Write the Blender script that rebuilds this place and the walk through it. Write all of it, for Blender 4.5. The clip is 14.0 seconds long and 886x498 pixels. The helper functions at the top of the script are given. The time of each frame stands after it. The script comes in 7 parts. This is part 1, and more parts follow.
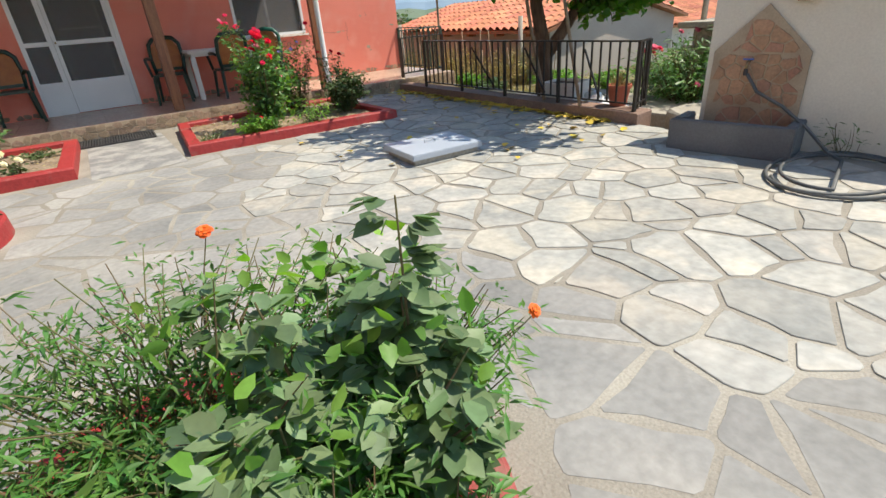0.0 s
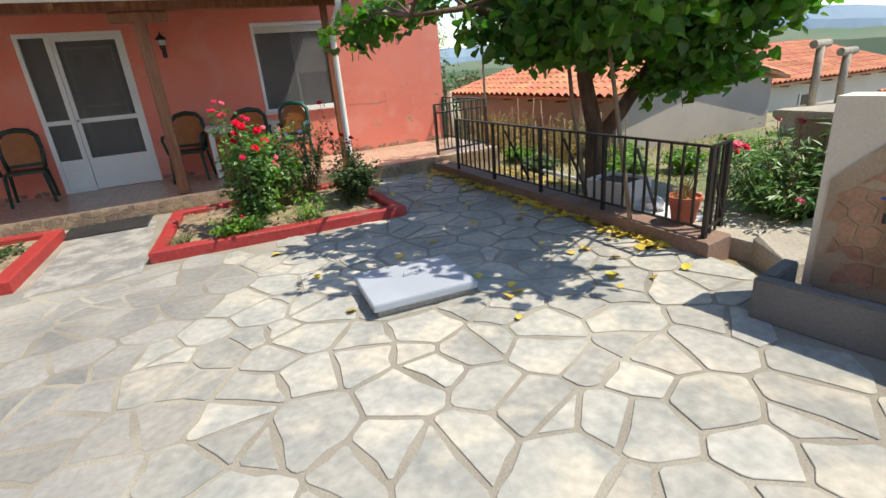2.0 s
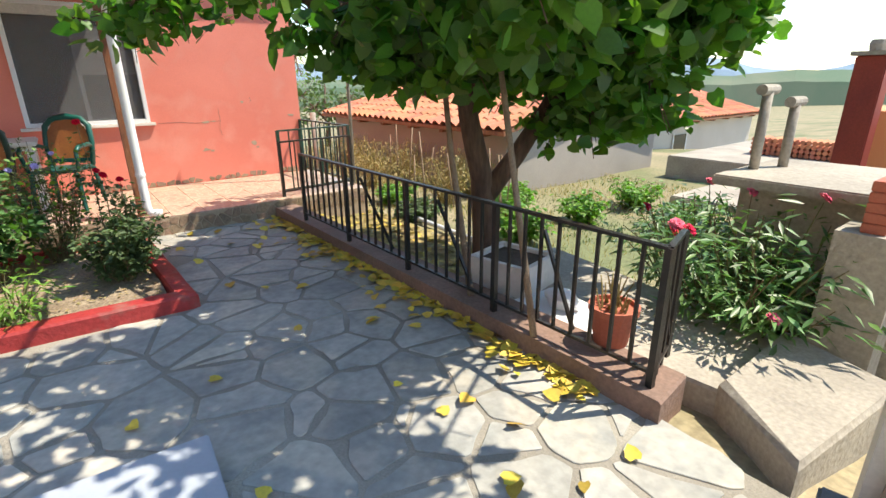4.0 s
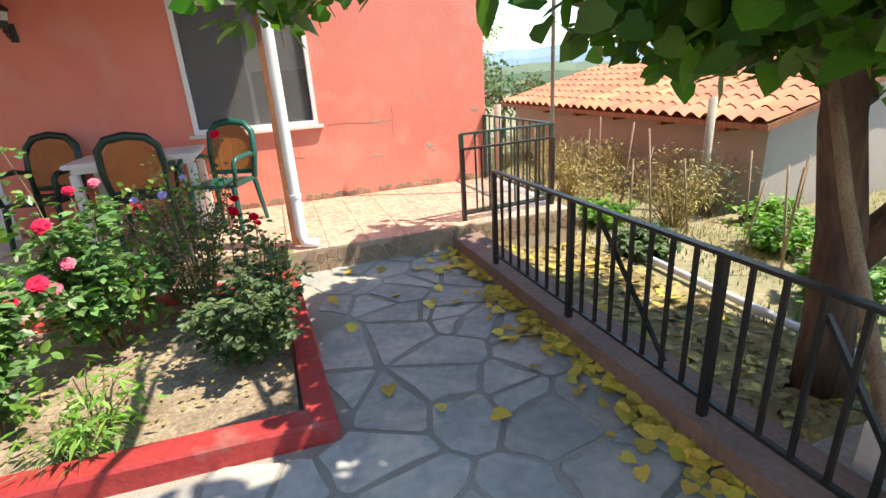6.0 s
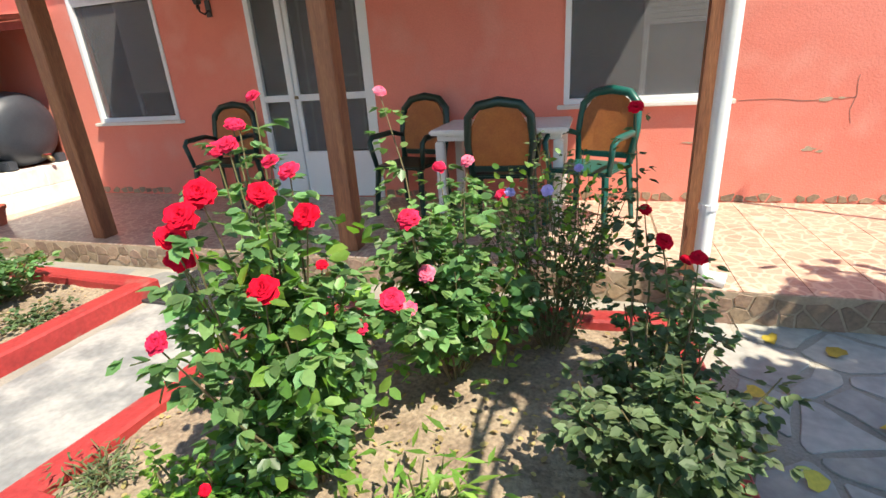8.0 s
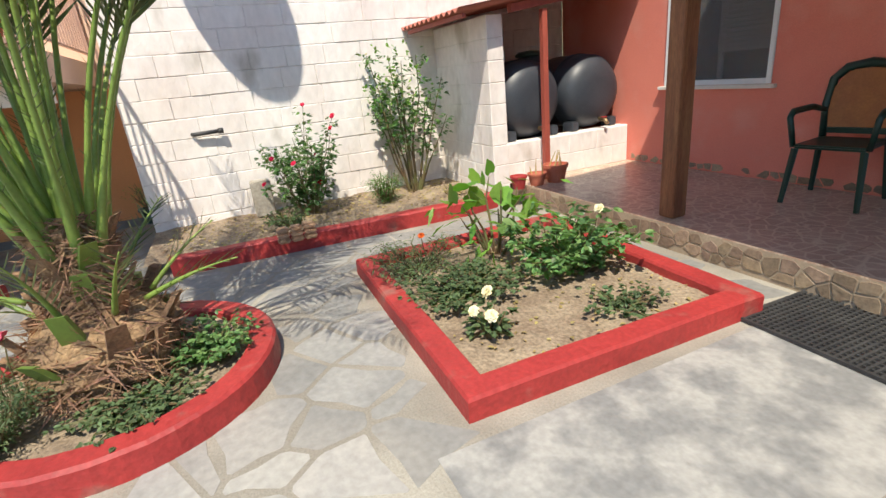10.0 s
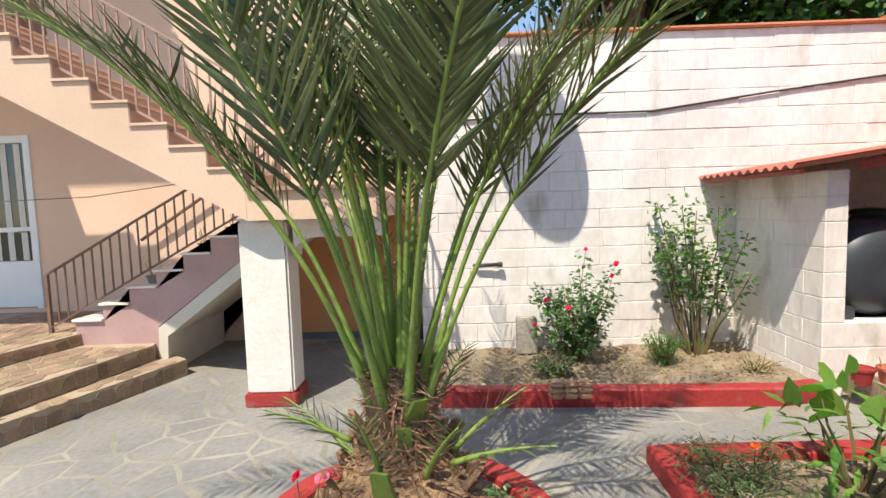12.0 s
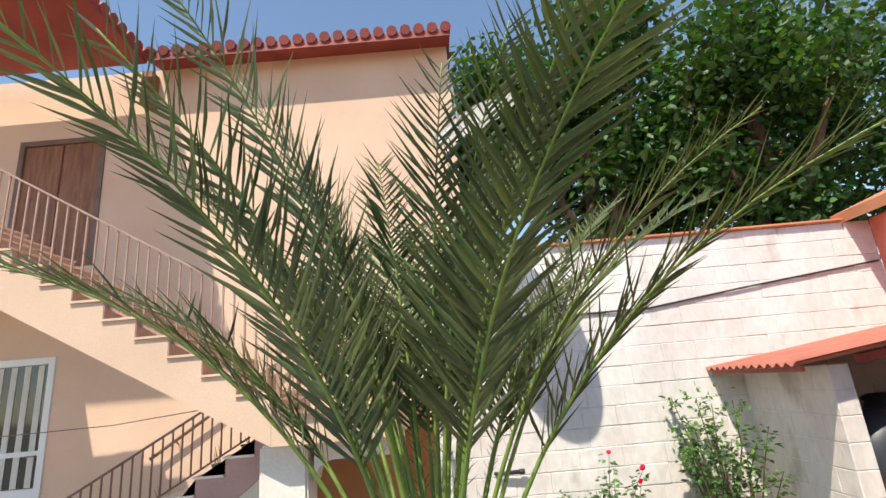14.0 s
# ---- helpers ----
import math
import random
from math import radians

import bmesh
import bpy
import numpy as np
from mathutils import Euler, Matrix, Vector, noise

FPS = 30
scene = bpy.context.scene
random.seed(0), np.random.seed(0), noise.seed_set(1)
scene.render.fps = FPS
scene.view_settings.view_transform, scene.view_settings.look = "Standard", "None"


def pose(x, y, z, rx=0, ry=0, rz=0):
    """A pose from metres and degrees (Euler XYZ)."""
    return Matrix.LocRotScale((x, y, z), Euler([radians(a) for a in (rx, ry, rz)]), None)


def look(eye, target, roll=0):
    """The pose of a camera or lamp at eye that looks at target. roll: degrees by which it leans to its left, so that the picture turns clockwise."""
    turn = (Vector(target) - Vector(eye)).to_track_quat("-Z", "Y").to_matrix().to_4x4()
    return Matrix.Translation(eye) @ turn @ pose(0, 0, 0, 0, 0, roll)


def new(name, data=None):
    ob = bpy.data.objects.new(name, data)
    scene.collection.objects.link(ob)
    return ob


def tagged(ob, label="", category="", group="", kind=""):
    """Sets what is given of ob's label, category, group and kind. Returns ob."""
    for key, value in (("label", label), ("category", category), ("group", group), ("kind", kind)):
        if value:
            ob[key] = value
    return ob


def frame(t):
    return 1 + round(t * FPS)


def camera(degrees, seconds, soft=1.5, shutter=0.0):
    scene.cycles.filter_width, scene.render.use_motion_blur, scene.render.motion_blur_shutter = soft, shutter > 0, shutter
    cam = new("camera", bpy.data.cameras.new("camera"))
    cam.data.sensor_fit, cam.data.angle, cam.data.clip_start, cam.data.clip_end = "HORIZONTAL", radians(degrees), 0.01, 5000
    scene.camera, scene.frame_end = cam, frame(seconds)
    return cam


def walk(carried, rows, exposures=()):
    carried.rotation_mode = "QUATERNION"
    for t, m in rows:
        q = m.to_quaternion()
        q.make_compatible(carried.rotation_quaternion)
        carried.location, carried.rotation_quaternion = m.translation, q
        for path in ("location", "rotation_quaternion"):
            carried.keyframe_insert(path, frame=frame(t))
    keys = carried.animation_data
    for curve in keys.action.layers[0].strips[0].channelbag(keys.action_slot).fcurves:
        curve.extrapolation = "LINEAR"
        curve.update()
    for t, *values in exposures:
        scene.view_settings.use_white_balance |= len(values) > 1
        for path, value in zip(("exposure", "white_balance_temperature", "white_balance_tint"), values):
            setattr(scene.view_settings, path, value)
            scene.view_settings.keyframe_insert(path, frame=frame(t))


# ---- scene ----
cam = camera(84.5, 14.0)
PATH = [
    (0, (0.828, 1.031, 1.211), (1.812, 2.534, 0.333), -4.5),
    (0.5, (1.191, 1.219, 1.269), (2.172, 2.785, 0.503), -4.2),
    (1, (1.501, 1.43, 1.473), (2.348, 3.098, 0.765), -5.0),
    (1.5, (1.875, 1.635, 1.433), (2.586, 3.365, 0.726), -6.4),
    (2, (2.217, 1.87, 1.474), (2.983, 3.581, 0.777), -4.9),
    (2.5, (2.582, 2.228, 1.521), (3.547, 3.853, 0.87), -3.0),
    (2.7, (2.717, 2.361, 1.507), (3.781, 3.932, 0.875), -1.9),
    (4.8, (3.749, 3.853, 1.438), (4.901, 5.351, 0.783), -0.4),
    (5, (3.8, 4.036, 1.417), (4.885, 5.576, 0.745), -0.6),
    (5.5, (3.89, 4.468, 1.418), (4.799, 6.104, 0.712), -2.0),
    (6, (3.923, 4.916, 1.454), (4.495, 6.707, 0.774), -3.7),
    (6.5, (3.892, 5.333, 1.406), (4.307, 7.173, 0.741), -4.1),
    (7, (3.761, 5.683, 1.419), (3.886, 7.56, 0.742), -4.5),
    (7.5, (3.56, 5.88, 1.38), (3.325, 7.77, 0.728), -3.4),
    (8, (3.411, 6.112, 1.389), (2.841, 7.894, 0.682), -3.8),
    (8.5, (2.982, 6.138, 1.335), (2.167, 7.815, 0.611), -4.8),
    (9, (2.710, 6.234, 1.349), (1.543, 7.670, 0.591), -6.2),
    (9.2, (2.57, 6.245, 1.349), (1.25, 7.564, 0.595), -6.6),
    (11.3, (1.429, 5.778, 1.382), (-0.521, 5.784, 0.936), -2.9),
    (11.5, (1.452, 5.749, 1.427), (-0.511, 5.719, 1.048), -2.5),
    (12, (1.512, 5.672, 1.613), (-0.481, 5.639, 1.453), -1.8),
    (12.5, (1.559, 5.642, 1.704), (-0.432, 5.716, 1.882), -3.1),
    (13, (1.591, 5.592, 1.896), (-0.369, 5.763, 2.255), -5.1),
    (13.5, (1.68, 5.581, 1.909), (-0.25, 5.729, 2.411), -6.2),
    (14, (1.803, 5.564, 1.945), (-0.126, 5.568, 2.475), -5.0),
]
walk(cam, [(t, look(eye, target, roll)) for t, eye, target, roll in PATH],
     [(0.0, 0.95, 6900, 8), (2.5, 0.93, 6900, 8), (5.0, 1.55, 7000, 8), (7.0, 1.56, 6950, 8), (8.0, 1.5, 6900, 8), (9.0, 1.05, 6850, 8), (11.5, 0.95, 6850, 8), (14.0, 0.9, 6850, 8)])


def flat(p):
    return tuple(round(v, 4) for v in p)


# ---- world, sun, exposure ----
SUN_WAY = Vector((-0.52, 0.27, -1.0)).normalized()
world = bpy.data.worlds.new("world")
scene.world = world
world.use_nodes = True
wn = world.node_tree
sky = wn.nodes.new("ShaderNodeTexSky")
sky.sky_type, sky.sun_disc = "NISHITA", False
sky.sun_elevation = math.asin(-SUN_WAY.z)
sky.sun_rotation = math.atan2(-SUN_WAY.x, -SUN_WAY.y)
sky.dust_density, sky.air_density, sky.ozone_density = 0.1, 1.0, 1.0
wn.links.new(sky.outputs["Color"], wn.nodes["Background"].inputs["Color"])
wn.nodes["Background"].inputs["Strength"].default_value = 0.12
sun = new("sun", bpy.data.lights.new("sun", "SUN"))
sun.data.energy, sun.data.angle, sun.data.color = 3.2, radians(0.55), (1.0, 0.93, 0.82)
sun.rotation_euler = SUN_WAY.to_track_quat("-Z", "Y").to_euler()


# ---- materials ----
def material(name, base, second=None, scale=3.0, mix=0.5, rough=0.8, metal=0.0, bump=0.0, bump_scale=40.0, fine=0.12,
             vary=0.0, island=0.0, spec=0.5, coords="Object", stretch=(1, 1, 1), through_light=0.0, third=None, third_scale=0.7, third_cut=(0.5, 0.65)):
    """Two colours mixed by slow noise, a fine grain, a chance third stain colour, and relief."""
    m = bpy.data.materials.new(name)
    m.use_nodes = True
    t = m.node_tree
    n, k = t.nodes, t.links
    bsdf = n["Principled BSDF"]
    tc = n.new("ShaderNodeTexCoord")
    mp = n.new("ShaderNodeMapping")
    mp.inputs["Scale"].default_value = stretch
    if coords == "World":
        geo = n.new("ShaderNodeNewGeometry")
        k.new(geo.outputs["Position"], mp.inputs["Vector"])
    else:
        k.new(tc.outputs[coords], mp.inputs["Vector"])

    def noise_at(s, detail=4.0):
        x = n.new("ShaderNodeTexNoise")
        x.inputs["Scale"].default_value, x.inputs["Detail"].default_value = s, detail
        k.new(mp.outputs["Vector"], x.inputs["Vector"])
        return x.outputs["Fac"]

    def ramp(fac, lo, hi):
        r = n.new("ShaderNodeMapRange")
        r.inputs["From Min"].default_value, r.inputs["From Max"].default_value = lo, hi
        k.new(fac, r.inputs["Value"])
        return r.outputs["Result"]

    def mixed(fac, a, b, mode="MIX"):
        x = n.new("ShaderNodeMix")
        x.data_type, x.blend_type = "RGBA", mode
        for sock, v in ((x.inputs["Factor"], fac), (x.inputs[6], a), (x.inputs[7], b)):
            if isinstance(v, (int, float)):
                sock.default_value = v
            elif isinstance(v, tuple):
                sock.default_value = (*v, 1)
            else:
                k.new(v, sock)
        return x.outputs[2]

    second = second or tuple(c * 0.8 for c in base)
    col = mixed(ramp(noise_at(scale), 0.5 - 0.25 * mix - 0.02, 0.5 + 0.3 * mix), base, second)
    if third:
        col = mixed(ramp(noise_at(third_scale, 6.0), *third_cut), col, third)
    if fine:
        g = ramp(noise_at(bump_scale * 1.7, 3.0), 0.3, 0.7)
        lo = mixed(1.0, col, (1 - fine,) * 3, "MULTIPLY")
        hi = mixed(1.0, col, (1 + fine,) * 3, "MULTIPLY")
        col = mixed(g, lo, hi)
    if vary or island:
        if vary:
            src = n.new("ShaderNodeObjectInfo").outputs["Random"]
        else:
            src = n.new("ShaderNodeNewGeometry").outputs["Random Per Island"]
        amount = vary or island
        hsv = n.new("ShaderNodeHueSaturation")
        k.new(col, hsv.inputs["Color"])
        r = n.new("ShaderNodeMapRange")
        r.inputs["To Min"].default_value, r.inputs["To Max"].default_value = 1 - amount, 1 + amount
        k.new(src, r.inputs["Value"])
        k.new(r.outputs["Result"], hsv.inputs["Value"])
        wn2 = n.new("ShaderNodeTexWhiteNoise")
        wn2.noise_dimensions = "1D"
        k.new(src, wn2.inputs["W"])
        r2 = n.new("ShaderNodeMapRange")
        r2.inputs["To Min"].default_value, r2.inputs["To Max"].default_value = 0.5 - amount * 0.06, 0.5 + amount * 0.06
        k.new(wn2.outputs["Value"], r2.inputs["Value"])
        k.new(r2.outputs["Result"], hsv.inputs["Hue"])
        col = hsv.outputs["Color"]
    k.new(col, bsdf.inputs["Base Color"])
    bsdf.inputs["Roughness"].default_value = rough
    bsdf.inputs["Metallic"].default_value = metal
    bsdf.inputs["Specular IOR Level"].default_value = spec
    if bump:
        b = n.new("ShaderNodeBump")
        b.inputs["Strength"].default_value, b.inputs["Distance"].default_value = min(1.0, bump), 0.01 * max(1, bump)
        k.new(noise_at(bump_scale, 5.0), b.inputs["Height"])
        k.new(b.outputs["Normal"], bsdf.inputs["Normal"])
    if through_light:
        tr = n.new("ShaderNodeBsdfTranslucent")
        lighter = mixed(1.0, col, (1.5, 1.9, 0.6), "MULTIPLY")
        k.new(lighter, tr.inputs["Color"])
        mx = n.new("ShaderNodeMixShader")
        mx.inputs["Fac"].default_value = through_light
        k.new(bsdf.outputs["BSDF"], mx.inputs[1])
        k.new(tr.outputs["BSDF"], mx.inputs[2])
        k.new(mx.outputs["Shader"], n["Material Output"].inputs["Surface"])
    return m


M_STONE = material("pale_slate", (0.40, 0.388, 0.35), (0.29, 0.295, 0.277), scale=3.4, rough=0.72, bump=0.9, bump_scale=11, vary=0.17, coords="World", fine=0.14, third=(0.45, 0.42, 0.36), third_scale=2.3, third_cut=(0.52, 0.60))
M_STONE_J = material("pale_slate_far", (0.43, 0.41, 0.36), (0.31, 0.315, 0.29), scale=2.2, rough=0.72, bump=0.9, bump_scale=11, island=0.17, coords="World", fine=0.14, third=(0.45, 0.42, 0.36), third_scale=2.3, third_cut=(0.52, 0.60))
M_STONE_W = material("washed_slate", (0.285, 0.28, 0.265), (0.21, 0.21, 0.202), scale=2.6, rough=0.8, bump=0.6, bump_scale=14, vary=0.16, coords="World", fine=0.12, third=(0.335, 0.322, 0.295), third_scale=1.3, third_cut=(0.45, 0.62))
M_STRIP = material("blotched_cement", (0.36, 0.352, 0.33), (0.22, 0.22, 0.215), scale=4.2, mix=0.25, rough=0.8, bump=0.5, bump_scale=18, coords="World", fine=0.12)
M_LEAF_MATT = material("matt_sage_leaf", (0.17, 0.25, 0.12), (0.095, 0.155, 0.07), scale=3, rough=0.55, island=0.35, coords="World", fine=0.08, through_light=0.2)
M_LEAF_WOOD = material("dark_wood_leaf", (0.065, 0.14, 0.03), (0.03, 0.075, 0.018), scale=1.2, rough=0.5, island=0.5, coords="World", through_light=0.25)
M_MORTAR = material("mortar", (0.305, 0.28, 0.235), (0.235, 0.215, 0.18), scale=2.5, rough=0.9, bump=0.6, bump_scale=60, coords="World", third=(0.38, 0.355, 0.30), third_scale=0.9)
M_SOIL = material("soil", (0.33, 0.26, 0.18), (0.22, 0.16, 0.11), scale=6, rough=0.95, bump=1.5, bump_scale=30, coords="World", fine=0.3)
M_GARDEN = material("garden_ground", (0.33, 0.27, 0.17), (0.22, 0.20, 0.11), scale=0.7, rough=0.95, bump=1.0, bump_scale=12, coords="World", third=(0.15, 0.17, 0.08), third_scale=0.25, fine=0.25)
M_SALMON = material("salmon_plaster", (0.79, 0.252, 0.188), (0.72, 0.207, 0.152), scale=1.1, rough=0.85, bump=0.25, bump_scale=70, coords="World", fine=0.05, third=(0.76, 0.28, 0.215), third_scale=2.2)
M_PEACH = material("peach_plaster", (0.74, 0.53, 0.395), (0.67, 0.46, 0.335), scale=0.9, rough=0.85, bump=0.2, bump_scale=60, coords="World", fine=0.05)
M_ORANGE = material("orange_plaster", (0.70, 0.33, 0.15), (0.62, 0.28, 0.12), scale=0.9, rough=0.85, bump=0.2, bump_scale=60, coords="World", fine=0.05)
M_WHITE = material("whitewash", (0.80, 0.77, 0.72), (0.72, 0.66, 0.60), scale=1.5, rough=0.9, bump=0.6, bump_scale=22, coords="World", fine=0.04)
M_WALLW = material("limewashed_block", (0.84, 0.80, 0.765), (0.76, 0.69, 0.65), scale=1.7, rough=0.9, bump=1.6, bump_scale=9, coords="World", fine=0.06, stretch=(1, 1, 0.55), third=(0.55, 0.50, 0.44), third_scale=2.4, third_cut=(0.60, 0.72), island=0.03)
M_CREAM = material("cream_render", (0.70, 0.66, 0.57), (0.62, 0.57, 0.48), scale=0.8, rough=0.9, bump=0.3, bump_scale=40, coords="World", fine=0.05)
M_RED = material("red_kerb_paint", (0.40, 0.038, 0.036), (0.31, 0.028, 0.028), scale=3, rough=0.6, bump=0.6, bump_scale=25, coords="World", fine=0.14, third=(0.30, 0.11, 0.09), third_scale=4, third_cut=(0.58, 0.70))
M_BROWNK = material("faded_brown_kerb", (0.27, 0.17, 0.13), (0.20, 0.13, 0.10), scale=3, rough=0.85, bump=0.7, bump_scale=25, coords="World", fine=0.15)
M_CEMENT = material("grey_cement", (0.18, 0.18, 0.18), (0.13, 0.13, 0.135), scale=2, rough=0.85, bump=0.5, bump_scale=40, coords="World", fine=0.1)
M_CONC = material("weathered_concrete", (0.42, 0.38, 0.32), (0.30, 0.27, 0.23), scale=1.5, rough=0.9, bump=0.8, bump_scale=25, coords="World", fine=0.15)
M_GREYMETAL = material("grey_painted_steel", (0.42, 0.46, 0.52), (0.36, 0.40, 0.46), scale=2, rough=0.45, coords="World", fine=0.03)
M_BLACKM = material("black_painted_iron", (0.012, 0.013, 0.012), (0.03, 0.022, 0.018), scale=8, rough=0.4, coords="World", fine=0.2, bump=0.2, bump_scale=80)
M_GREENM = material("green_painted_iron", (0.02, 0.07, 0.05), (0.03, 0.05, 0.04), scale=5, rough=0.4, coords="World")
M_BROWNM = material("brown_painted_iron", (0.16, 0.09, 0.065), (0.20, 0.12, 0.09), scale=5, rough=0.5, coords="World")
M_PINKM = material("pinkish_painted_iron", (0.42, 0.27, 0.21), (0.36, 0.22, 0.17), scale=5, rough=0.5, coords="World")
M_WOOD = material("varnished_brown_wood", (0.30, 0.13, 0.06), (0.19, 0.07, 0.035), scale=4, rough=0.55, bump=0.4, bump_scale=20, stretch=(6, 6, 0.6), fine=0.25)
M_GREYWOOD = material("weathered_stick_wood", (0.34, 0.25, 0.17), (0.22, 0.15, 0.10), scale=4, rough=0.9, bump=0.6, bump_scale=30, stretch=(4, 4, 0.6), fine=0.25)
M_WHITEPAINT = material("white_paint", (0.80, 0.81, 0.82), (0.74, 0.75, 0.77), scale=2, rough=0.4, fine=0.02)
M_TILEROOF = material("terracotta_tile", (0.62, 0.24, 0.13), (0.50, 0.18, 0.10), scale=2, rough=0.85, bump=0.4, bump_scale=30, coords="World", vary=0.15, fine=0.12)
M_TILEROOF_J = material("terracotta_tile_far", (0.62, 0.25, 0.14), (0.50, 0.18, 0.10), scale=1, rough=0.85, coords="World", island=0.18, fine=0.12)
M_DARKRED = material("dark_red_roof_paint", (0.30, 0.05, 0.035), (0.22, 0.035, 0.03), scale=2, rough=0.6, coords="World")
M_BLACKPL = material("black_polyethylene", (0.035, 0.042, 0.055), (0.055, 0.062, 0.075), scale=3, rough=0.45, fine=0.1)
M_DARK = material("dark_interior", (0.03, 0.028, 0.026), rough=0.9)
M_CURTAIN = material("grey_curtain", (0.30, 0.29, 0.28), (0.24, 0.23, 0.22), scale=1, rough=0.9, stretch=(14, 14, 0.5))
M_SHUTTER = material("pale_roller_shutter", (0.62, 0.60, 0.57), (0.55, 0.53, 0.50), scale=2, rough=0.6)
M_BARK = material("rough_bark", (0.17, 0.105, 0.07), (0.09, 0.055, 0.04), scale=5, rough=0.95, bump=2.5, bump_scale=14, stretch=(1.6, 1.6, 0.35), fine=0.25)
M_TERRA = material("terracotta_pot", (0.50, 0.15, 0.09), (0.42, 0.12, 0.07), scale=4, rough=0.7, fine=0.08)
M_LEAF_TREE = material("broad_tree_leaf", (0.095, 0.20, 0.035), (0.05, 0.13, 0.022), scale=1.5, rough=0.42, island=0.45, coords="World", fine=0.08, through_light=0.45)
M_LEAF_ROSE = material("rose_leaf", (0.15, 0.265, 0.09), (0.075, 0.155, 0.055), scale=3, rough=0.42, island=0.45, coords="World", fine=0.08, through_light=0.25)
M_LEAF_GREY = material("dull_green_leaf", (0.12, 0.175, 0.075), (0.065, 0.105, 0.045), scale=3, rough=0.6, island=0.4, coords="World", fine=0.08, through_light=0.25)
M_LEAF_BRIGHT = material("fresh_green_leaf", (0.19, 0.34, 0.06), (0.11, 0.23, 0.04), scale=3, rough=0.45, island=0.35, coords="World", fine=0.08, through_light=0.35)
M_LEAF_PALM = material("palm_leaflet", (0.15, 0.175, 0.075), (0.07, 0.10, 0.04), scale=3, rough=0.36, island=0.4, coords="World", fine=0.06, through_light=0.15)
M_PALMSTEM = material("palm_leaf_stalk", (0.23, 0.33, 0.07), (0.15, 0.24, 0.05), scale=3, rough=0.45, coords="World", fine=0.08)
M_PALMFIBRE = material("palm_fibre", (0.36, 0.21, 0.12), (0.19, 0.11, 0.07), scale=9, rough=0.95, coords="World", fine=0.3, island=0.3, bump=1, bump_scale=40)
M_LEAF_FEATHER = material("feathery_leaf", (0.105, 0.235, 0.045), (0.055, 0.15, 0.03), scale=3, rough=0.5, island=0.35, coords="World", through_light=0.3)
M_LEAF_DRY = material("dry_leaf", (0.42, 0.33, 0.15), (0.30, 0.22, 0.09), scale=3, rough=0.8, island=0.3, coords="World", through_light=0.2)
M_LEAF_YELLOW = material("yellow_fallen_leaf", (0.68, 0.50, 0.06), (0.50, 0.36, 0.06), scale=6, rough=0.6, island=0.3, coords="World", fine=0.12)
M_STEM = material("green_brown_stem", (0.13, 0.14, 0.05), (0.15, 0.09, 0.05), scale=6, rough=0.7, coords="World")
M_ROSERED = material("red_rose_petal", (0.72, 0.004, 0.03), (0.50, 0.002, 0.022), scale=20, rough=0.8, spec=0.15, fine=0.12, through_light=0.12)
M_ROSEPINK = material("pink_rose_petal", (0.74, 0.035, 0.11), (0.55, 0.012, 0.05), scale=20, rough=0.8, spec=0.15, fine=0.15, through_light=0.12)
M_ROSEPALE = material("pale_pink_petal", (0.78, 0.20, 0.28), (0.68, 0.07, 0.15), scale=20, rough=0.75, spec=0.2, fine=0.1)
M_ROSEWHITE = material("cream_petal", (0.80, 0.76, 0.52), (0.74, 0.66, 0.34), scale=20, rough=0.55)
M_MARIGOLD = material("orange_petal", (0.85, 0.16, 0.01), (0.72, 0.09, 0.01), scale=20, rough=0.55)
M_LILAC = material("lilac_petal", (0.45, 0.36, 0.72), (0.38, 0.30, 0.62), scale=20, rough=0.55)
M_TILEFLOOR = material("beige_porch_tile", (0.50, 0.36, 0.26), (0.40, 0.25, 0.17), scale=9, rough=0.3, coords="World", fine=0.12, bump=0.1, bump_scale=20, vary=0.08)
M_VENEER = material("crazy_stone_veneer", (0.30, 0.21, 0.13), (0.20, 0.15, 0.10), scale=3, rough=0.8, coords="World", fine=0.2, bump=0.6, bump_scale=30, island=0.3)
M_FOUNT = material("red_brown_stone_tile", (0.46, 0.27, 0.17), (0.34, 0.19, 0.12), scale=5, rough=0.75, coords="World", fine=0.15, bump=0.6, bump_scale=30, island=0.28)
M_GROUT = material("beige_grout", (0.44, 0.35, 0.25), (0.36, 0.28, 0.20), scale=5, rough=0.9, coords="World", fine=0.1)
M_ORANGEPL = material("orange_woven_back", (0.42, 0.15, 0.035), (0.34, 0.11, 0.03), scale=6, rough=0.55, fine=0.1)
M_GREENPL = material("dark_green_plastic", (0.006, 0.03, 0.022), (0.01, 0.04, 0.03), scale=3, rough=0.35)
# Lighter teal copy of the dark green plastic, with sunlight put into the colour.
M_GREENPL_LIT = material("sunlit_green_plastic", (0.008, 0.10, 0.08), (0.01, 0.08, 0.065), scale=3, rough=0.35)
M_RUBBER = material("dark_rubber", (0.03, 0.03, 0.032), (0.05, 0.05, 0.05), scale=6, rough=0.6, bump=0.3, bump_scale=60)
M_GLASSY = material("dark_glass", (0.03, 0.035, 0.04), rough=0.06, spec=0.7)


def glass_material():
    m = bpy.data.materials.new("window_glass")
    m.use_nodes = True
    b = m.node_tree.nodes["Principled BSDF"]
    b.inputs["Base Color"].default_value = (0.9, 0.92, 0.92, 1)
    b.inputs["Transmission Weight"].default_value = 1.0
    b.inputs["Roughness"].default_value = 0.02
    b.inputs["IOR"].default_value = 1.45
    return m


M_GLASS = glass_material()


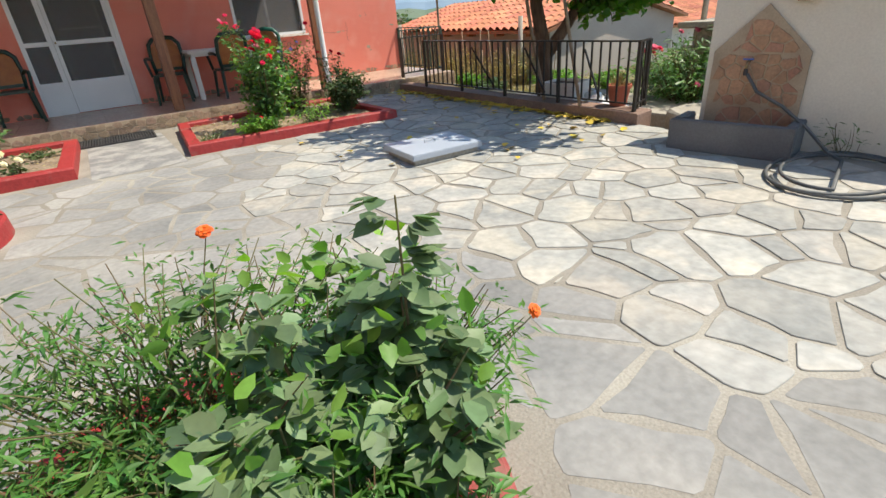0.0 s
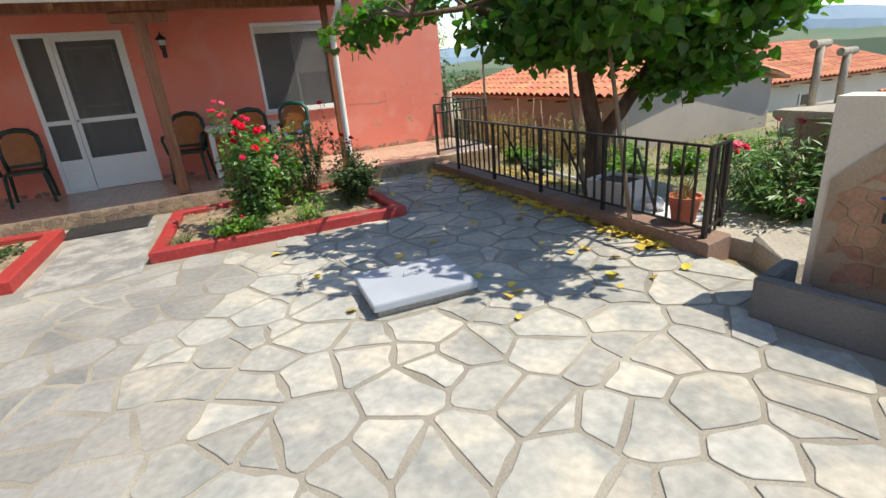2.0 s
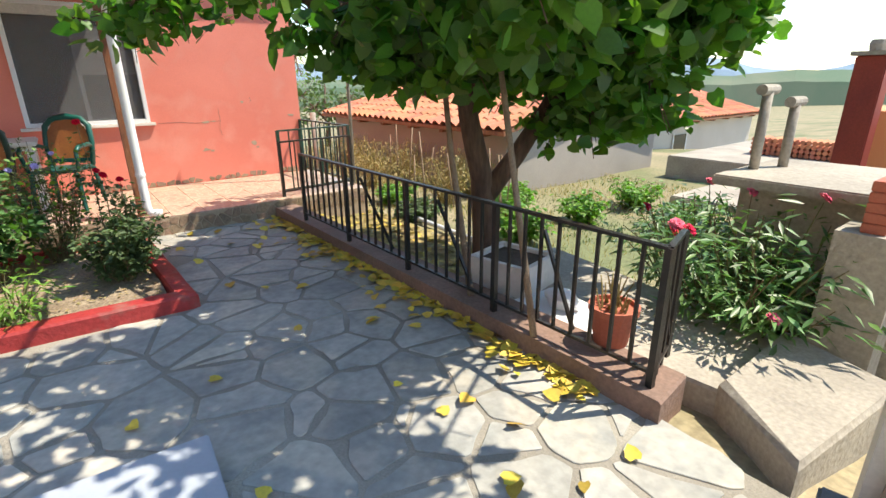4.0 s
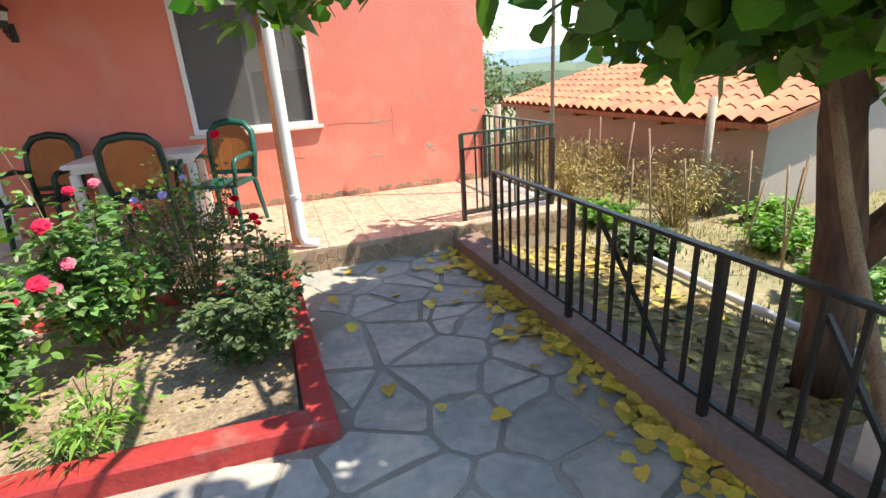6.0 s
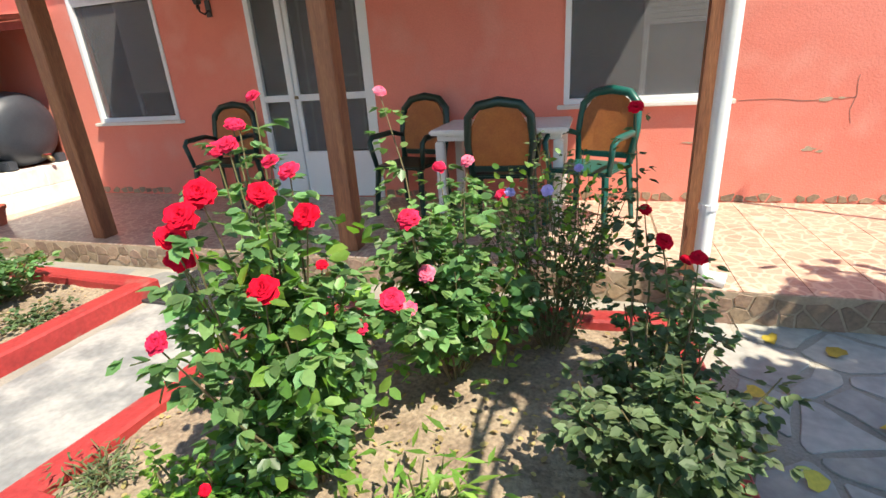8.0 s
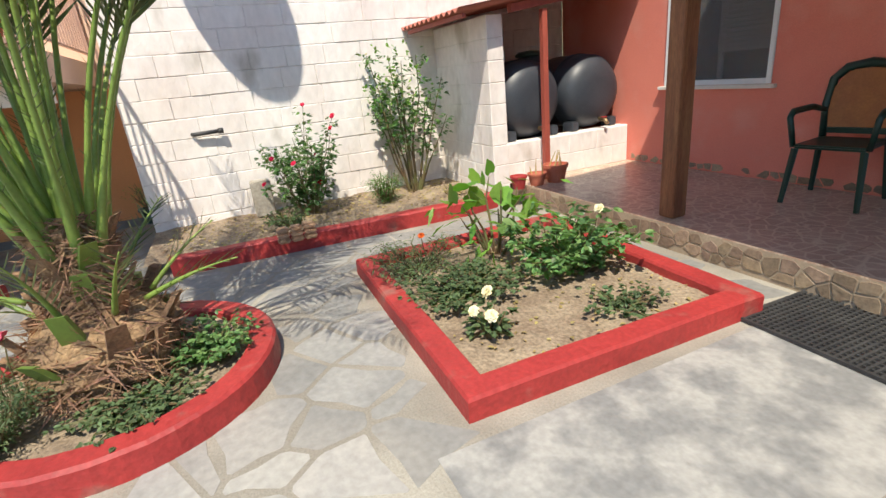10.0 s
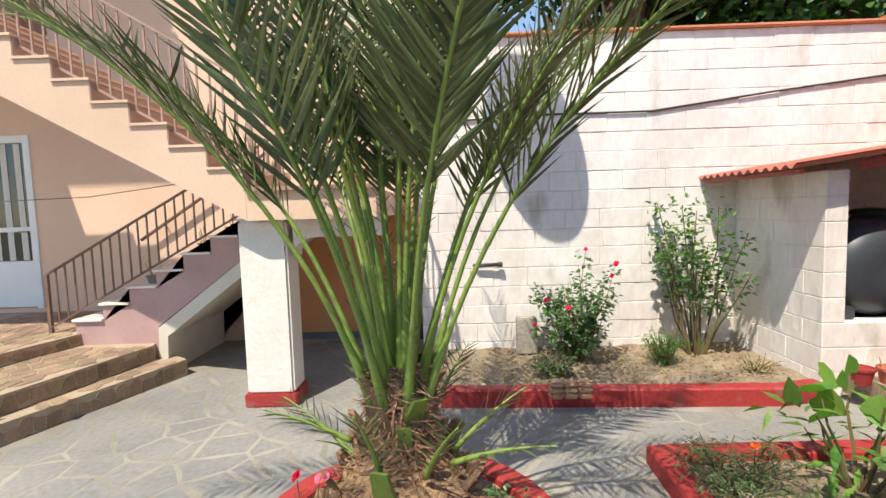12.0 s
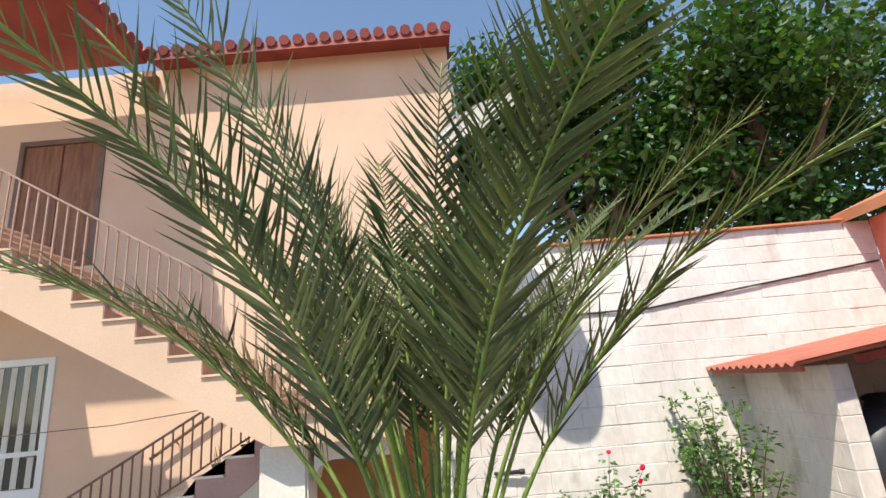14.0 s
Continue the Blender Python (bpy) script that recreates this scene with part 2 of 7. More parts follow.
# ---- builders ----
def finish(name, bm, mat, parent=None, label="", kind="", smooth=False):
    me = bpy.data.meshes.new(name)
    bm.to_mesh(me)
    bm.free()
    for f in me.polygons:
        f.use_smooth = smooth
    for m in (mat if isinstance(mat, (list, tuple)) else [mat]):
        me.materials.append(m)
    ob = new(name, me)
    if parent is not None:
        ob.parent = parent
    return tagged(ob, label=label, kind=kind)


def part(name, bm, mat, parent, label="", smooth=False, kind=""):
    return finish(name, bm, mat, parent, label, kind, smooth)


def thing(name, at, label, category, group="", rz=0.0, kind=""):
    ob = new(name)
    ob.matrix_basis = pose(*at, 0, 0, rz)
    ob.empty_display_size = 0.1
    return tagged(ob, label, category, group, kind)


def box(bm, lo, hi, bevel=0.0, m=None):
    """An axis-aligned box from lo to hi, optionally bevelled and moved by m."""
    lo, hi = Vector(lo), Vector(hi)
    mid, size = (lo + hi) / 2, hi - lo
    r = bmesh.ops.create_cube(bm, size=1.0, matrix=(m or Matrix()) @ Matrix.LocRotScale(mid, None, size))
    if bevel:
        edges = list({e for v in r["verts"] for e in v.link_edges})
        bmesh.ops.bevel(bm, geom=edges, offset=bevel, segments=2, affect="EDGES", clamp_overlap=True)
    return bm


def boxed(lo, hi, bevel=0.0, m=None):
    return box(bmesh.new(), lo, hi, bevel, m)


def tube(bm, points, radii, sides=8, cap=True):
    """A round tube through the points, with one radius or one for each."""
    pts = [Vector(p) for p in points]
    if isinstance(radii, (int, float)):
        radii = [radii] * len(pts)
    rings, ref = [], None
    for i, p in enumerate(pts):
        d = (pts[min(i + 1, len(pts) - 1)] - pts[max(i - 1, 0)]).normalized()
        if ref is None:
            ref = d.orthogonal().normalized()
        ref = (ref - d * ref.dot(d)).normalized()
        w = d.cross(ref)
        rings.append([bm.verts.new(p + (ref * math.cos(a) + w * math.sin(a)) * radii[i])
                      for a in (math.tau * j / sides for j in range(sides))])
    for a, b in zip(rings, rings[1:]):
        for j in range(sides):
            bm.faces.new((a[j], a[(j + 1) % sides], b[(j + 1) % sides], b[j]))
    if cap:
        bm.faces.new(rings[0][::-1])
        bm.faces.new(rings[-1])
    return bm


def lathe(bm, profile, sides=24, at=(0, 0, 0)):
    """A turned shape from (radius, height) pairs."""
    rings = []
    for r, z in profile:
        rings.append([bm.verts.new((at[0] + r * math.cos(a), at[1] + r * math.sin(a), at[2] + z))
                      for a in (math.tau * j / sides for j in range(sides))])
    for a, b in zip(rings, rings[1:]):
        for j in range(sides):
            bm.faces.new((a[j], a[(j + 1) % sides], b[(j + 1) % sides], b[j]))
    bm.faces.new(rings[0][::-1])
    bm.faces.new(rings[-1])
    return bm


def prism(bm, outline, z0, z1, m=None, inset=0.0):
    """A polygon in plan raised from z0 to z1; the top may draw in."""
    c = Vector((sum(p[0] for p in outline) / len(outline), sum(p[1] for p in outline) / len(outline)))
    m = m or Matrix()
    lo = [bm.verts.new(m @ Vector((p[0], p[1], z0))) for p in outline]
    mid = [bm.verts.new(m @ Vector((p[0], p[1], z1 - inset))) for p in outline]
    hi = []
    for p in outline:
        d = Vector(p[:2]) - c
        q = c + d * max(0.0, 1 - inset / max(d.length, 1e-6))
        hi.append(bm.verts.new(m @ Vector((q.x, q.y, z1))))
    n = len(outline)
    for a, b in ((lo, mid), (mid, hi)) if inset else ((lo, hi),):
        for i in range(n):
            bm.faces.new((a[i], a[(i + 1) % n], b[(i + 1) % n], b[i]))
    bm.faces.new(hi)
    bm.faces.new(lo[::-1])
    if not inset:
        for v in mid:
            bm.verts.remove(v)
    return bm


def cells(rng, x0, y0, x1, y1, size, joint, keep=None, wobble=0.35, uneven=0.0):
    """Irregular stones that fill a rectangle: a list of outlines with joints between."""
    nx, ny = max(1, round((x1 - x0) / size)), max(1, round((y1 - y0) / size))
    sx, sy = (x1 - x0) / nx, (y1 - y0) / ny
    seeds = {}
    for i in range(-2, nx + 2):
        for j in range(-2, ny + 2):
            if 0 <= i < nx and 0 <= j < ny and rng.random() < 0.12:
                continue
            seeds[i, j] = (x0 + (i + 0.5 + rng.uniform(-1, 1) * wobble * 1.25) * sx, y0 + (j + 0.5 + rng.uniform(-1, 1) * wobble * 1.25) * sy, rng.uniform(-1, 1) * uneven * sx * sy)
    out = []
    for (i, j), (px, py, pw) in seeds.items():
        if not (0 <= i < nx and 0 <= j < ny):
            continue
        poly = [(x0, y0), (x1, y0), (x1, y1), (x0, y1)]
        for di in range(-3, 4):
            for dj in range(-3, 4):
                q = seeds.get((i + di, j + dj))
                if q is None or (di == 0 and dj == 0):
                    continue
                nxv, nyv = q[0] - px, q[1] - py
                length = math.hypot(nxv, nyv) or 1e-6
                nxv, nyv = nxv / length, nyv / length
                lim = px * nxv + py * nyv + (length + (pw - q[2]) / max(length, 0.3 * sx)) / 2 - joint / 2
                new_poly = []
                for a, b in zip(poly, poly[1:] + poly[:1]):
                    da, db = a[0] * nxv + a[1] * nyv - lim, b[0] * nxv + b[1] * nyv - lim
                    if da <= 0:
                        new_poly.append(a)
                    if (da < 0) != (db < 0) and abs(da - db) > 1e-9:
                        s = da / (da - db)
                        new_poly.append((a[0] + (b[0] - a[0]) * s, a[1] + (b[1] - a[1]) * s))
                poly = new_poly
                if len(poly) < 3:
                    break
            if len(poly) < 3:
                break
        if len(poly) < 3:
            continue
        clean = [p for p, q in zip(poly, poly[1:] + poly[:1]) if math.dist(p, q) > joint * 0.8]
        if len(clean) < 3:
            continue
        cx, cy = sum(p[0] for p in clean) / len(clean), sum(p[1] for p in clean) / len(clean)
        if keep and not keep(cx, cy):
            continue
        out.append(clean)
    return out


def roughened(rng, outline, amount):
    """The same outline with a chamfered, uneven edge."""
    out = []
    for a, b, c in zip(outline[-1:] + outline[:-1], outline, outline[1:] + outline[:1]):
        la, lc = math.dist(a, b), math.dist(b, c)
        cut = rng.uniform(0.004, 0.022)
        ka, kc = min(0.3, cut / la), min(0.3, cut / lc)
        out.append((b[0] + (a[0] - b[0]) * ka, b[1] + (a[1] - b[1]) * ka))
        out.append((b[0] + (c[0] - b[0]) * kc, b[1] + (c[1] - b[1]) * kc))
        if lc > 0.2:
            s = rng.uniform(0.35, 0.65)
            off = rng.uniform(-amount, amount * 0.2)
            nx, ny = (c[1] - b[1]) / lc, -(c[0] - b[0]) / lc
            out.append((b[0] + (c[0] - b[0]) * s + nx * off, b[1] + (c[1] - b[1]) * s + ny * off))
    return out


LEAVES = {
    "oval": ([(0, 0, 0), (0.25, -0.29, 0.05), (0.66, -0.27, 0.05), (1, 0, -0.06), (0.66, 0.27, 0.05), (0.25, 0.29, 0.05), (0.5, 0, -0.02)],
             [(0, 1, 6), (1, 2, 6), (2, 3, 6), (3, 4, 6), (4, 5, 6), (5, 0, 6)]),
    "heart": ([(0, 0, 0), (-0.1, -0.3, 0.04), (0.2, -0.48, 0.02), (0.62, -0.34, 0.0), (1, 0, -0.12), (0.62, 0.34, 0.0), (0.2, 0.48, 0.02), (-0.1, 0.3, 0.04), (0.4, 0, -0.05)],
              [(0, 1, 8), (1, 2, 8), (2, 3, 8), (3, 4, 8), (4, 5, 8), (5, 6, 8), (6, 7, 8), (7, 0, 8)]),
    "blade": ([(0, -0.014, 0), (0.4, -0.031, 0), (1, 0, -0.05), (0.4, 0.031, 0), (0, 0.014, 0), (0.4, 0, -0.018)],
              [(0, 1, 5), (1, 2, 5), (2, 3, 5), (3, 4, 5), (4, 0, 5)]),
    "lance": ([(0, 0, 0), (0.4, -0.11, 0.02), (1, 0, -0.1), (0.4, 0.11, 0.02), (0.4, 0, -0.02)],
              [(0, 1, 4), (1, 2, 4), (2, 3, 4), (3, 0, 4)]),
    "needle": ([(0, -0.035, 0), (0, 0.035, 0), (1, 0, -0.03)], [(0, 1, 2)]),
}


def leaf_mesh(name, shape, where, ways, ups, sizes, mat):
    """One mesh of many leaves: where they start, which way they point, which way their face looks, their sizes."""
    tv, tf = LEAVES[shape]
    tv = np.array(tv, dtype=float)
    w = np.asarray(ways, dtype=float)
    w /= np.linalg.norm(w, axis=1, keepdims=True) + 1e-9
    u = np.asarray(ups, dtype=float)
    side = np.cross(u, w)
    side /= np.linalg.norm(side, axis=1, keepdims=True) + 1e-9
    u = np.cross(w, side)
    s = np.asarray(sizes, dtype=float)[:, None, None]
    p = np.asarray(where, dtype=float)[:, None, :] + s * (w[:, None, :] * tv[None, :, 0:1] + side[:, None, :] * tv[None, :, 1:2] + u[:, None, :] * tv[None, :, 2:3])
    n = len(w)
    verts = p.reshape(-1, 3)
    faces = (np.array(tf)[None] + (np.arange(n) * len(tv))[:, None, None]).reshape(-1, 3)
    me = bpy.data.meshes.new(name)
    me.vertices.add(len(verts))
    me.vertices.foreach_set("co", verts.ravel())
    me.loops.add(len(faces) * 3)
    me.loops.foreach_set("vertex_index", faces.ravel())
    me.polygons.add(len(faces))
    me.polygons.foreach_set("loop_start", np.arange(len(faces)) * 3)
    me.polygons.foreach_set("loop_total", np.full(len(faces), 3))
    me.update(calc_edges=True)
    me.materials.append(mat)
    return me


def leaf_part(name, parent, shape, where, ways, ups, sizes, mat, label=""):
    ob = new(name, leaf_mesh(name, shape, where, ways, ups, sizes, mat))
    ob.parent = parent
    return tagged(ob, label=label, kind="stuff")


# ---- ground ----
def smooth(a, b, v):
    s = min(1.0, max(0.0, (v - a) / (b - a)))
    return s * s * (3 - 2 * s)


def land(x, y):
    """The height of the open ground: level at the court, down to the east, up to the west."""
    z = -0.06
    z -= 0.30 * smooth(6.0, 9.5, x) + 0.12 * smooth(5.4, 6.2, x)
    z -= 3.0 * smooth(14, 45, x) + 26 * smooth(45, 700, x)
    z -= 2.0 * smooth(12, 40, y) + 22 * smooth(45, 700, y)
    z += 16 * (1 - smooth(-60, -9, x))
    z += 0.08 * noise.noise(Vector((x * 0.35, y * 0.35, 0))) * smooth(6, 8, x)
    return z


def make_ground():
    xs = [-4000, -1500, -600, -250, -120, -70, -40, -25, -16] + list(np.arange(-12, 22.1, 0.5)) + [24, 28, 34, 42, 55, 80, 120, 200, 350, 700, 1500, 4000]
    ys = [-4000, -1500, -500, -150, -60, -30, -16] + list(np.arange(-10, 22.1, 0.5)) + [24, 28, 34, 42, 55, 80, 120, 200, 350, 700, 1500, 4000]
    bm = bmesh.new()
    grid = [[bm.verts.new((x, y, land(x, y))) for x in xs] for y in ys]
    for a, b in zip(grid, grid[1:]):
        for i in range(len(xs) - 1):
            bm.faces.new((a[i], a[i + 1], b[i + 1], b[i]))
    ob = finish("ground", bm, M_GARDEN, None, "dry grassy garden ground and fields down to the plain", "structure", True)
    ob["category"] = "ground"
    return ob


make_ground()


def hills(name, dist, base, high, mat, label, seed):
    """A ridge round the open sides of the garden, far off."""
    bm = bmesh.new()
    prev = None
    for k in range(97):
        a = radians(-35 + 160 * k / 96)
        h = high * (0.55 + 0.6 * (0.5 + noise.noise(Vector((k * 0.11, seed, 0)))) + 0.12 * noise.noise(Vector((k * 0.7, seed, 2))))
        c = [bm.verts.new((math.cos(a) * dist * q, math.sin(a) * dist * q, base + z)) for q, z in ((1.0, -40), (1.05, h * 0.6), (1.12, h), (1.3, h * 0.8))]
        if prev:
            for u in range(3):
                bm.faces.new((prev[u], c[u], c[u + 1], prev[u + 1]))
        prev = c
    tagged(finish(name, bm, mat), label, "hills", kind="structure")


hills("backdrop_hills", 900, -30, 42, material("hill_woods", (0.10, 0.16, 0.10), (0.16, 0.18, 0.12), scale=0.01, coords="World", rough=0.95), "low wooded hills on the horizon", 3)
# The blue of distance haze is put into the far ridge's colour.
hills("backdrop_mountains", 3200, -40, 190, material("haze_blue_hill", (0.18, 0.27, 0.36), (0.22, 0.30, 0.38), scale=0.002, coords="World", rough=0.95), "distant mountains with haze blue put into their colour", 8)
COURT = boxed((-5.0, -3.0, -0.3), (5.32, 8.95, 0.0))
tagged(finish("pavement", COURT, M_MORTAR), "grey cement bed of the crazy-paved courtyard", "pavement", kind="structure")


# ---- house with the salmon walls ----
FY = 10.46


def wall_with_holes(name, x0, x1, z0, z1, y, thick, holes, mat, label):
    """A wall along x with its face at y and rectangular holes (x0, x1, z0, z1)."""
    xs = sorted({x0, x1, *(v for h in holes for v in h[:2])})
    zs = sorted({z0, z1, *(v for h in holes for v in h[2:])})
    bm = bmesh.new()
    vs = {}

    def vert(i, k, d):
        key = (i, k, d)
        if key not in vs:
            vs[key] = bm.verts.new((xs[i], y + d * thick, zs[k]))
        return vs[key]

    def solid(i, k):
        if not (0 <= i < len(xs) - 1 and 0 <= k < len(zs) - 1):
            return False
        cx, cz = (xs[i] + xs[i + 1]) / 2, (zs[k] + zs[k + 1]) / 2
        return not any(h[0] < cx < h[1] and h[2] < cz < h[3] for h in holes)

    for i in range(len(xs) - 1):
        for k in range(len(zs) - 1):
            if not solid(i, k):
                continue
            bm.faces.new([vert(*q) for q in ((i, k, 0), (i + 1, k, 0), (i + 1, k + 1, 0), (i, k + 1, 0))])
            bm.faces.new([vert(*q) for q in ((i, k, 1), (i, k + 1, 1), (i + 1, k + 1, 1), (i + 1, k, 1))])
            if not solid(i - 1, k):
                bm.faces.new([vert(*q) for q in ((i, k, 0), (i, k + 1, 0), (i, k + 1, 1), (i, k, 1))])
            if not solid(i + 1, k):
                bm.faces.new([vert(*q) for q in ((i + 1, k, 0), (i + 1, k, 1), (i + 1, k + 1, 1), (i + 1, k + 1, 0))])
            if not solid(i, k - 1):
                bm.faces.new([vert(*q) for q in ((i, k, 0), (i, k, 1), (i + 1, k, 1), (i + 1, k, 0))])
            if not solid(i, k + 1):
                bm.faces.new([vert(*q) for q in ((i, k + 1, 0), (i + 1, k + 1, 0), (i + 1, k + 1, 1), (i, k + 1, 1))])
    return tagged(finish(name, bm, mat), label, "wall", kind="structure")


DOOR = (0.22, 1.46, 0.19, 2.31)
WIN_R = (3.16, 4.38, 1.01, 2.33)
WIN_L = (-1.93, -0.82, 1.01, 2.33)
WALL_H = 3.35
wall_north = wall_with_holes("wall_north", -3.6, 6.33, -0.3, WALL_H, FY, 0.25, [DOOR, WIN_R, WIN_L], M_SALMON, "salmon-red rendered house wall over the porch")
tagged(finish("wall_east", boxed((6.08, FY + 0.25, -1.5), (6.33, 18.0, WALL_H)), M_SALMON), "salmon-red rendered end wall of the house", "wall", kind="structure")
tagged(finish("wall_west", boxed((-3.6, FY + 0.25, -0.3), (-3.35, 18.0, WALL_H + 0.1)), M_SALMON), "salmon-red rendered far end wall of the house", "wall", kind="structure")
tagged(finish("wall_inner", boxed((-3.35, 13.0, -0.3), (6.08, 13.2, WALL_H)), M_CREAM), "plain inner wall behind the house windows", "wall", kind="structure")
tagged(finish("floor_inner", boxed((-3.35, FY + 0.25, -0.2), (6.08, 13.0, 0.19)), M_CONC), "plain room floor behind the house door", "floor", kind="structure")
tagged(finish("ceiling_inner", boxed((-3.35, FY + 0.25, 2.8), (6.08, 13.0, 2.95)), M_CREAM), "plain room ceiling behind the windows", "ceiling", kind="structure")

# porch slab in two lengths
bm = bmesh.new()
box(bm, (-2.60, 8.90, -0.2), (3.86, FY, 0.186))
tagged(finish("porch_floor", bm, M_GROUT), "beige grouted bed of the tiled porch floor", "floor", kind="structure")
bm = bmesh.new()
box(bm, (3.864, 8.72, -0.2), (6.42, FY, 0.186))
tagged(finish("porch_floor_east", bm, M_GROUT), "beige grouted bed of the sunny porch end", "floor", kind="structure")


def wood_post(x, y=9.05, top=2.36):
    t = thing("wooden_post", (x, y, 0.2), "brown varnished square wooden post holding the porch roof", "post", "porch posts")
    part("shaft", boxed((-0.065, -0.065, 0), (0.065, 0.065, top - 0.2), 0.006), M_WOOD, t)
    part("bracket", boxed((-0.32, -0.06, top - 0.32), (0.32, 0.06, top - 0.203), 0.02), M_WOOD, t)
    return t


for px in (-0.53, 1.80):
    wood_post(px)


def porch_roof():
    t = thing("porch_roof", (0, 0, 0), "lean-to porch roof of red clay tiles on brown boards", "roof")
    y0, y1, z0, z1 = 8.42, FY - 0.01, 2.44, 2.83
    bm = bmesh.new()
    x0, x1 = -0.95, 4.32
    n = 5
    v = [bm.verts.new(p) for p in ((x0, y0, z0), (x1, y0, z0), (x1, y1, z1), (x0, y1, z1), (x0, y0, z0 + 0.04), (x1, y0, z0 + 0.04), (x1, y1, z1 + 0.04), (x0, y1, z1 + 0.04))]
    for f in ((0, 3, 2, 1), (4, 5, 6, 7), (0, 1, 5, 4), (1, 2, 6, 5), (2, 3, 7, 6), (3, 0, 4, 7)):
        bm.faces.new([v[i] for i in f])
    part("boarding", bm, M_WOOD, t)
    part("beam", boxed((x0, 8.97, 2.363), (x1, 9.11, 2.52), 0.008), M_WOOD, t)
    rafter = boxed((-0.04, 8.5, 0), (0.04, y1, 0.1))
    me = None
    slope = math.degrees(math.atan2(z1 - z0, y1 - y0))
    for i in range(9):
        bm = bmesh.new()
        x = x0 + 0.2 + i * (x1 - x0 - 0.4) / 8
        vv = [bm.verts.new(p) for p in ((x - .04, y0 + .03, z0 - .1), (x + .04, y0 + .03, z0 - .1), (x + .04, y1, z1 - .1), (x - .04, y1, z1 - .1), (x - .04, y0 + .03, z0 - .003), (x + .04, y0 + .03, z0 - .003), (x + .04, y1, z1 - .003), (x - .04, y1, z1 - .003))]
        for f in ((0, 3, 2, 1), (4, 5, 6, 7), (0, 1, 5, 4), (1, 2, 6, 5), (2, 3, 7, 6), (3, 0, 4, 7)):
            bm.faces.new([vv[j] for j in f])
        part("rafter", bm, M_WOOD, t)
    rafter.free()
    # curved tiles in rows
    tile = bmesh.new()
    segs = 6
    rows = []
    for yy, r, zz in ((0, 0.085, 0.0), (0.40, 0.07, -0.012)):
        rows.append([tile.verts.new((r * math.cos(math.pi * s / segs), yy, zz + r * 0.75 * math.sin(math.pi * s / segs))) for s in range(segs + 1)])
        rows.append([tile.verts.new(((r - .012) * math.cos(math.pi * s / segs), yy, zz + (r - .012) * 0.75 * math.sin(math.pi * s / segs) - 0.002)) for s in range(segs + 1)])
    a, ai, b, bi = rows
    for s in range(segs):
        tile.faces.new((a[s], a[s + 1], b[s + 1], b[s]))
        tile.faces.new((ai[s], bi[s], bi[s + 1], ai[s + 1]))
        tile.faces.new((a[s], ai[s], ai[s + 1], a[s + 1]))
    me = bpy.data.meshes.new("roof_tile")
    tile.to_mesh(me)
    tile.free()
    me.materials.append(M_TILEROOF)
    ca = math.atan2(z1 - z0, y1 - y0)
    for i in range(26):
        for j in range(6):
            o = new("roof_tile", me)
            d = j * 0.335
            o.matrix_basis = Matrix.Translation((x0 + 0.1 + i * 0.203, y0 + d * math.cos(ca) - 0.04, z0 + 0.05 + d * math.sin(ca))) @ Matrix.Rotation(ca, 4, "X")
            o.parent = t
    g = thing("rain_gutter", (0, 0, 0), "white half-round metal rain gutter along the porch eave", "gutter")
    bm = bmesh.new()
    prof = [(8.30 + 0.06 + 0.06 * math.cos(math.pi + math.pi * s / 8), 2.44 + 0.06 * math.sin(math.pi + math.pi * s / 8)) for s in range(9)]
    ring = []
    for x in (x0, x1 + 0.03):
        ring.append([bm.verts.new((x, p[0], p[1])) for p in prof] + [bm.verts.new((x, 8.36 + (p[0] - 8.36) * 0.92, 2.442 + (p[1] - 2.44) * 0.92)) for p in prof[::-1]])
    m = len(ring[0])
    for s in range(m):
        bm.faces.new((ring[0][s], ring[0][(s + 1) % m], ring[1][(s + 1) % m], ring[1][s]))
    bm.faces.new(ring[0][::-1])
    bm.faces.new(ring[1])
    part("trough", bm, M_WHITEPAINT, g, smooth=False)
    d = thing("drainpipe", (3.99, 8.80, 0.19), "white metal drainpipe down from the gutter to the porch edge", "drainpipe")
    part("pipe", tube(bmesh.new(), [(0.02, -0.44, 2.21), (0.02, -0.43, 2.09), (0.0, -0.02, 1.86), (0, 0, 1.78), (0, 0, 0.12), (0.02, -0.01, 0.05), (0.12, -0.03, 0.035)], 0.04, 14), M_WHITEPAINT, d, smooth=True)
    for z in (0.42, 1.72):
        part("clamp", tube(bmesh.new(), [(0, 0, z), (0, 0, z + 0.03)], 0.046, 14), M_WHITEPAINT, d)


porch_roof()


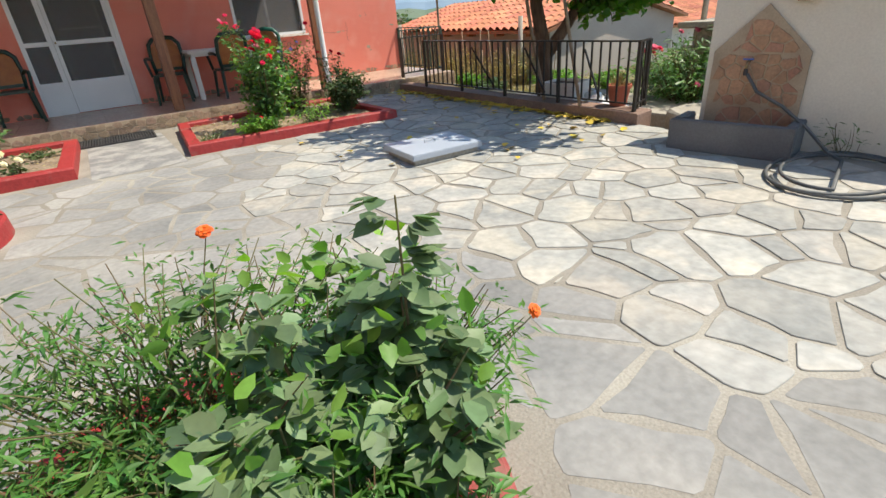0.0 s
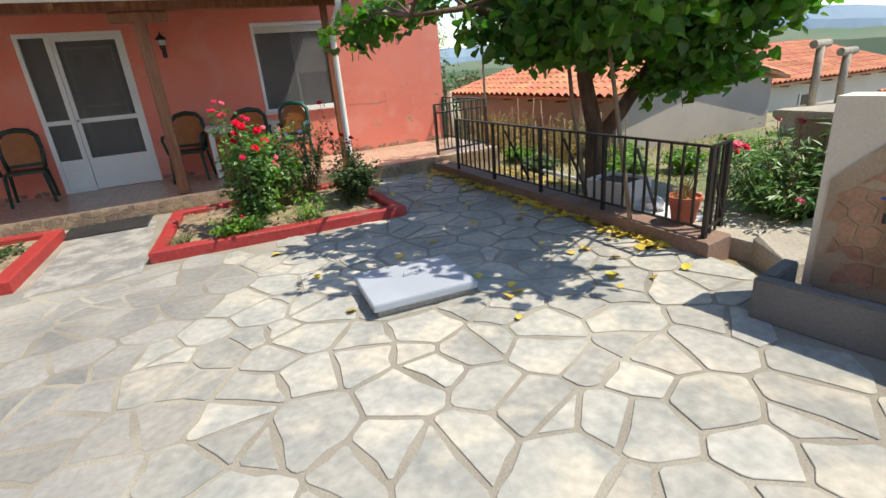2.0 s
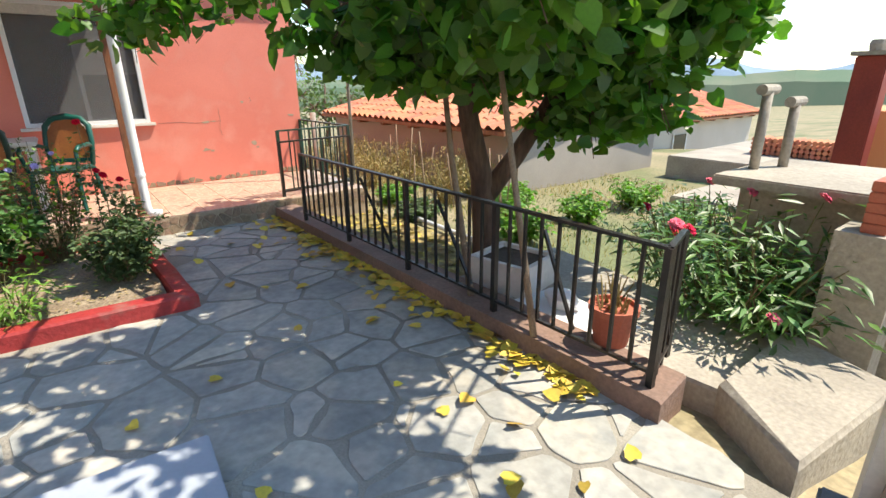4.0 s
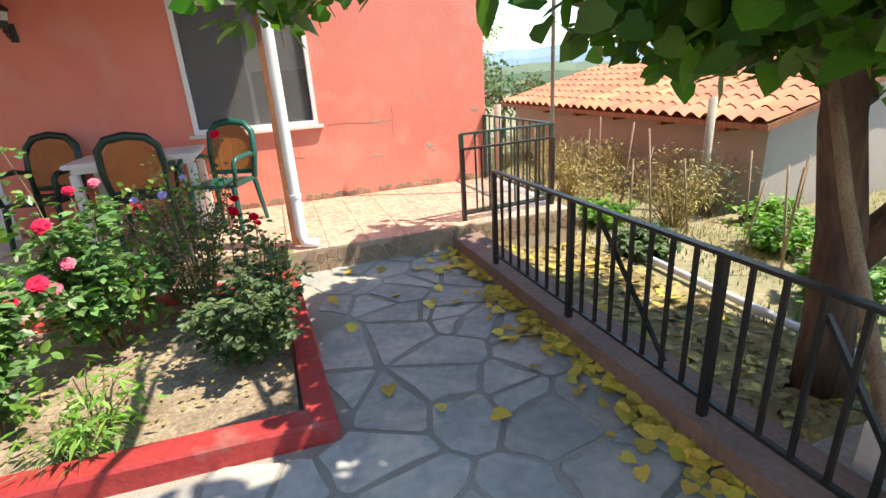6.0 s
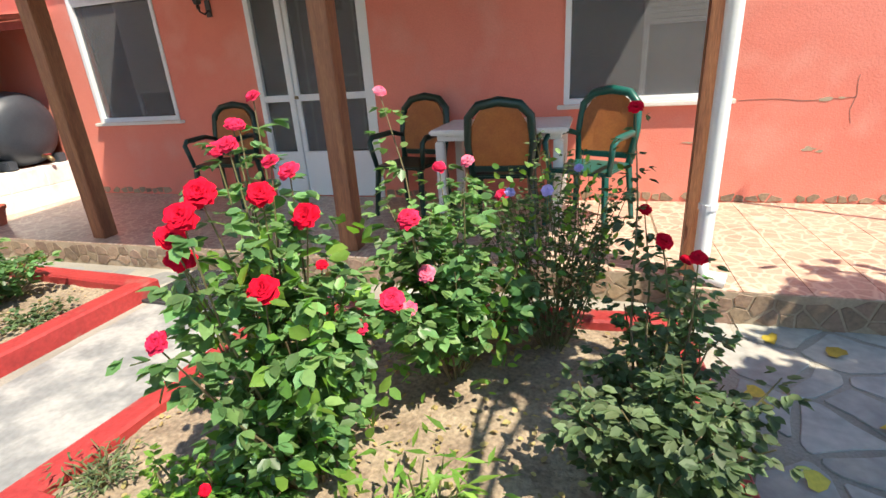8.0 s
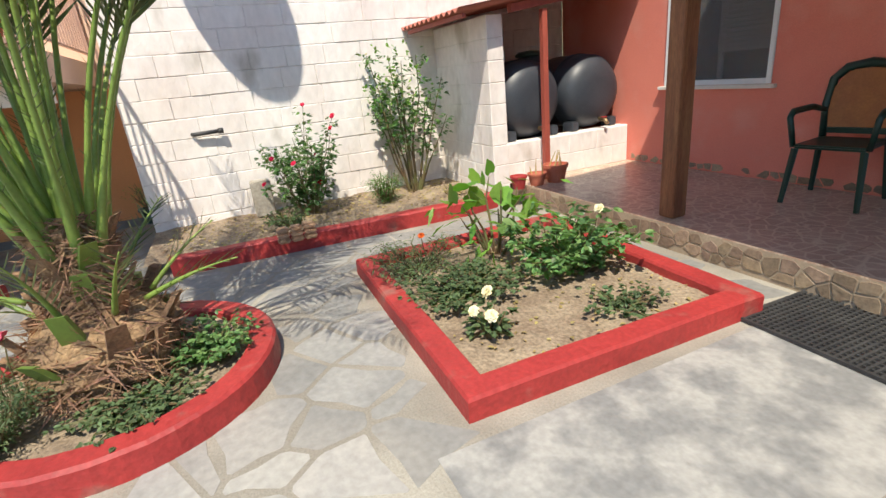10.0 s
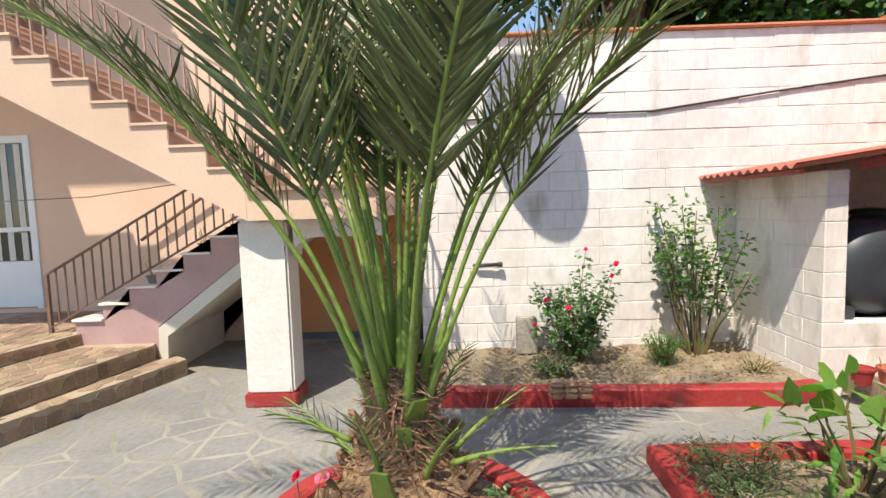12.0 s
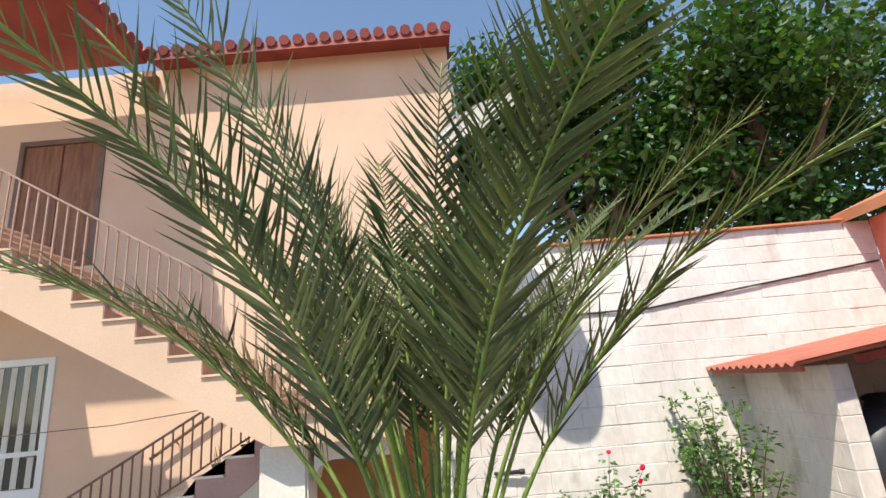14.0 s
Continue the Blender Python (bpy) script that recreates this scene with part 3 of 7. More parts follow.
def house_roof():
    t = thing("house_roof", (0, 0, 0), "tiled roof of the salmon house with an overhanging eave", "roof")
    bm = bmesh.new()
    x0, x1 = -3.75, 6.6
    z0, z1 = WALL_H, WALL_H + 1.5
    pts = [(FY - 0.3, z0 - 0.02), (14.2, z1), (18.4, z0 - 0.02)]
    vs = [[bm.verts.new((x, y, z + dz)) for x in (x0, x1)] for dz in (0, 0.12) for y, z in pts]
    lo, hi = vs[:3], vs[3:]
    for k in (0, 1):
        bm.faces.new((lo[k][0], lo[k + 1][0], lo[k + 1][1], lo[k][1]))
        bm.faces.new((hi[k][0], hi[k][1], hi[k + 1][1], hi[k + 1][0]))
    for k, f in ((0, (0, 1)), (2, (1, 0))):
        bm.faces.new((lo[k][f[0]], lo[k][f[1]], hi[k][f[1]], hi[k][f[0]]))
    for e in (0, 1):
        bm.faces.new((lo[0][e], lo[1][e], hi[1][e], hi[0][e]))
        bm.faces.new((lo[1][e], lo[2][e], hi[2][e], hi[1][e]))
    part("roof_slope", bm, M_TILEROOF_J, t)
    for x, s in ((-3.6, "gable_wall"), (6.08, "gable_wall")):
        bm = bmesh.new()
        a = [bm.verts.new((x + d, y, z)) for d in (0, 0.25) for y, z in ((FY, z0), (18.0, z0), (14.2, z1 - 0.02))]
        for f in ((0, 2, 1), (3, 4, 5), (0, 1, 4, 3), (1, 2, 5, 4), (2, 0, 3, 5)):
            bm.faces.new([a[i] for i in f])
        part(s, bm, M_SALMON, t)


house_roof()

# ---- white boundary wall ----
WX = -3.6
bm = bmesh.new()
box(bm, (WX - 0.2, 5.35, -0.3), (WX - 0.012, FY + 0.0, 3.34))
WALL_B = tagged(finish("wall_boundary", bm, M_WALLW), "tall whitewashed rough block boundary wall", "wall", kind="structure")


# ---- raised beds ----
def kerb_run(name, path, width, height, mat, label, closed=False):
    """A kerb of constant width whose outer edge follows the path (x, y), kerb to its left."""
    bm = bmesh.new()
    n = len(path)
    outer, inner = [], []
    for i in range(n):
        p = Vector(path[i])
        prev = Vector(path[(i - 1) % n]) if (closed or i) else None
        nxt = Vector(path[(i + 1) % n]) if (closed or i < n - 1) else None
        d1 = (p - prev).normalized() if prev is not None else (nxt - p).normalized()
        d2 = (nxt - p).normalized() if nxt is not None else d1
        n1, n2 = Vector((-d1.y, d1.x)), Vector((-d2.y, d2.x))
        m = (n1 + n2).normalized()
        inner.append(p + m * width / max(0.3, m.dot(n1)))
        outer.append(p)
    ch = 0.015
    rows = []
    for o, q in zip(outer, inner):
        d = (q - o).normalized()
        rows.append([bm.verts.new((*(o + d * u), z)) for u, z in ((0, -0.05), (0, height - ch), (ch, height))] + [bm.verts.new((*(q - d * u), z)) for u, z in ((ch, height), (0, height - ch), (0, -0.05))])
    pairs = list(zip(rows, rows[1:])) + ([(rows[-1], rows[0])] if closed else [])
    for a, b in pairs:
        for k in range(5):
            bm.faces.new((a[k], a[k + 1], b[k + 1], b[k]))
    if not closed:
        bm.faces.new(rows[0][::-1])
        bm.faces.new(rows[-1])
    bmesh.ops.subdivide_edges(bm, edges=[e for e in bm.edges if e.calc_length() > 0.5], cuts=5)
    for v in bm.verts:
        if v.co.z > 0:
            v.co += Vector((noise.noise(v.co * 3), noise.noise(v.co * 3 + Vector((9, 0, 0))), noise.noise(v.co * 3 + Vector((0, 9, 0))))) * 0.008
    bmesh.ops.recalc_face_normals(bm, faces=bm.faces)
    return tagged(finish(name, bm, mat), label, "kerb", kind="structure")


def soil(name, outline, z, label):
    xs, ys = [p[0] for p in outline], [p[1] for p in outline]
    x0, x1, y0, y1 = min(xs), max(xs), min(ys), max(ys)
    bm = bmesh.new()
    n, m = max(2, int((x1 - x0) / 0.06)), max(2, int((y1 - y0) / 0.06))
    g = [[bm.verts.new((x0 + (x1 - x0) * i / n, y0 + (y1 - y0) * j / m, z)) for i in range(n + 1)] for j in range(m + 1)]
    for v in bm.verts:
        v.co.z += 0.018 * noise.noise(v.co * 5) + 0.012 * noise.noise(v.co * 14)
    for a, b in zip(g, g[1:]):
        for i in range(n):
            bm.faces.new((a[i], a[i + 1], b[i + 1], b[i]))
    return tagged(finish(name, bm, M_SOIL, smooth=True), label, "soil", kind="structure")


BED_R = [(1.50, 6.80), (3.98, 6.68), (3.90, 8.60), (1.64, 8.45)]
kerb_run("kerb_red_rose_bed", BED_R, 0.13, 0.11, M_RED, "red-painted concrete kerb round the rose bed", True)
soil("soil_rose_bed", [(1.64, 6.88), (3.82, 8.5)], 0.055, "dry brown soil of the rose bed")
BED_L = [(-1.44, 6.85), (0.48, 6.79), (0.53, 8.52), (-1.44, 8.62)]
kerb_run("kerb_red_small_bed", BED_L, 0.14, 0.12, M_RED, "red-painted concrete kerb round the small bed", True)
soil("soil_small_bed", [(-1.36, 6.9), (0.41, 8.45)], 0.06, "dry brown soil of the small flower bed")
kerb_run("kerb_red_wall_bed", [(-2.35, 5.55), (-2.22, 8.25), (-2.3, 8.6)], 0.13, 0.15, M_RED, "long red-painted kerb before the white wall")
soil("soil_wall_bed", [(-3.62, 5.35), (-2.4, 8.66)], 0.12, "dry soil with litter along the white wall")


def ring_kerb(name, cx, cy, r, w, h, label):
    bm = bmesh.new()
    prof = [(r - w, -0.05), (r - w, h - 0.015), (r - w + 0.015, h), (r - 0.015, h), (r, h - 0.015), (r + 0.01, -0.05)]
    sides = 48
    rings = [[bm.verts.new((cx + q * math.cos(math.tau * j / sides), cy + q * math.sin(math.tau * j / sides), z + 0.006 * noise.noise(Vector((j * 0.7, z, cx))))) for j in range(sides)] for q, z in prof]
    for a, b in zip(rings, rings[1:]):
        for j in range(sides):
            bm.faces.new((a[j], a[(j + 1) % sides], b[(j + 1) % sides], b[j]))
    bmesh.ops.recalc_face_normals(bm, faces=bm.faces)
    tagged(finish(name, bm, M_RED, smooth=False), label, "kerb", kind="structure")
    bm = bmesh.new()
    c = bm.verts.new((cx, cy, h * 0.65))
    last = None
    prev = [c] * 40
    for q in range(1, 9):
        cur = []
        for j in range(40):
            p = Vector((cx + (r - w) * q / 8 * math.cos(math.tau * j / 40), cy + (r - w) * q / 8 * math.sin(math.tau * j / 40), h * 0.6))
            p.z += 0.02 * noise.noise(p * 6)
            cur.append(bm.verts.new(p))
        for j in range(40):
            k = (j + 1) % 40
            if q == 1:
                bm.faces.new((c, cur[j], cur[k]))
            else:
                bm.faces.new((prev[j], cur[j], cur[k], prev[k]))
        prev = cur
    tagged(finish(name.replace("kerb", "soil"), bm, M_SOIL, smooth=True), "dry soil inside the round red kerb", "soil", kind="structure")


PALM = (-0.68, 5.42)
ring_kerb("kerb_palm_ring", PALM[0], PALM[1], 0.76, 0.14, 0.13, "round red-painted kerb at the foot of the palm")
PLANT = (0.78, 1.98)
ring_kerb("kerb_planter_ring", PLANT[0], PLANT[1], 0.70, 0.14, 0.14, "round red-painted kerb round the marigold planting")

# brown kerb under the fence, concrete apron behind it
K0, K1 = Vector((5.33, 4.07)), Vector((5.23, 8.70))
bm = bmesh.new()
prism(bm, [(K0.x - 0.02, K0.y), (K0.x + 0.28, K0.y + 0.04), (K1.x + 0.24, K1.y), (K1.x, K1.y)], -0.15, 0.12, inset=0.012)
tagged(finish("kerb_fence", bm, M_BROWNK), "faded brown concrete kerb under the iron fence", "kerb", kind="structure")
bm = bmesh.new()
prism(bm, [(5.72, 3.75), (6.5, 4.0), (6.75, 5.9), (5.55, 5.9)], -0.35, 0.06, inset=0.02)
prism(bm, [(5.36, 3.56), (6.3, 3.45), (6.5, 3.996), (5.70, 3.996)], -0.35, 0.12, inset=0.03)
tagged(finish("apron", bm, M_CONC), "worn pale concrete apron behind the kerb", "apron", kind="structure")


# ---- iron fence ----
def fence():
    t = thing("iron_fence", (0, 0, 0), "black wrought-iron fence on the brown kerb", "fence")
    a, b = Vector((5.385, 4.17, 0.12)), Vector((5.29, 7.95, 0.12))
    n = 33
    top, low = 0.68, 0.075

    def rail(p, q, name="rail", w=0.012):
        d = q - p
        m = Matrix.LocRotScale((p + q) / 2, d.to_track_quat("X", "Z"), None)
        part(name, boxed((-d.length / 2, -w, -0.008), (d.length / 2, w, 0.008), 0, m), M_BLACKM, t)

    up = Vector((0, 0, 1))
    rail(a + up * top, b + up * top, w=0.017)
    rail(a + up * low, b + up * low)
    bar = boxed((-0.008, -0.008, low), (0.008, 0.008, top))
    me = bpy.data.meshes.new("bar")
    bar.to_mesh(me)
    bar.free()
    me.materials.append(M_BLACKM)
    for i in range(n + 1):
        p = a.lerp(b, i / n)
        if i in (0, 9, 17, 25, n):
            part("post", boxed((p.x - 0.016, p.y - 0.016, p.z - 0.01), (p.x + 0.016, p.y + 0.016, p.z + top)), M_BLACKM, t)
        else:
            o = new("bar", me)
            o.location, o.parent = p, t
    for i, j in ((4, 6), (19, 23), (11, 14)):
        p, q = a.lerp(b, i / n), a.lerp(b, j / n)
        rail(p + up * 0.1 + Vector((0.02, 0, 0)), q + up * 0.6 + Vector((0.02, 0, 0)), "brace", 0.009)
    c = Vector((5.68, 4.26, 0.12))
    rail(a + up * top, c + up * top, w=0.014)
    rail(a + up * low, c + up * low)
    for i in range(1, 4):
        p = a.lerp(c, i / 3)
        w = 0.016 if i == 3 else 0.008
        part("post" if i == 3 else "bar", boxed((p.x - w, p.y - w, 0.13), (p.x + w, p.y + w, 0.12 + top)), M_BLACKM, t)
    rail(a + up * 0.66, c + up * 0.1, "brace", 0.008)


fence()

# ---- fountain wall ----
bm = bmesh.new()
box(bm, (0.0, -7.4, -0.2), (0.22, 0.0, 1.17))
fw = tagged(finish("wall_fountain", bm, M_CREAM), "cream rendered garden wall behind the fountain", "wall", kind="structure")
fw.matrix_basis = pose(5.195, 3.37, 0, 0, 0, 9)

M_MAUVE = material("mauve_paint", (0.50, 0.33, 0.31), (0.42, 0.27, 0.26), scale=2, rough=0.8, coords="World", fine=0.06)


# ---- peach house with the outdoor stairs ----
def slab(name, lo, hi, mat, label="", kind="structure", cat="", bevel=0.0):
    return tagged(finish(name, boxed(lo, hi, bevel), mat), label, cat, kind=kind)


def wall_x(name, x, y0, y1, z0, z1, thick, holes, mat, label):
    """A wall along y with its face at x (solid behind, to the west) and holes (y0, y1, z0, z1)."""
    ob = wall_with_holes(name, y0, y1, z0, z1, 0, thick, holes, mat, label)
    ob.data.transform(Matrix(((0, -1, 0, x), (1, 0, 0, 0), (0, 0, 1, 0), (0, 0, 0, 1))))
    return ob


BX = -4.7
wall_x("wall_peach_lower", BX, -3.0, 5.9, -0.3, 3.4, 0.25, [(-0.56, 0.36, 0.50, 2.72)], M_PEACH, "peach rendered ground-floor wall of the two-storey house")
wall_x("wall_peach_upper", BX, -3.0, 5.9, 3.4, 7.0, 0.25, [(-0.58, 0.71, 3.94, 5.95)], M_PEACH, "peach rendered upper wall of the two-storey house")
slab("wall_peach_north", (-12.0, 5.65, -0.3), (BX - 0.252, 5.9, 7.0), M_PEACH, "plain peach side wall of the two-storey house", cat="wall")
slab("wall_peach_south", (-12.0, -3.0, -0.3), (BX - 0.252, -2.75, 7.0), M_PEACH, "plain peach far side wall", cat="wall")
slab("wall_alcove", (BX + 0.003, 2.995, 0.0), (BX + 0.03, 5.34, 1.55), M_ORANGE, "orange rendered wall under the stair landing", cat="wall")
slab("baseboard_alcove", (BX + 0.032, 3.0, 0.0), (BX + 0.05, 5.34, 0.09), M_CEMENT, "grey cement skirting in the alcove", cat="baseboard")
slab("floor_inner_peach", (-9, -2.75, -0.2), (BX - 0.26, 5.64, 0.44), M_CONC, "plain inner floor of the peach house", cat="floor")
slab("wall_room_peach", (-9.2, -2.75, -0.2), (-9.0, 5.64, 7.0), M_CREAM, "plain inner wall of the peach house", cat="wall")

# landing, column and flights
slab("landing", (BX + 0.002, 4.08, 1.575), (-2.30, 5.10, 1.80), M_PEACH, "peach rendered concrete stair landing on a white column", cat="landing")
slab("landing_lip", (-2.42, 4.082, 1.802), (-2.26, 5.14, 1.835), M_PINKM, "marble lip along the landing edge", cat="landing")
bm = bmesh.new()
prof = [(4.36, 1.572), (5.10, 1.572), (5.10, 1.42)] + [(4.36 + 0.16 * (1 - math.sin(a)), 1.26 + 0.16 * math.cos(a)) for a in (0.0, 0.4, 0.8, 1.2, 1.57)]
fr = [bm.verts.new((-2.74, y, z)) for y, z in prof]
bk = [bm.verts.new((-2.52, y, z)) for y, z in prof]
n = len(prof)
bm.faces.new(fr)
bm.faces.new(bk[::-1])
for i in range(n):
    bm.faces.new((fr[i], bk[i], bk[(i + 1) % n], fr[(i + 1) % n]))
bmesh.ops.recalc_face_normals(bm, faces=bm.faces)
tagged(finish("beam_landing", bm, M_WHITE), "white rounded beam beside the landing column", "beam", kind="structure")
col = thing("landing_column", (-2.62, 4.12, 0.0), "whitewashed square column with a red-painted foot under the landing", "column")
part("shaft", boxed((-0.15, -0.2, 0.11), (0.15, 0.2, 1.573), 0.02), M_WHITE, col)
part("foot", boxed((-0.17, -0.22, 0.0), (0.17, 0.22, 0.115), 0.01), M_RED, col, "red-painted column foot")


def flight(name, x0, x1, steps, under, mat, label):
    """Stairs as a solid: steps are (y, z) of the zigzag, under closes the profile below."""
    bm = bmesh.new()
    prof = steps + under
    a = [bm.verts.new((x0, y, z)) for y, z in prof]
    b = [bm.verts.new((x1, y, z)) for y, z in prof]
    m = len(prof)
    fa, fb = bm.faces.new(a), bm.faces.new(b[::-1])
    for i in range(m):
        bm.faces.new((a[i], b[i], b[(i + 1) % m], a[(i + 1) % m]))
    bmesh.ops.triangulate(bm, faces=[fa, fb], ngon_method="EAR_CLIP")
    bmesh.ops.recalc_face_normals(bm, faces=bm.faces)
    return tagged(finish(name, bm, mat), label, "stairs", kind="structure")


RUN, RISE = 0.29, 0.178
st = [(4.078, 1.80)]
for k in range(1, 13):
    st += [(4.078 - RUN * (k - 1), 1.80 + RISE * k), (4.078 - RUN * k, 1.80 + RISE * k)]
st += [(0.3, 1.80 + RISE * 12)]
flight("stairs_upper", -2.30, -3.40, st, [(0.3, 3.66), (4.078, 1.575)], M_PEACH, "peach rendered upper flight of outdoor stairs")
for k in range(1, 13):
    y1 = 4.078 - RUN * (k - 1)
    slab("stair_tread", (-3.40, y1 - RUN, 1.802 + RISE * k), (-2.28, y1 + 0.015, 1.822 + RISE * k), M_PEACH, "thin pinkish stair tread slab", cat="stairs")
    slab("stair_riser", (-3.39, y1 + 0.002, 1.828 + RISE * (k - 1)), (-2.303, y1 + 0.010, 1.797 + RISE * k), M_PINKM, "brown-pink stair riser slab", cat="stairs")
lo = [(1.755, 0.45)]
for k in range(8):
    lo += [(1.755 + 0.293 * k, 0.575 + 0.165 * k), (2.048 + 0.293 * k, 0.575 + 0.165 * k)]
lo += [(4.099, 1.58), (2.62, 0.50), (2.60, 0.0), (1.755, 0.0)]
flight("stairs_lower", -3.42, BX + 0.02, lo, [], M_MAUVE, "mauve-pink lower flight of outdoor stairs")
for k in range(8):
    y0 = 1.755 + 0.293 * k
    slab("stair_tread", (BX + 0.03, y0 - 0.02, 0.577 + 0.165 * k), (-3.39, y0 + 0.293, 0.6 + 0.165 * k), M_WHITE, "white stone stair tread slab", cat="stairs")
bm = bmesh.new()
pr = [(2.605, 0.0), (2.63, 0.49), (4.07, 1.56), (4.07, 1.40), (2.72, 0.40), (2.70, 0.0)]
a = [bm.verts.new((-3.40, y, z)) for y, z in pr]
b = [bm.verts.new((BX + 0.04, y, z)) for y, z in pr]
bm.faces.new(a)
bm.faces.new(b[::-1])
for i in range(6):
    bm.faces.new((a[i], b[i], b[(i + 1) % 6], a[(i + 1) % 6]))
bmesh.ops.recalc_face_normals(bm, faces=bm.faces)
tagged(finish("stair_soffit", bm, M_CREAM), "cream rendered underside of the lower flight", "stairs", kind="structure")
slab("terrace_upper", (BX + 0.002, -3.0, 3.66), (-2.30, 0.295, 3.935), M_PEACH, "peach upper terrace slab", cat="terrace")


def low_step(name, pts, z0, z1):
    t = tagged(finish(name, prism(bmesh.new(), pts, z0, z1), M_GROUT), "wide terrace step faced with beige crazy stone", "step", kind="structure")
    return t


low_step("step_lowest", [(-3.36, 2.92), (-3.6, 2.60), (-3.6, -1.5), (-1.5, -1.5), (-1.5, 2.23)], -0.1, 0.165)
low_step("step_middle", [(-3.34, 2.60), (-3.6, 2.5), (-3.6, -1.5), (-1.8, -1.5), (-1.8, 2.19)], 0.168, 0.325)
low_step("step_top", [(-3.41, 1.80), (BX + 0.01, 1.75), (BX + 0.01, -1.5), (-2.2, -1.5), (-2.2, 1.45)], 0.329, 0.448)


def railing(name, pts, height, mat, label, spacing=0.115, low=0.1, wide=0.012):
    """A railing of flat rails and square bars through points at floor height."""
    t = thing(name, pts[0], label, "railing")
    o = Vector(pts[0])
    pts = [Vector(p) - o for p in pts]
    up = Vector((0, 0, 1))
    for p, q in zip(pts, pts[1:]):
        d = q - p
        for h, w in ((height, wide * 1.5), (low, wide)):
            m = Matrix.LocRotScale((p + q) / 2 + up * h, d.to_track_quat("X", "Z"), None)
            part("rail", boxed((-d.length / 2, -w, -0.009), (d.length / 2, w, 0.009), 0, m), mat, t)
        n = max(1, round(d.length / spacing))
        me = bpy.data.meshes.new("bar")
        bm = boxed((-0.007, -0.007, low), (0.007, 0.007, height))
        bm.to_mesh(me)
        bm.free()
        me.materials.append(mat)
        for i in range(1, n):
            b = new("bar", me)
            b.location, b.parent = p.lerp(q, i / n), t
    for p in pts:
        part("post", boxed((p.x - 0.017, p.y - 0.017, p.z), (p.x + 0.017, p.y + 0.017, p.z + height)), mat, t)
    return t


railing("stair_railing", [(-2.36, 5.08, 1.836), (-2.36, 4.12, 1.836), (-2.36, 0.60, 3.94)], 0.82, M_PINKM, "pinkish-brown iron railing of the upper flight")
railing("landing_railing", [(-2.40, 5.09, 1.80), (BX + 0.02, 5.09, 1.80)], 0.86, M_PINKM, "pinkish-brown iron railing at the landing end")
railing("lower_stair_railing", [(-3.46, 1.46, 0.448), (-3.46, 3.95, 1.80)], 0.62, M_BROWNM, "brown iron railing of the lower flight", low=0.06)
railing("terrace_railing", [(-2.36, 0.55, 3.936), (-2.36, -2.0, 3.936)], 0.82, M_PINKM, "pinkish-brown iron railing of the upper terrace")
hr = thing("wall_handrail", (BX + 0.06, 1.75, 1.35), "brown wooden handrail on the peach wall", "handrail")
part("rail", tube(bmesh.new(), [(0.03, 0, 0), (0.03, 2.0, 1.26)], 0.022, 8), M_BROWNM, hr)
for q in (0.15, 0.85):
    part("bracket", tube(bmesh.new(), [(-0.055, 2.0 * q, 1.26 * q - 0.05), (0.03, 2.0 * q, 1.26 * q)], 0.01, 6), M_BROWNM, hr)


def peach_roof():
    t = thing("peach_house_roof", (0, 0, 0), "dark-red boarded roof overhang edged with clay tiles", "roof")
    part("soffit", boxed((BX + 0.36, -3.2, 6.86), (-2.2, 1.45, 6.95)), M_DARKRED, t)
    bm = bmesh.new()
    p = [(-4.33, 1.46, 6.9), (-4.33, 5.95, 6.9), (-9.0, 5.95, 8.1), (-9.0, 1.46, 8.1)]
    a = [bm.verts.new(q) for q in p]
    b = [bm.verts.new((q[0], q[1], q[2] + 0.12)) for q in p]
    bm.faces.new(a[::-1])
    bm.faces.new(b)
    for i in range(4):
        bm.faces.new((a[i], a[(i + 1) % 4], b[(i + 1) % 4], b[i]))
    part("eave", bm, M_DARKRED, t)
    tile = bmesh.new()
    tube(tile, [(0, 0, 0), (-0.42, 0, 0.11)], [0.08, 0.065], 8)
    me = bpy.data.meshes.new("roof_tile")
    tile.to_mesh(me)
    tile.free()
    me.materials.append(M_DARKRED)
    for i in range(23):
        o = new("roof_tile", me)
        o.location, o.parent = (-4.29, 1.5 + i * 0.2, 7.03), t
    for i in range(12):
        o = new("roof_tile", me)
        o.matrix_basis = Matrix.Translation((-2.3 - i * 0.18, 1.48, 6.98)) @ Matrix.Rotation(radians(90), 4, "Z")
        o.parent = t
    part("beam", boxed((BX + 0.01, 1.28, 6.3), (BX + 0.2, 1.44, 6.857)), M_WOOD, t)
    return t


peach_roof()


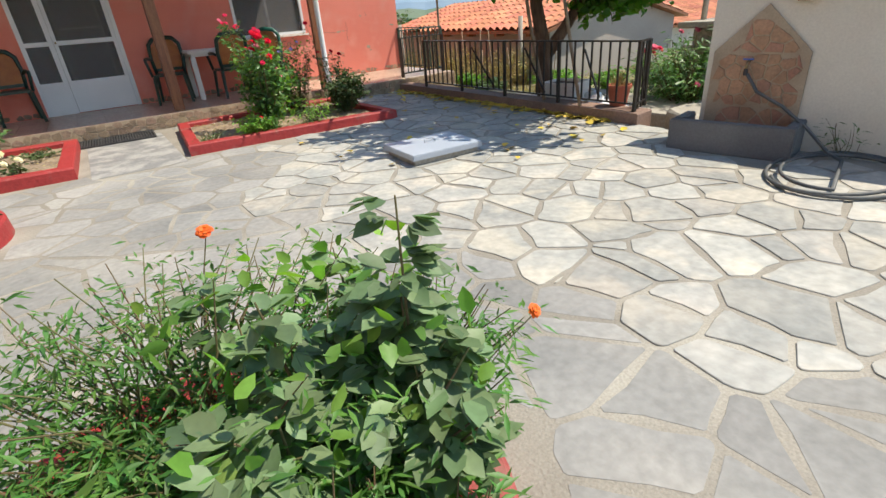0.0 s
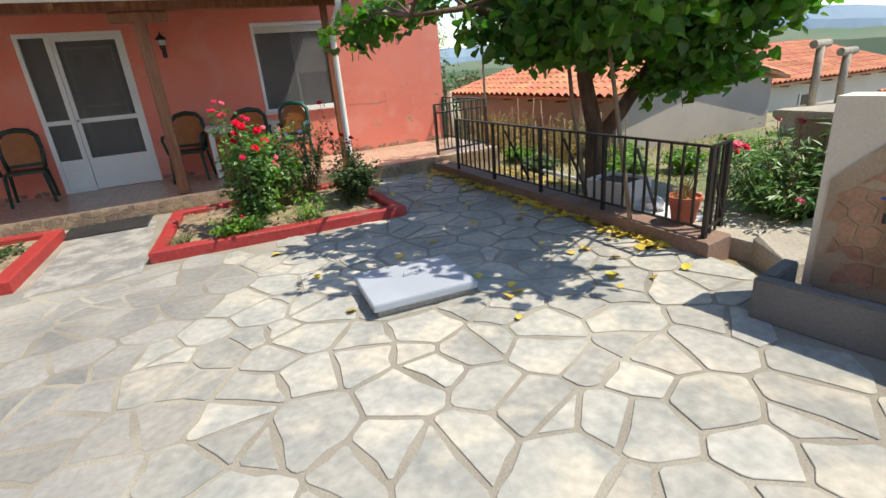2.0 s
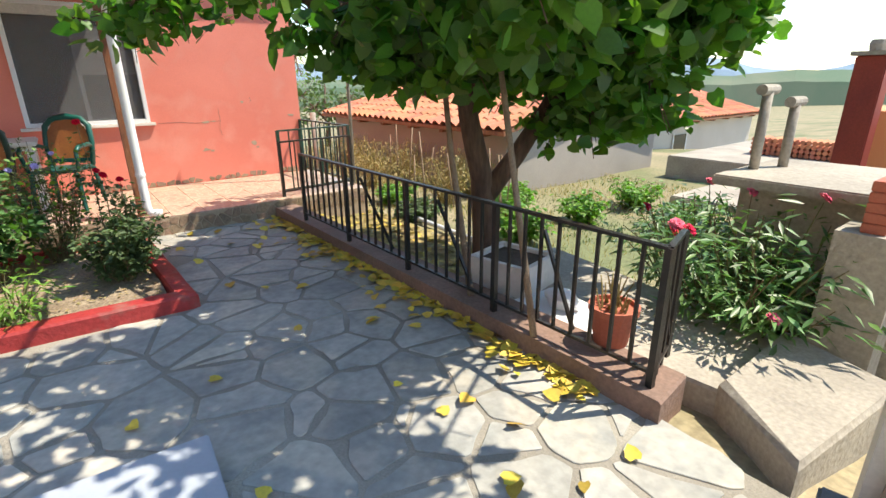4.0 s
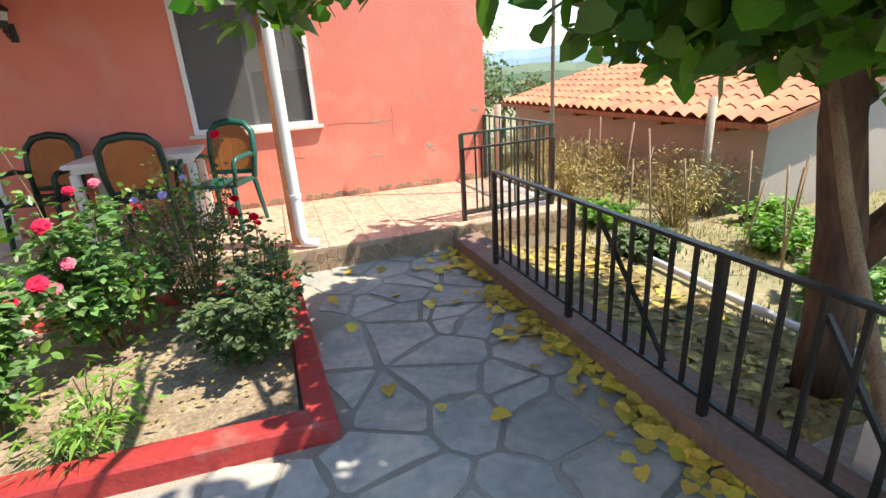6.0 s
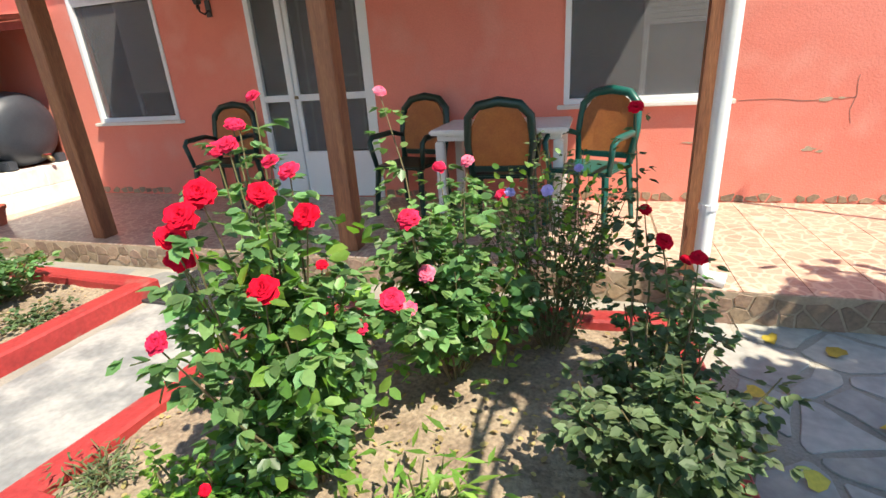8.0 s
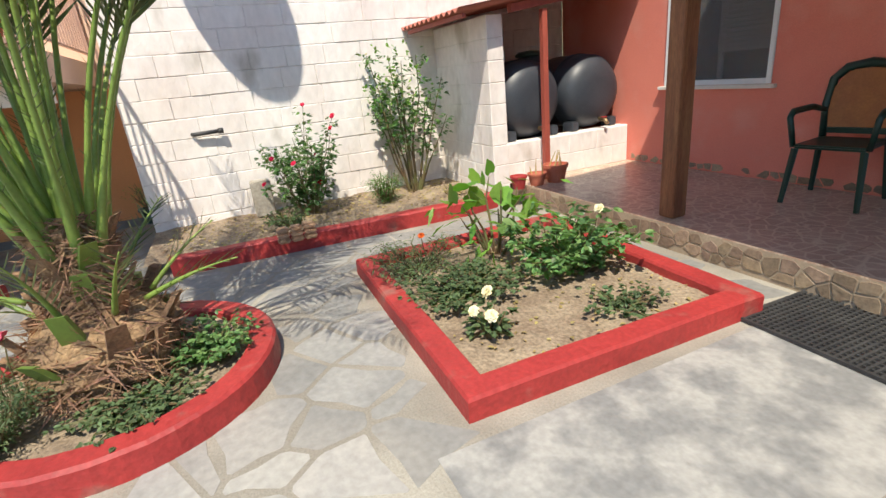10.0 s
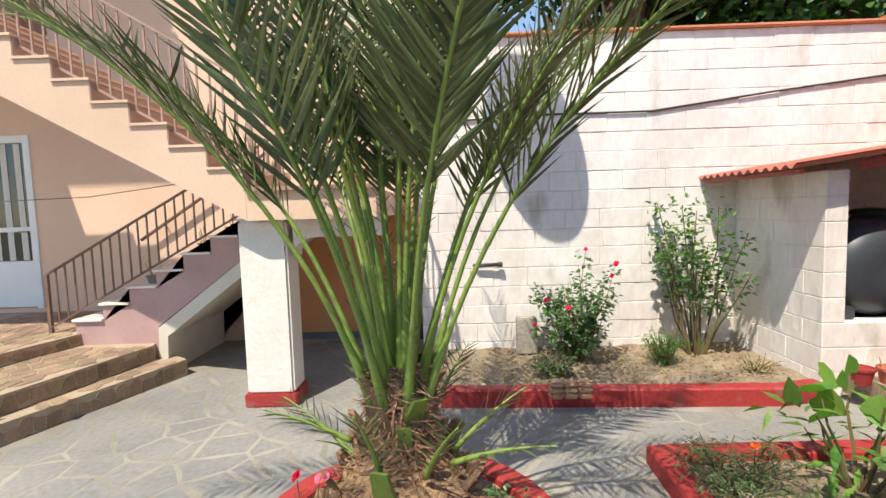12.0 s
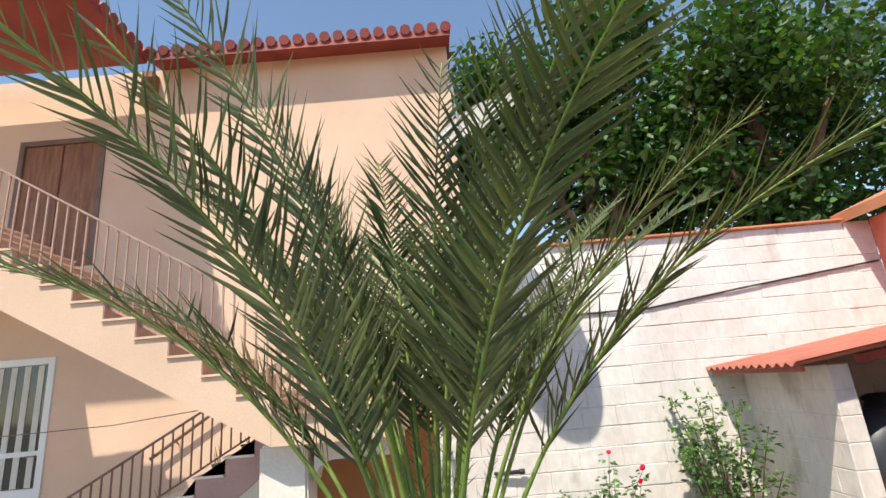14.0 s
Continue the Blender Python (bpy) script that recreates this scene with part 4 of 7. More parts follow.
# ---- white shed with the tanks ----
def block_wall(name, lo, hi, axis, label, bl=0.40, bh=0.20):
    """A wall of whitewashed blocks proud of their joints; axis is that along which it runs."""
    lo, hi = Vector(lo), Vector(hi)
    core = tagged(finish(name, boxed(lo + Vector((0.006,) * 3), hi - Vector((0.006,) * 3)), M_WHITE), label, "wall", kind="structure")
    meshes = {}
    rows = max(1, round((hi.z - lo.z) / bh))
    h = (hi.z - lo.z) / rows
    length = (hi - lo)[axis]
    for r in range(rows):
        s = 0.0
        first = bl if r % 2 else bl / 2
        while s < length - 0.02:
            e = min(length, s + (first if s == 0 else bl))
            if length - e < 0.08:
                e = length
            key = round(e - s, 3)
            if key not in meshes:
                g = 0.005
                size = [(hi - lo)[i] for i in range(3)]
                size[axis], size[2] = key, h
                bm = boxed((0, 0, 0), size, 0)
                bmesh.ops.bevel(bm, geom=list(bm.edges), offset=0.007, segments=1, affect="EDGES")
                me = bpy.data.meshes.new("block")
                bm.to_mesh(me)
                bm.free()
                me.materials.append(M_WALLW)
                meshes[key] = me
            o = new("block", meshes[key])
            p = lo.copy()
            p[axis] += s
            p.z += r * h
            o.location, o.parent = p, core
            s = e
    return core


block_wall("wall_shed_side", (-3.6, 8.63, 0.0), (-2.38, 8.81, 1.83), 0, "white block side wall of the tank shed")
block_wall("wall_shed_plinth", (-2.60, 8.812, 0.186), (-2.42, 10.455, 0.60), 1, "low white block wall before the tanks")


def shed():
    t = thing("shed_roof", (0, 0, 0), "red corrugated sheet roof of the tank shed", "roof")
    bm = bmesh.new()
    x0, x1, n = -3.6, -2.18, 84
    rows = []
    for y, z in ((8.25, 1.86), (10.45, 2.16)):
        for dz in (0.0, -0.008):
            rows.append([bm.verts.new((x0 + (x1 - x0) * i / n, y, z + dz + 0.018 * math.cos(math.tau * i / 7))) for i in range(n + 1)])
    a, ai, b, bi = rows
    for i in range(n):
        bm.faces.new((a[i], a[i + 1], b[i + 1], b[i]))
        bm.faces.new((ai[i], bi[i], bi[i + 1], ai[i + 1]))
        bm.faces.new((a[i], ai[i], ai[i + 1], a[i + 1]))
    part("sheet", bm, material("red_corrugated_sheet", (0.50, 0.17, 0.12), (0.42, 0.13, 0.09), scale=3, rough=0.7, coords="World", fine=0.1), t, smooth=True)

    def bar(name, p, q, w):
        p, q = Vector(p), Vector(q)
        d = q - p
        part(name, boxed((-d.length / 2, -w, -w), (d.length / 2, w, w), 0, Matrix.LocRotScale((p + q) / 2, d.to_track_quat("X", "Z"), None)), M_REDWOOD, t)
    bar("beam", (-2.30, 8.84, 1.86), (-2.30, 10.44, 2.07), 0.035)
    bar("fascia", (-3.55, 8.32, 1.815), (-2.22, 8.32, 1.815), 0.018)
    p = thing("shed_post", (-2.30, 9.22, 0.186), "red-brown painted square post of the tank shed", "post")
    part("shaft", boxed((-0.03, -0.03, 0), (0.03, 0.03, 1.66), 0.004), M_REDWOOD, p)


M_REDWOOD = material("red_painted_wood", (0.40, 0.09, 0.06), (0.32, 0.07, 0.05), scale=4, rough=0.6, stretch=(5, 5, 0.7), fine=0.1)
shed()


def tank(y):
    t = thing("water_tank", (-2.56, y, 0.605), "black plastic drum water tank lying on the low wall", "water tank", "water tanks")
    bm = bmesh.new()
    r = 0.41
    rings = [(0.0, 0.14), (0.015, 0.25), (0.06, 0.33), (0.14, 0.39), (0.25, r - 0.01), (0.30, r - 0.01), (0.31, r), (0.36, r), (0.37, r - 0.01), (0.7, r - 0.01), (0.80, 0.30), (0.85, 0.15)]
    rings = [(0.10 - d, q) for d, q in rings]
    prev = None
    for x, q in rings:
        cur = [bm.verts.new((x, q * math.cos(math.tau * j / 32), 0.405 + q * math.sin(math.tau * j / 32))) for j in range(32)]
        if prev:
            for j in range(32):
                bm.faces.new((prev[j], prev[(j + 1) % 32], cur[(j + 1) % 32], cur[j]))
        else:
            bm.faces.new(cur[::-1])
        prev = cur
    bm.faces.new(prev)
    bmesh.ops.recalc_face_normals(bm, faces=bm.faces)
    part("drum", bm, M_BLACKPL, t, smooth=True)
    v = part("valve", tube(bmesh.new(), [(0.06, 0.06, 0.10), (0.16, 0.06, 0.085), (0.19, 0.06, 0.05)], 0.022, 10), M_VALVE, t, "dull brass valve", smooth=True)
    part("handle", boxed((0.11, 0.03, 0.115), (0.15, 0.09, 0.125)), M_RED, v)
    for s in (-1, 1):
        part("cradle", boxed((-0.12, s * 0.27 - 0.05, 0.0), (0.05, s * 0.27 + 0.05, 0.10), 0.01), M_BLACKPL, t)
    return t


M_VALVE = material("dull_brass", (0.35, 0.26, 0.14), (0.25, 0.18, 0.10), metal=0.7, rough=0.45)
tank(9.22)
tank(10.045)
sv = thing("spare_barrel", (-3.2, 9.66, 0.2), "black plastic barrel with a green lid in the shed", "barrel")
part("body", lathe(bmesh.new(), [(0.2, 0), (0.22, 0.1), (0.22, 1.05), (0.15, 1.2), (0.13, 1.24)], 20), M_BLACKPL, sv, smooth=True)
part("lid", lathe(bmesh.new(), [(0.16, 1.243), (0.17, 1.27), (0.12, 1.30), (0.03, 1.31)], 20), M_GREENM, sv, "green barrel lid", smooth=True)

# black pole beside the drainpipe
bp = thing("iron_post", (3.95, 8.92, 0.186), "slim dark iron post behind the drainpipe", "post")
part("shaft", boxed((-0.04, -0.035, 0), (0.04, 0.035, 2.25)), M_WOOD, bp)
part("bracket", boxed((-0.28, -0.06, 2.252), (0.28, 0.06, 2.42), 0.03), M_WOOD, bp)

# ---- porch-end railing ----
railing("porch_railing", [(5.42, 8.90, 0.187), (6.36, 9.00, 0.187), (6.31, 10.44, 0.187)], 0.76, M_GREENM, "dark green and black iron railing round the porch end", spacing=0.13, low=0.07)
railing("porch_gate_rail", [(5.40, 8.84, 0.187), (6.34, 8.94, 0.187)], 0.64, M_BLACKM, "short black iron gate leaf beside the porch railing", spacing=0.19, low=0.07)

# ---- fountain ----
fo = thing("wall_fountain", (5.252, 2.985, 0.12), "pointed fountain panel of red-brown crazy stone with a tap", "fountain", rz=9)
OUT = [(-0.345, 0.0), (0.345, 0.0), (0.34, 0.62), (0.0, 0.96), (-0.34, 0.62)]
bm = bmesh.new()
a = [bm.verts.new((-0.02, y, z)) for y, z in OUT]
b = [bm.verts.new((-0.001, y, z)) for y, z in OUT]
bm.faces.new(a)
bm.faces.new(b[::-1])
for i in range(5):
    bm.faces.new((a[i], b[i], b[(i + 1) % 5], a[(i + 1) % 5]))
bmesh.ops.recalc_face_normals(bm, faces=bm.faces)
part("backing", bm, M_GROUT, fo)


def in_panel(y, z, m=0.012):
    return abs(y) < 0.335 - m and z > m and z < 0.62 + (0.34 - abs(y)) - 1.6 * m


rng = random.Random(5)
for y0, y1, z0, z1 in ((-0.335, 0.335, 0.01, 0.19), (-0.335, 0.335, 0.205, 0.60), (-0.33, 0.33, 0.615, 0.95)):
    for poly in cells(rng, y0, z0, y1, z1, 0.10, 0.012):
        c = Vector((sum(p[0] for p in poly) / len(poly), sum(p[1] for p in poly) / len(poly)))
        poly = [p if in_panel(*p) else None for p in poly]
        poly = [p for p in poly if p]
        if len(poly) < 3 or not in_panel(*c):
            continue
        bm = bmesh.new()
        fr = [bm.verts.new((-0.027, p[0], p[1])) for p in poly]
        bk = [bm.verts.new((-0.021, p[0], p[1])) for p in poly]
        bm.faces.new(fr)
        for i in range(len(poly)):
            bm.faces.new((fr[i], bk[i], bk[(i + 1) % len(poly)], fr[(i + 1) % len(poly)]))
        bmesh.ops.recalc_face_normals(bm, faces=bm.faces)
        part("stone", bm, M_FOUNT, fo)
tap = part("tap", tube(bmesh.new(), [(-0.02, 0.06, 0.55), (-0.075, 0.06, 0.55), (-0.09, 0.06, 0.53), (-0.09, 0.06, 0.50)], 0.011, 8), M_VALVE, fo, "dull metal tap", smooth=True)
part("handle", boxed((-0.085, 0.02, 0.565), (-0.065, 0.10, 0.575), 0.003), material("blue_plastic", (0.02, 0.12, 0.5), rough=0.4), tap, "blue tap lever")
part("connector", lathe(bmesh.new(), [(0.014, 0.45), (0.016, 0.47), (0.014, 0.50)], 10, (-0.09, 0.06, 0)), M_RUBBER, tap)
bs = thing("fountain_basin", (5.035, 2.98, 0.0), "grey cement basin on the paving below the fountain", "basin", rz=11)
for nm, lo_, hi_ in (("front_wall", (-0.2, -0.45, 0), (-0.12, 0.45, 0.25)), ("side_wall", (-0.118, -0.45, 0), (0.196, -0.37, 0.25)), ("side_wall", (-0.118, 0.37, 0), (0.196, 0.45, 0.25)), ("bottom", (-0.118, -0.368, 0), (0.196, 0.368, 0.08))):
    part(nm, boxed(lo_, hi_, 0.008), M_CEMENT, bs)
cp = slab("coping_fountain_wall", (-0.06, -7.4, 1.173), (0.28, -0.30, 1.26), M_CREAM, "rounded cream coping on the fountain wall", cat="coping", bevel=0.035)
cp.matrix_basis = pose(5.195, 3.37, 0, 0, 0, 9)
be = thing("beam_end", (5.285, 2.74, 1.09), "dark brown wooden beam end in the cream wall", "beam", rz=9)
part("timber", boxed((-0.05, -0.07, 0), (0.016, 0.07, 0.06), 0.004), M_WOOD, be)

# steel lid on the court
lid = thing("cistern_lid", (3.30, 4.85, 0.0), "grey painted steel cistern lid lying on the paving", "lid", rz=-3.5)
part("curb", boxed((-0.335, -0.265, 0.0), (0.335, 0.265, 0.05), 0.004), M_CONC, lid)
part("cover", boxed((-0.365, -0.295, 0.052), (0.365, 0.295, 0.105), 0.006), M_GREYMETAL, lid)
part("handle", tube(bmesh.new(), [(-0.05, 0.05, 0.10), (-0.05, 0.05, 0.125), (0.04, 0.06, 0.125), (0.05, 0.03, 0.125), (0.05, 0.03, 0.10)], 0.006, 8), M_GREYMETAL, lid)

# ---- barn and far house ----
def tiled_house(name, x0, x1, y0, y1, zb, ze, zr, wallmat, label, pitch=0.25, along_y=True):
    """A low house: walls, a roof slope facing west of curved tiles, ridge along y."""
    t = thing(name, (x0, y0, zb), label, "house")
    W, L, e, r = x1 - x0, y1 - y0, ze - zb, zr - zb
    part("wall", boxed((0, 0, -1.0), (0.2, L, e)), wallmat, t)
    part("wall", boxed((0.2, 0, -1.0), (W, 0.2, e)), wallmat, t)
    part("wall", boxed((0.2, L - 0.2, -1.0), (W, L, e)), wallmat, t)
    part("wall", boxed((W - 0.2, 0.2, -1.0), (W, L - 0.2, e)), wallmat, t)
    bm = bmesh.new()
    pts = [(-0.3, e), (W / 2, r), (W + 0.3, e)]
    n = int((L + 0.4) / pitch)
    sub = 6
    top, bot = [], []
    rows = int(math.hypot(W / 2 + 0.3, r - e) / 0.38)
    for k in range(2):
        p, q = (pts[0], pts[1]) if k == 0 else (pts[2], pts[1])
        d = Vector((q[0] - p[0], 0, q[1] - p[1]))
        nrm = Vector((-d.z, 0, d.x)).normalized() if k == 0 else Vector((d.z, 0, -d.x)).normalized() * -1
        if nrm.z < 0:
            nrm = -nrm
        for rr in range(rows):
            a0, a1 = rr / rows, (rr + 1) / rows + 0.02
            for i in range(n):
                prev = None
                for s in range(sub + 1):
                    yy = -0.2 + (i + s / sub) * pitch
                    h = 0.055 * math.sin(math.pi * min(1, s / sub * 1.35)) if s / sub * 1.35 < 1 else -0.02 * math.sin(math.pi * (s / sub * 1.35 - 1) / 0.35)
                    pa = Vector((p[0], yy, p[1])) + d * a0 + nrm * (h + 0.05)
                    pb = Vector((p[0], yy, p[1])) + d * a1 + nrm * (h + 0.03)
                    cur = (bm.verts.new(pa), bm.verts.new(pb))
                    if prev:
                        bm.faces.new((prev[0], cur[0], cur[1], prev[1]))
                    prev = cur
    part("roof_tiles", bm, M_TILEROOF_J, t, "curved clay roof tiles", kind="stuff")
    bm = bmesh.new()
    a = [bm.verts.new((x, y, z + dz)) for dz in (-0.06, 0.01) for y in (-0.22, L + 0.22) for x, z in pts]
    for f in ((0, 3, 4, 1), (1, 4, 5, 2), (6, 7, 10, 9), (7, 8, 11, 10), (0, 1, 7, 6), (1, 2, 8, 7), (3, 9, 10, 4), (4, 10, 11, 5), (0, 6, 9, 3), (2, 5, 11, 8)):
        bm.faces.new([a[i] for i in f])
    part("roof_deck", bm, M_WOOD, t, "dark roof boarding")
    for yy in (0.0, L - 0.2):
        bm = bmesh.new()
        g = [bm.verts.new(q) for q in ((0.0, yy, e), (W, yy, e), (W / 2, yy, r - 0.08), (0.0, yy + 0.2, e), (W, yy + 0.2, e), (W / 2, yy + 0.2, r - 0.08))]
        for f in ((0, 1, 2), (3, 5, 4), (0, 3, 4, 1), (1, 4, 5, 2), (2, 5, 3, 0)):
            bm.faces.new([g[i] for i in f])
        part("gable", bm, wallmat, t)
    for i in range(int(L / 1.1)):
        part("rafter_end", boxed((-0.25, 0.4 + i * 1.1, e - 0.12), (-0.002, 0.5 + i * 1.1, e - 0.06)), M_WOOD, t)
    return t


M_GREYWALL = material("grey_rendered_wall", (0.42, 0.38, 0.34), (0.34, 0.31, 0.28), scale=0.6, rough=0.9, coords="World", fine=0.08)
M_WHITEWALL = material("offwhite_far_wall", (0.60, 0.56, 0.52), (0.52, 0.48, 0.44), scale=0.6, rough=0.9, coords="World", fine=0.05)
tiled_house("barn", 9.5, 14.2, 9.3, 15.9, -0.9, 0.66, 1.30, M_GREYWALL, "low grey barn with a curved clay tile roof behind the garden")
h2 = tiled_house("village_house", 0, 7.0, 0, 9.6, -3.0, 0.18, 1.25, M_WHITEWALL, "off-white village house with an orange clay tile roof")
h2.matrix_basis = pose(25.6, 11.7, -3.0, 0, 0, 90)
for y, z, w, hh in ((8.1, 1.6, 0.8, 1.1), (5.2, 1.6, 0.8, 1.1)):
    wv = part("window", boxed((-0.03, y, z), (-0.002, y + w, z + hh)), M_GLASSY, h2)
    part("frame", boxed((-0.05, y - 0.06, z - 0.06), (-0.032, y, z + hh + 0.06)), M_WHITEPAINT, wv)
    part("frame", boxed((-0.05, y + w, z - 0.06), (-0.032, y + w + 0.06, z + hh + 0.06)), M_WHITEPAINT, wv)


# ---- doors and windows ----
M_SCREEN = bpy.data.materials.new("insect_screen")
M_SCREEN.use_nodes = True
_n, _k = M_SCREEN.node_tree.nodes, M_SCREEN.node_tree.links
_mx, _tr = _n.new("ShaderNodeMixShader"), _n.new("ShaderNodeBsdfTransparent")
_mx.inputs["Fac"].default_value = 0.5
_n["Principled BSDF"].inputs["Base Color"].default_value = (0.16, 0.16, 0.165, 1)
_n["Principled BSDF"].inputs["Roughness"].default_value = 0.8
_k.new(_tr.outputs["BSDF"], _mx.inputs[1])
_k.new(_n["Principled BSDF"].outputs["BSDF"], _mx.inputs[2])
_k.new(_mx.outputs["Shader"], _n["Material Output"].inputs["Surface"])


def window(name, hole, label, shutter=0.55):
    x0, x1, z0, z1 = hole
    t = tagged(thing(name, (x0, FY, z0), label, "window", kind="structure"))
    w, h = x1 - x0, z1 - z0
    f = 0.045
    for nm, lo_, hi_ in (("frame", (0, -0.012, 0), (f, 0.06, h)), ("frame", (w - f, -0.012, 0), (w, 0.06, h)), ("frame", (f, -0.012, h - f), (w - f, 0.06, h)), ("frame", (f, -0.012, 0), (w - f, 0.06, f))):
        part(nm, boxed(lo_, hi_, 0.004), M_WHITEPAINT, t)
    part("shutter_box", boxed((f, 0.01, h - f - 0.10), (w - f, 0.055, h - f - 0.002)), M_SHUTTER, t)
    part("sill", boxed((-0.05, -0.05, -0.035), (w + 0.05, 0.05, -0.002), 0.005), M_WHITE, t)
    part("insect_screen", boxed((f, 0.035, f), (w - f, 0.037, h - f - 0.10)), M_SCREEN, t)
    sash = part("sash", boxed((w / 2 - 0.02, 0.07, f), (w / 2 + 0.02, 0.10, h - f)), M_WHITEPAINT, t)
    part("pane", boxed((f, 0.105, f), (w - f, 0.109, h - f)), M_GLASSY, t)
    part("curtain", boxed((f, 0.16, f), (w - f, 0.165, h - f)), M_CURTAIN, t)
    n = int((h - 0.2) * shutter / 0.04)
    for i in range(n):
        part("shutter_slat", boxed((w * 0.48, 0.062, h - 0.16 - i * 0.04 - 0.036), (w - f, 0.068, h - 0.16 - i * 0.04)), M_SHUTTER, sash)
    return t


window("window_1", WIN_R, "white-framed window with grey insect screen and half-lowered shutter")
window("window_2", WIN_L, "white-framed window with grey screen and pale roller shutter", 0.8)


def front_door():
    x0, x1, z0, z1 = DOOR
    w, h = x1 - x0, z1 - z0
    t = thing("door_1", (x0, FY + 0.01, z0), "closed white glazed entrance door with a narrow sidelight", "door", kind="structure")
    f = 0.055
    for lo_, hi_ in (((0, -0.02, 0), (f, 0.06, h)), ((w - f, -0.02, 0), (w, 0.06, h)), ((f, -0.02, h - f), (w - f, 0.06, h)), ((0.33, -0.02, 0), (0.39, 0.06, h - f)), ((f, -0.02, 0), (0.33, 0.06, 0.05)), ((f, -0.02, 0.95), (0.33, 0.06, 1.01)), ((f, -0.02, 0.42), (0.33, 0.06, 0.46))):
        part("frame", boxed(lo_, hi_, 0.004), M_WHITEPAINT, t)
    part("sidelight_panel", boxed((f, 0.005, 0.05), (0.33, 0.03, 0.42), 0.004), M_WHITEPAINT, t)
    for z0_, z1_ in ((0.46, 0.95), (1.01, h - f)):
        part("pane", boxed((f, 0.02, z0_), (0.33, 0.024, z1_)), M_SCREEN, t, "dark screened pane")
    leaf = part("leaf", boxed((0.395, 0.0, 0.01), (w - f - 0.003, 0.045, 0.46), 0.004), M_WHITEPAINT, t)
    for lo_, hi_ in (((0.395, 0, 0.462), (0.44, 0.045, h - f - 0.003)), ((w - f - 0.048, 0, 0.462), (w - f - 0.003, 0.045, h - f - 0.003)), ((0.44, 0, 0.95), (w - f - 0.048, 0.045, 1.01)), ((0.44, 0, h - f - 0.05), (w - f - 0.048, 0.045, h - f - 0.003))):
        part("rail", boxed(lo_, hi_, 0.003), M_WHITEPAINT, leaf)
    for z0_, z1_ in ((0.464, 0.948), (1.012, h - f - 0.052)):
        part("pane", boxed((0.442, 0.02, z0_), (w - f - 0.05, 0.024, z1_)), M_SCREEN, leaf, "dark screened pane")
    part("handle", boxed((0.41, -0.05, 0.97), (0.43, -0.001, 1.0), 0.004), M_VALVE, leaf)
    inner = part("inner_door", boxed((0.0, 0.12, 0.0), (w, 0.16, h)), M_CURTAIN, t, "grey inner door")
    for x in (0.58, 0.86):
        part("spy_window", boxed((x, 0.112, 1.72), (x + 0.09, 0.118, 1.82)), M_DARK, inner)
    for lo_, hi_ in (((0.50, 0.11, 1.15), (1.04, 0.118, 1.17)), ((0.50, 0.11, 1.92), (1.04, 0.118, 1.94)), ((0.48, 0.11, 0.2), (0.50, 0.118, 1.94)), ((1.04, 0.11, 0.2), (1.06, 0.118, 1.94))):
        part("moulding", boxed(lo_, hi_), M_SHUTTER, inner)


front_door()
pd = thing("door_2", (BX - 0.02, -0.56, 0.5), "white door with a barred dark window in the peach wall", "door", kind="structure")
for lo_, hi_ in (((-0.04, 0.83, 0), (0.04, 0.92, 2.22)), ((-0.04, 0, 0), (0.04, 0.09, 2.22)), ((-0.04, 0.09, 2.13), (0.04, 0.83, 2.22)), ((-0.02, 0.09, 0.02), (0.02, 0.83, 0.62)), ((-0.02, 0.09, 1.0), (0.02, 0.83, 1.06))):
    part("frame", boxed(lo_, hi_, 0.004), M_WHITEPAINT, pd)
part("pane", boxed((-0.01, 0.09, 0.625), (-0.005, 0.83, 2.125)), M_GLASSY, pd)
for i in range(4):
    part("curtain_strip", boxed((-0.004, 0.14 + i * 0.18, 0.63), (0.002, 0.22 + i * 0.18, 2.12)), M_SHUTTER, pd)
part("handle", tube(bmesh.new(), [(0.02, 0.80, 1.0), (0.06, 0.80, 1.0), (0.06, 0.70, 1.0)], 0.01, 8), M_VALVE, pd)
ud = thing("door_3", (BX - 0.03, -0.58, 3.94), "brown wooden balcony door under the roof overhang", "door", kind="structure")
for lo_, hi_ in (((-0.04, 0, 0), (0.05, 0.08, 2.0)), ((-0.04, 1.21, 0), (0.05, 1.29, 2.0)), ((-0.04, 0.08, 1.92), (0.05, 1.21, 2.0))):
    part("frame", boxed(lo_, hi_, 0.004), M_BROWNM, ud)
for y in (0.085, 0.655):
    part("leaf", boxed((-0.02, y, 0.01), (0.02, y + 0.55, 1.915), 0.006), M_WOOD, ud)
lb = thing("wall_lantern", (BX, 3.93, 2.70), "small orange arched lantern on the peach wall", "wall lamp")
part("back", boxed((0.002, -0.09, -0.16), (0.03, 0.09, 0.16), 0.02), M_TERRA, lb)
part("opening", boxed((0.031, -0.05, -0.12), (0.036, 0.05, 0.08)), M_DARK, lb)


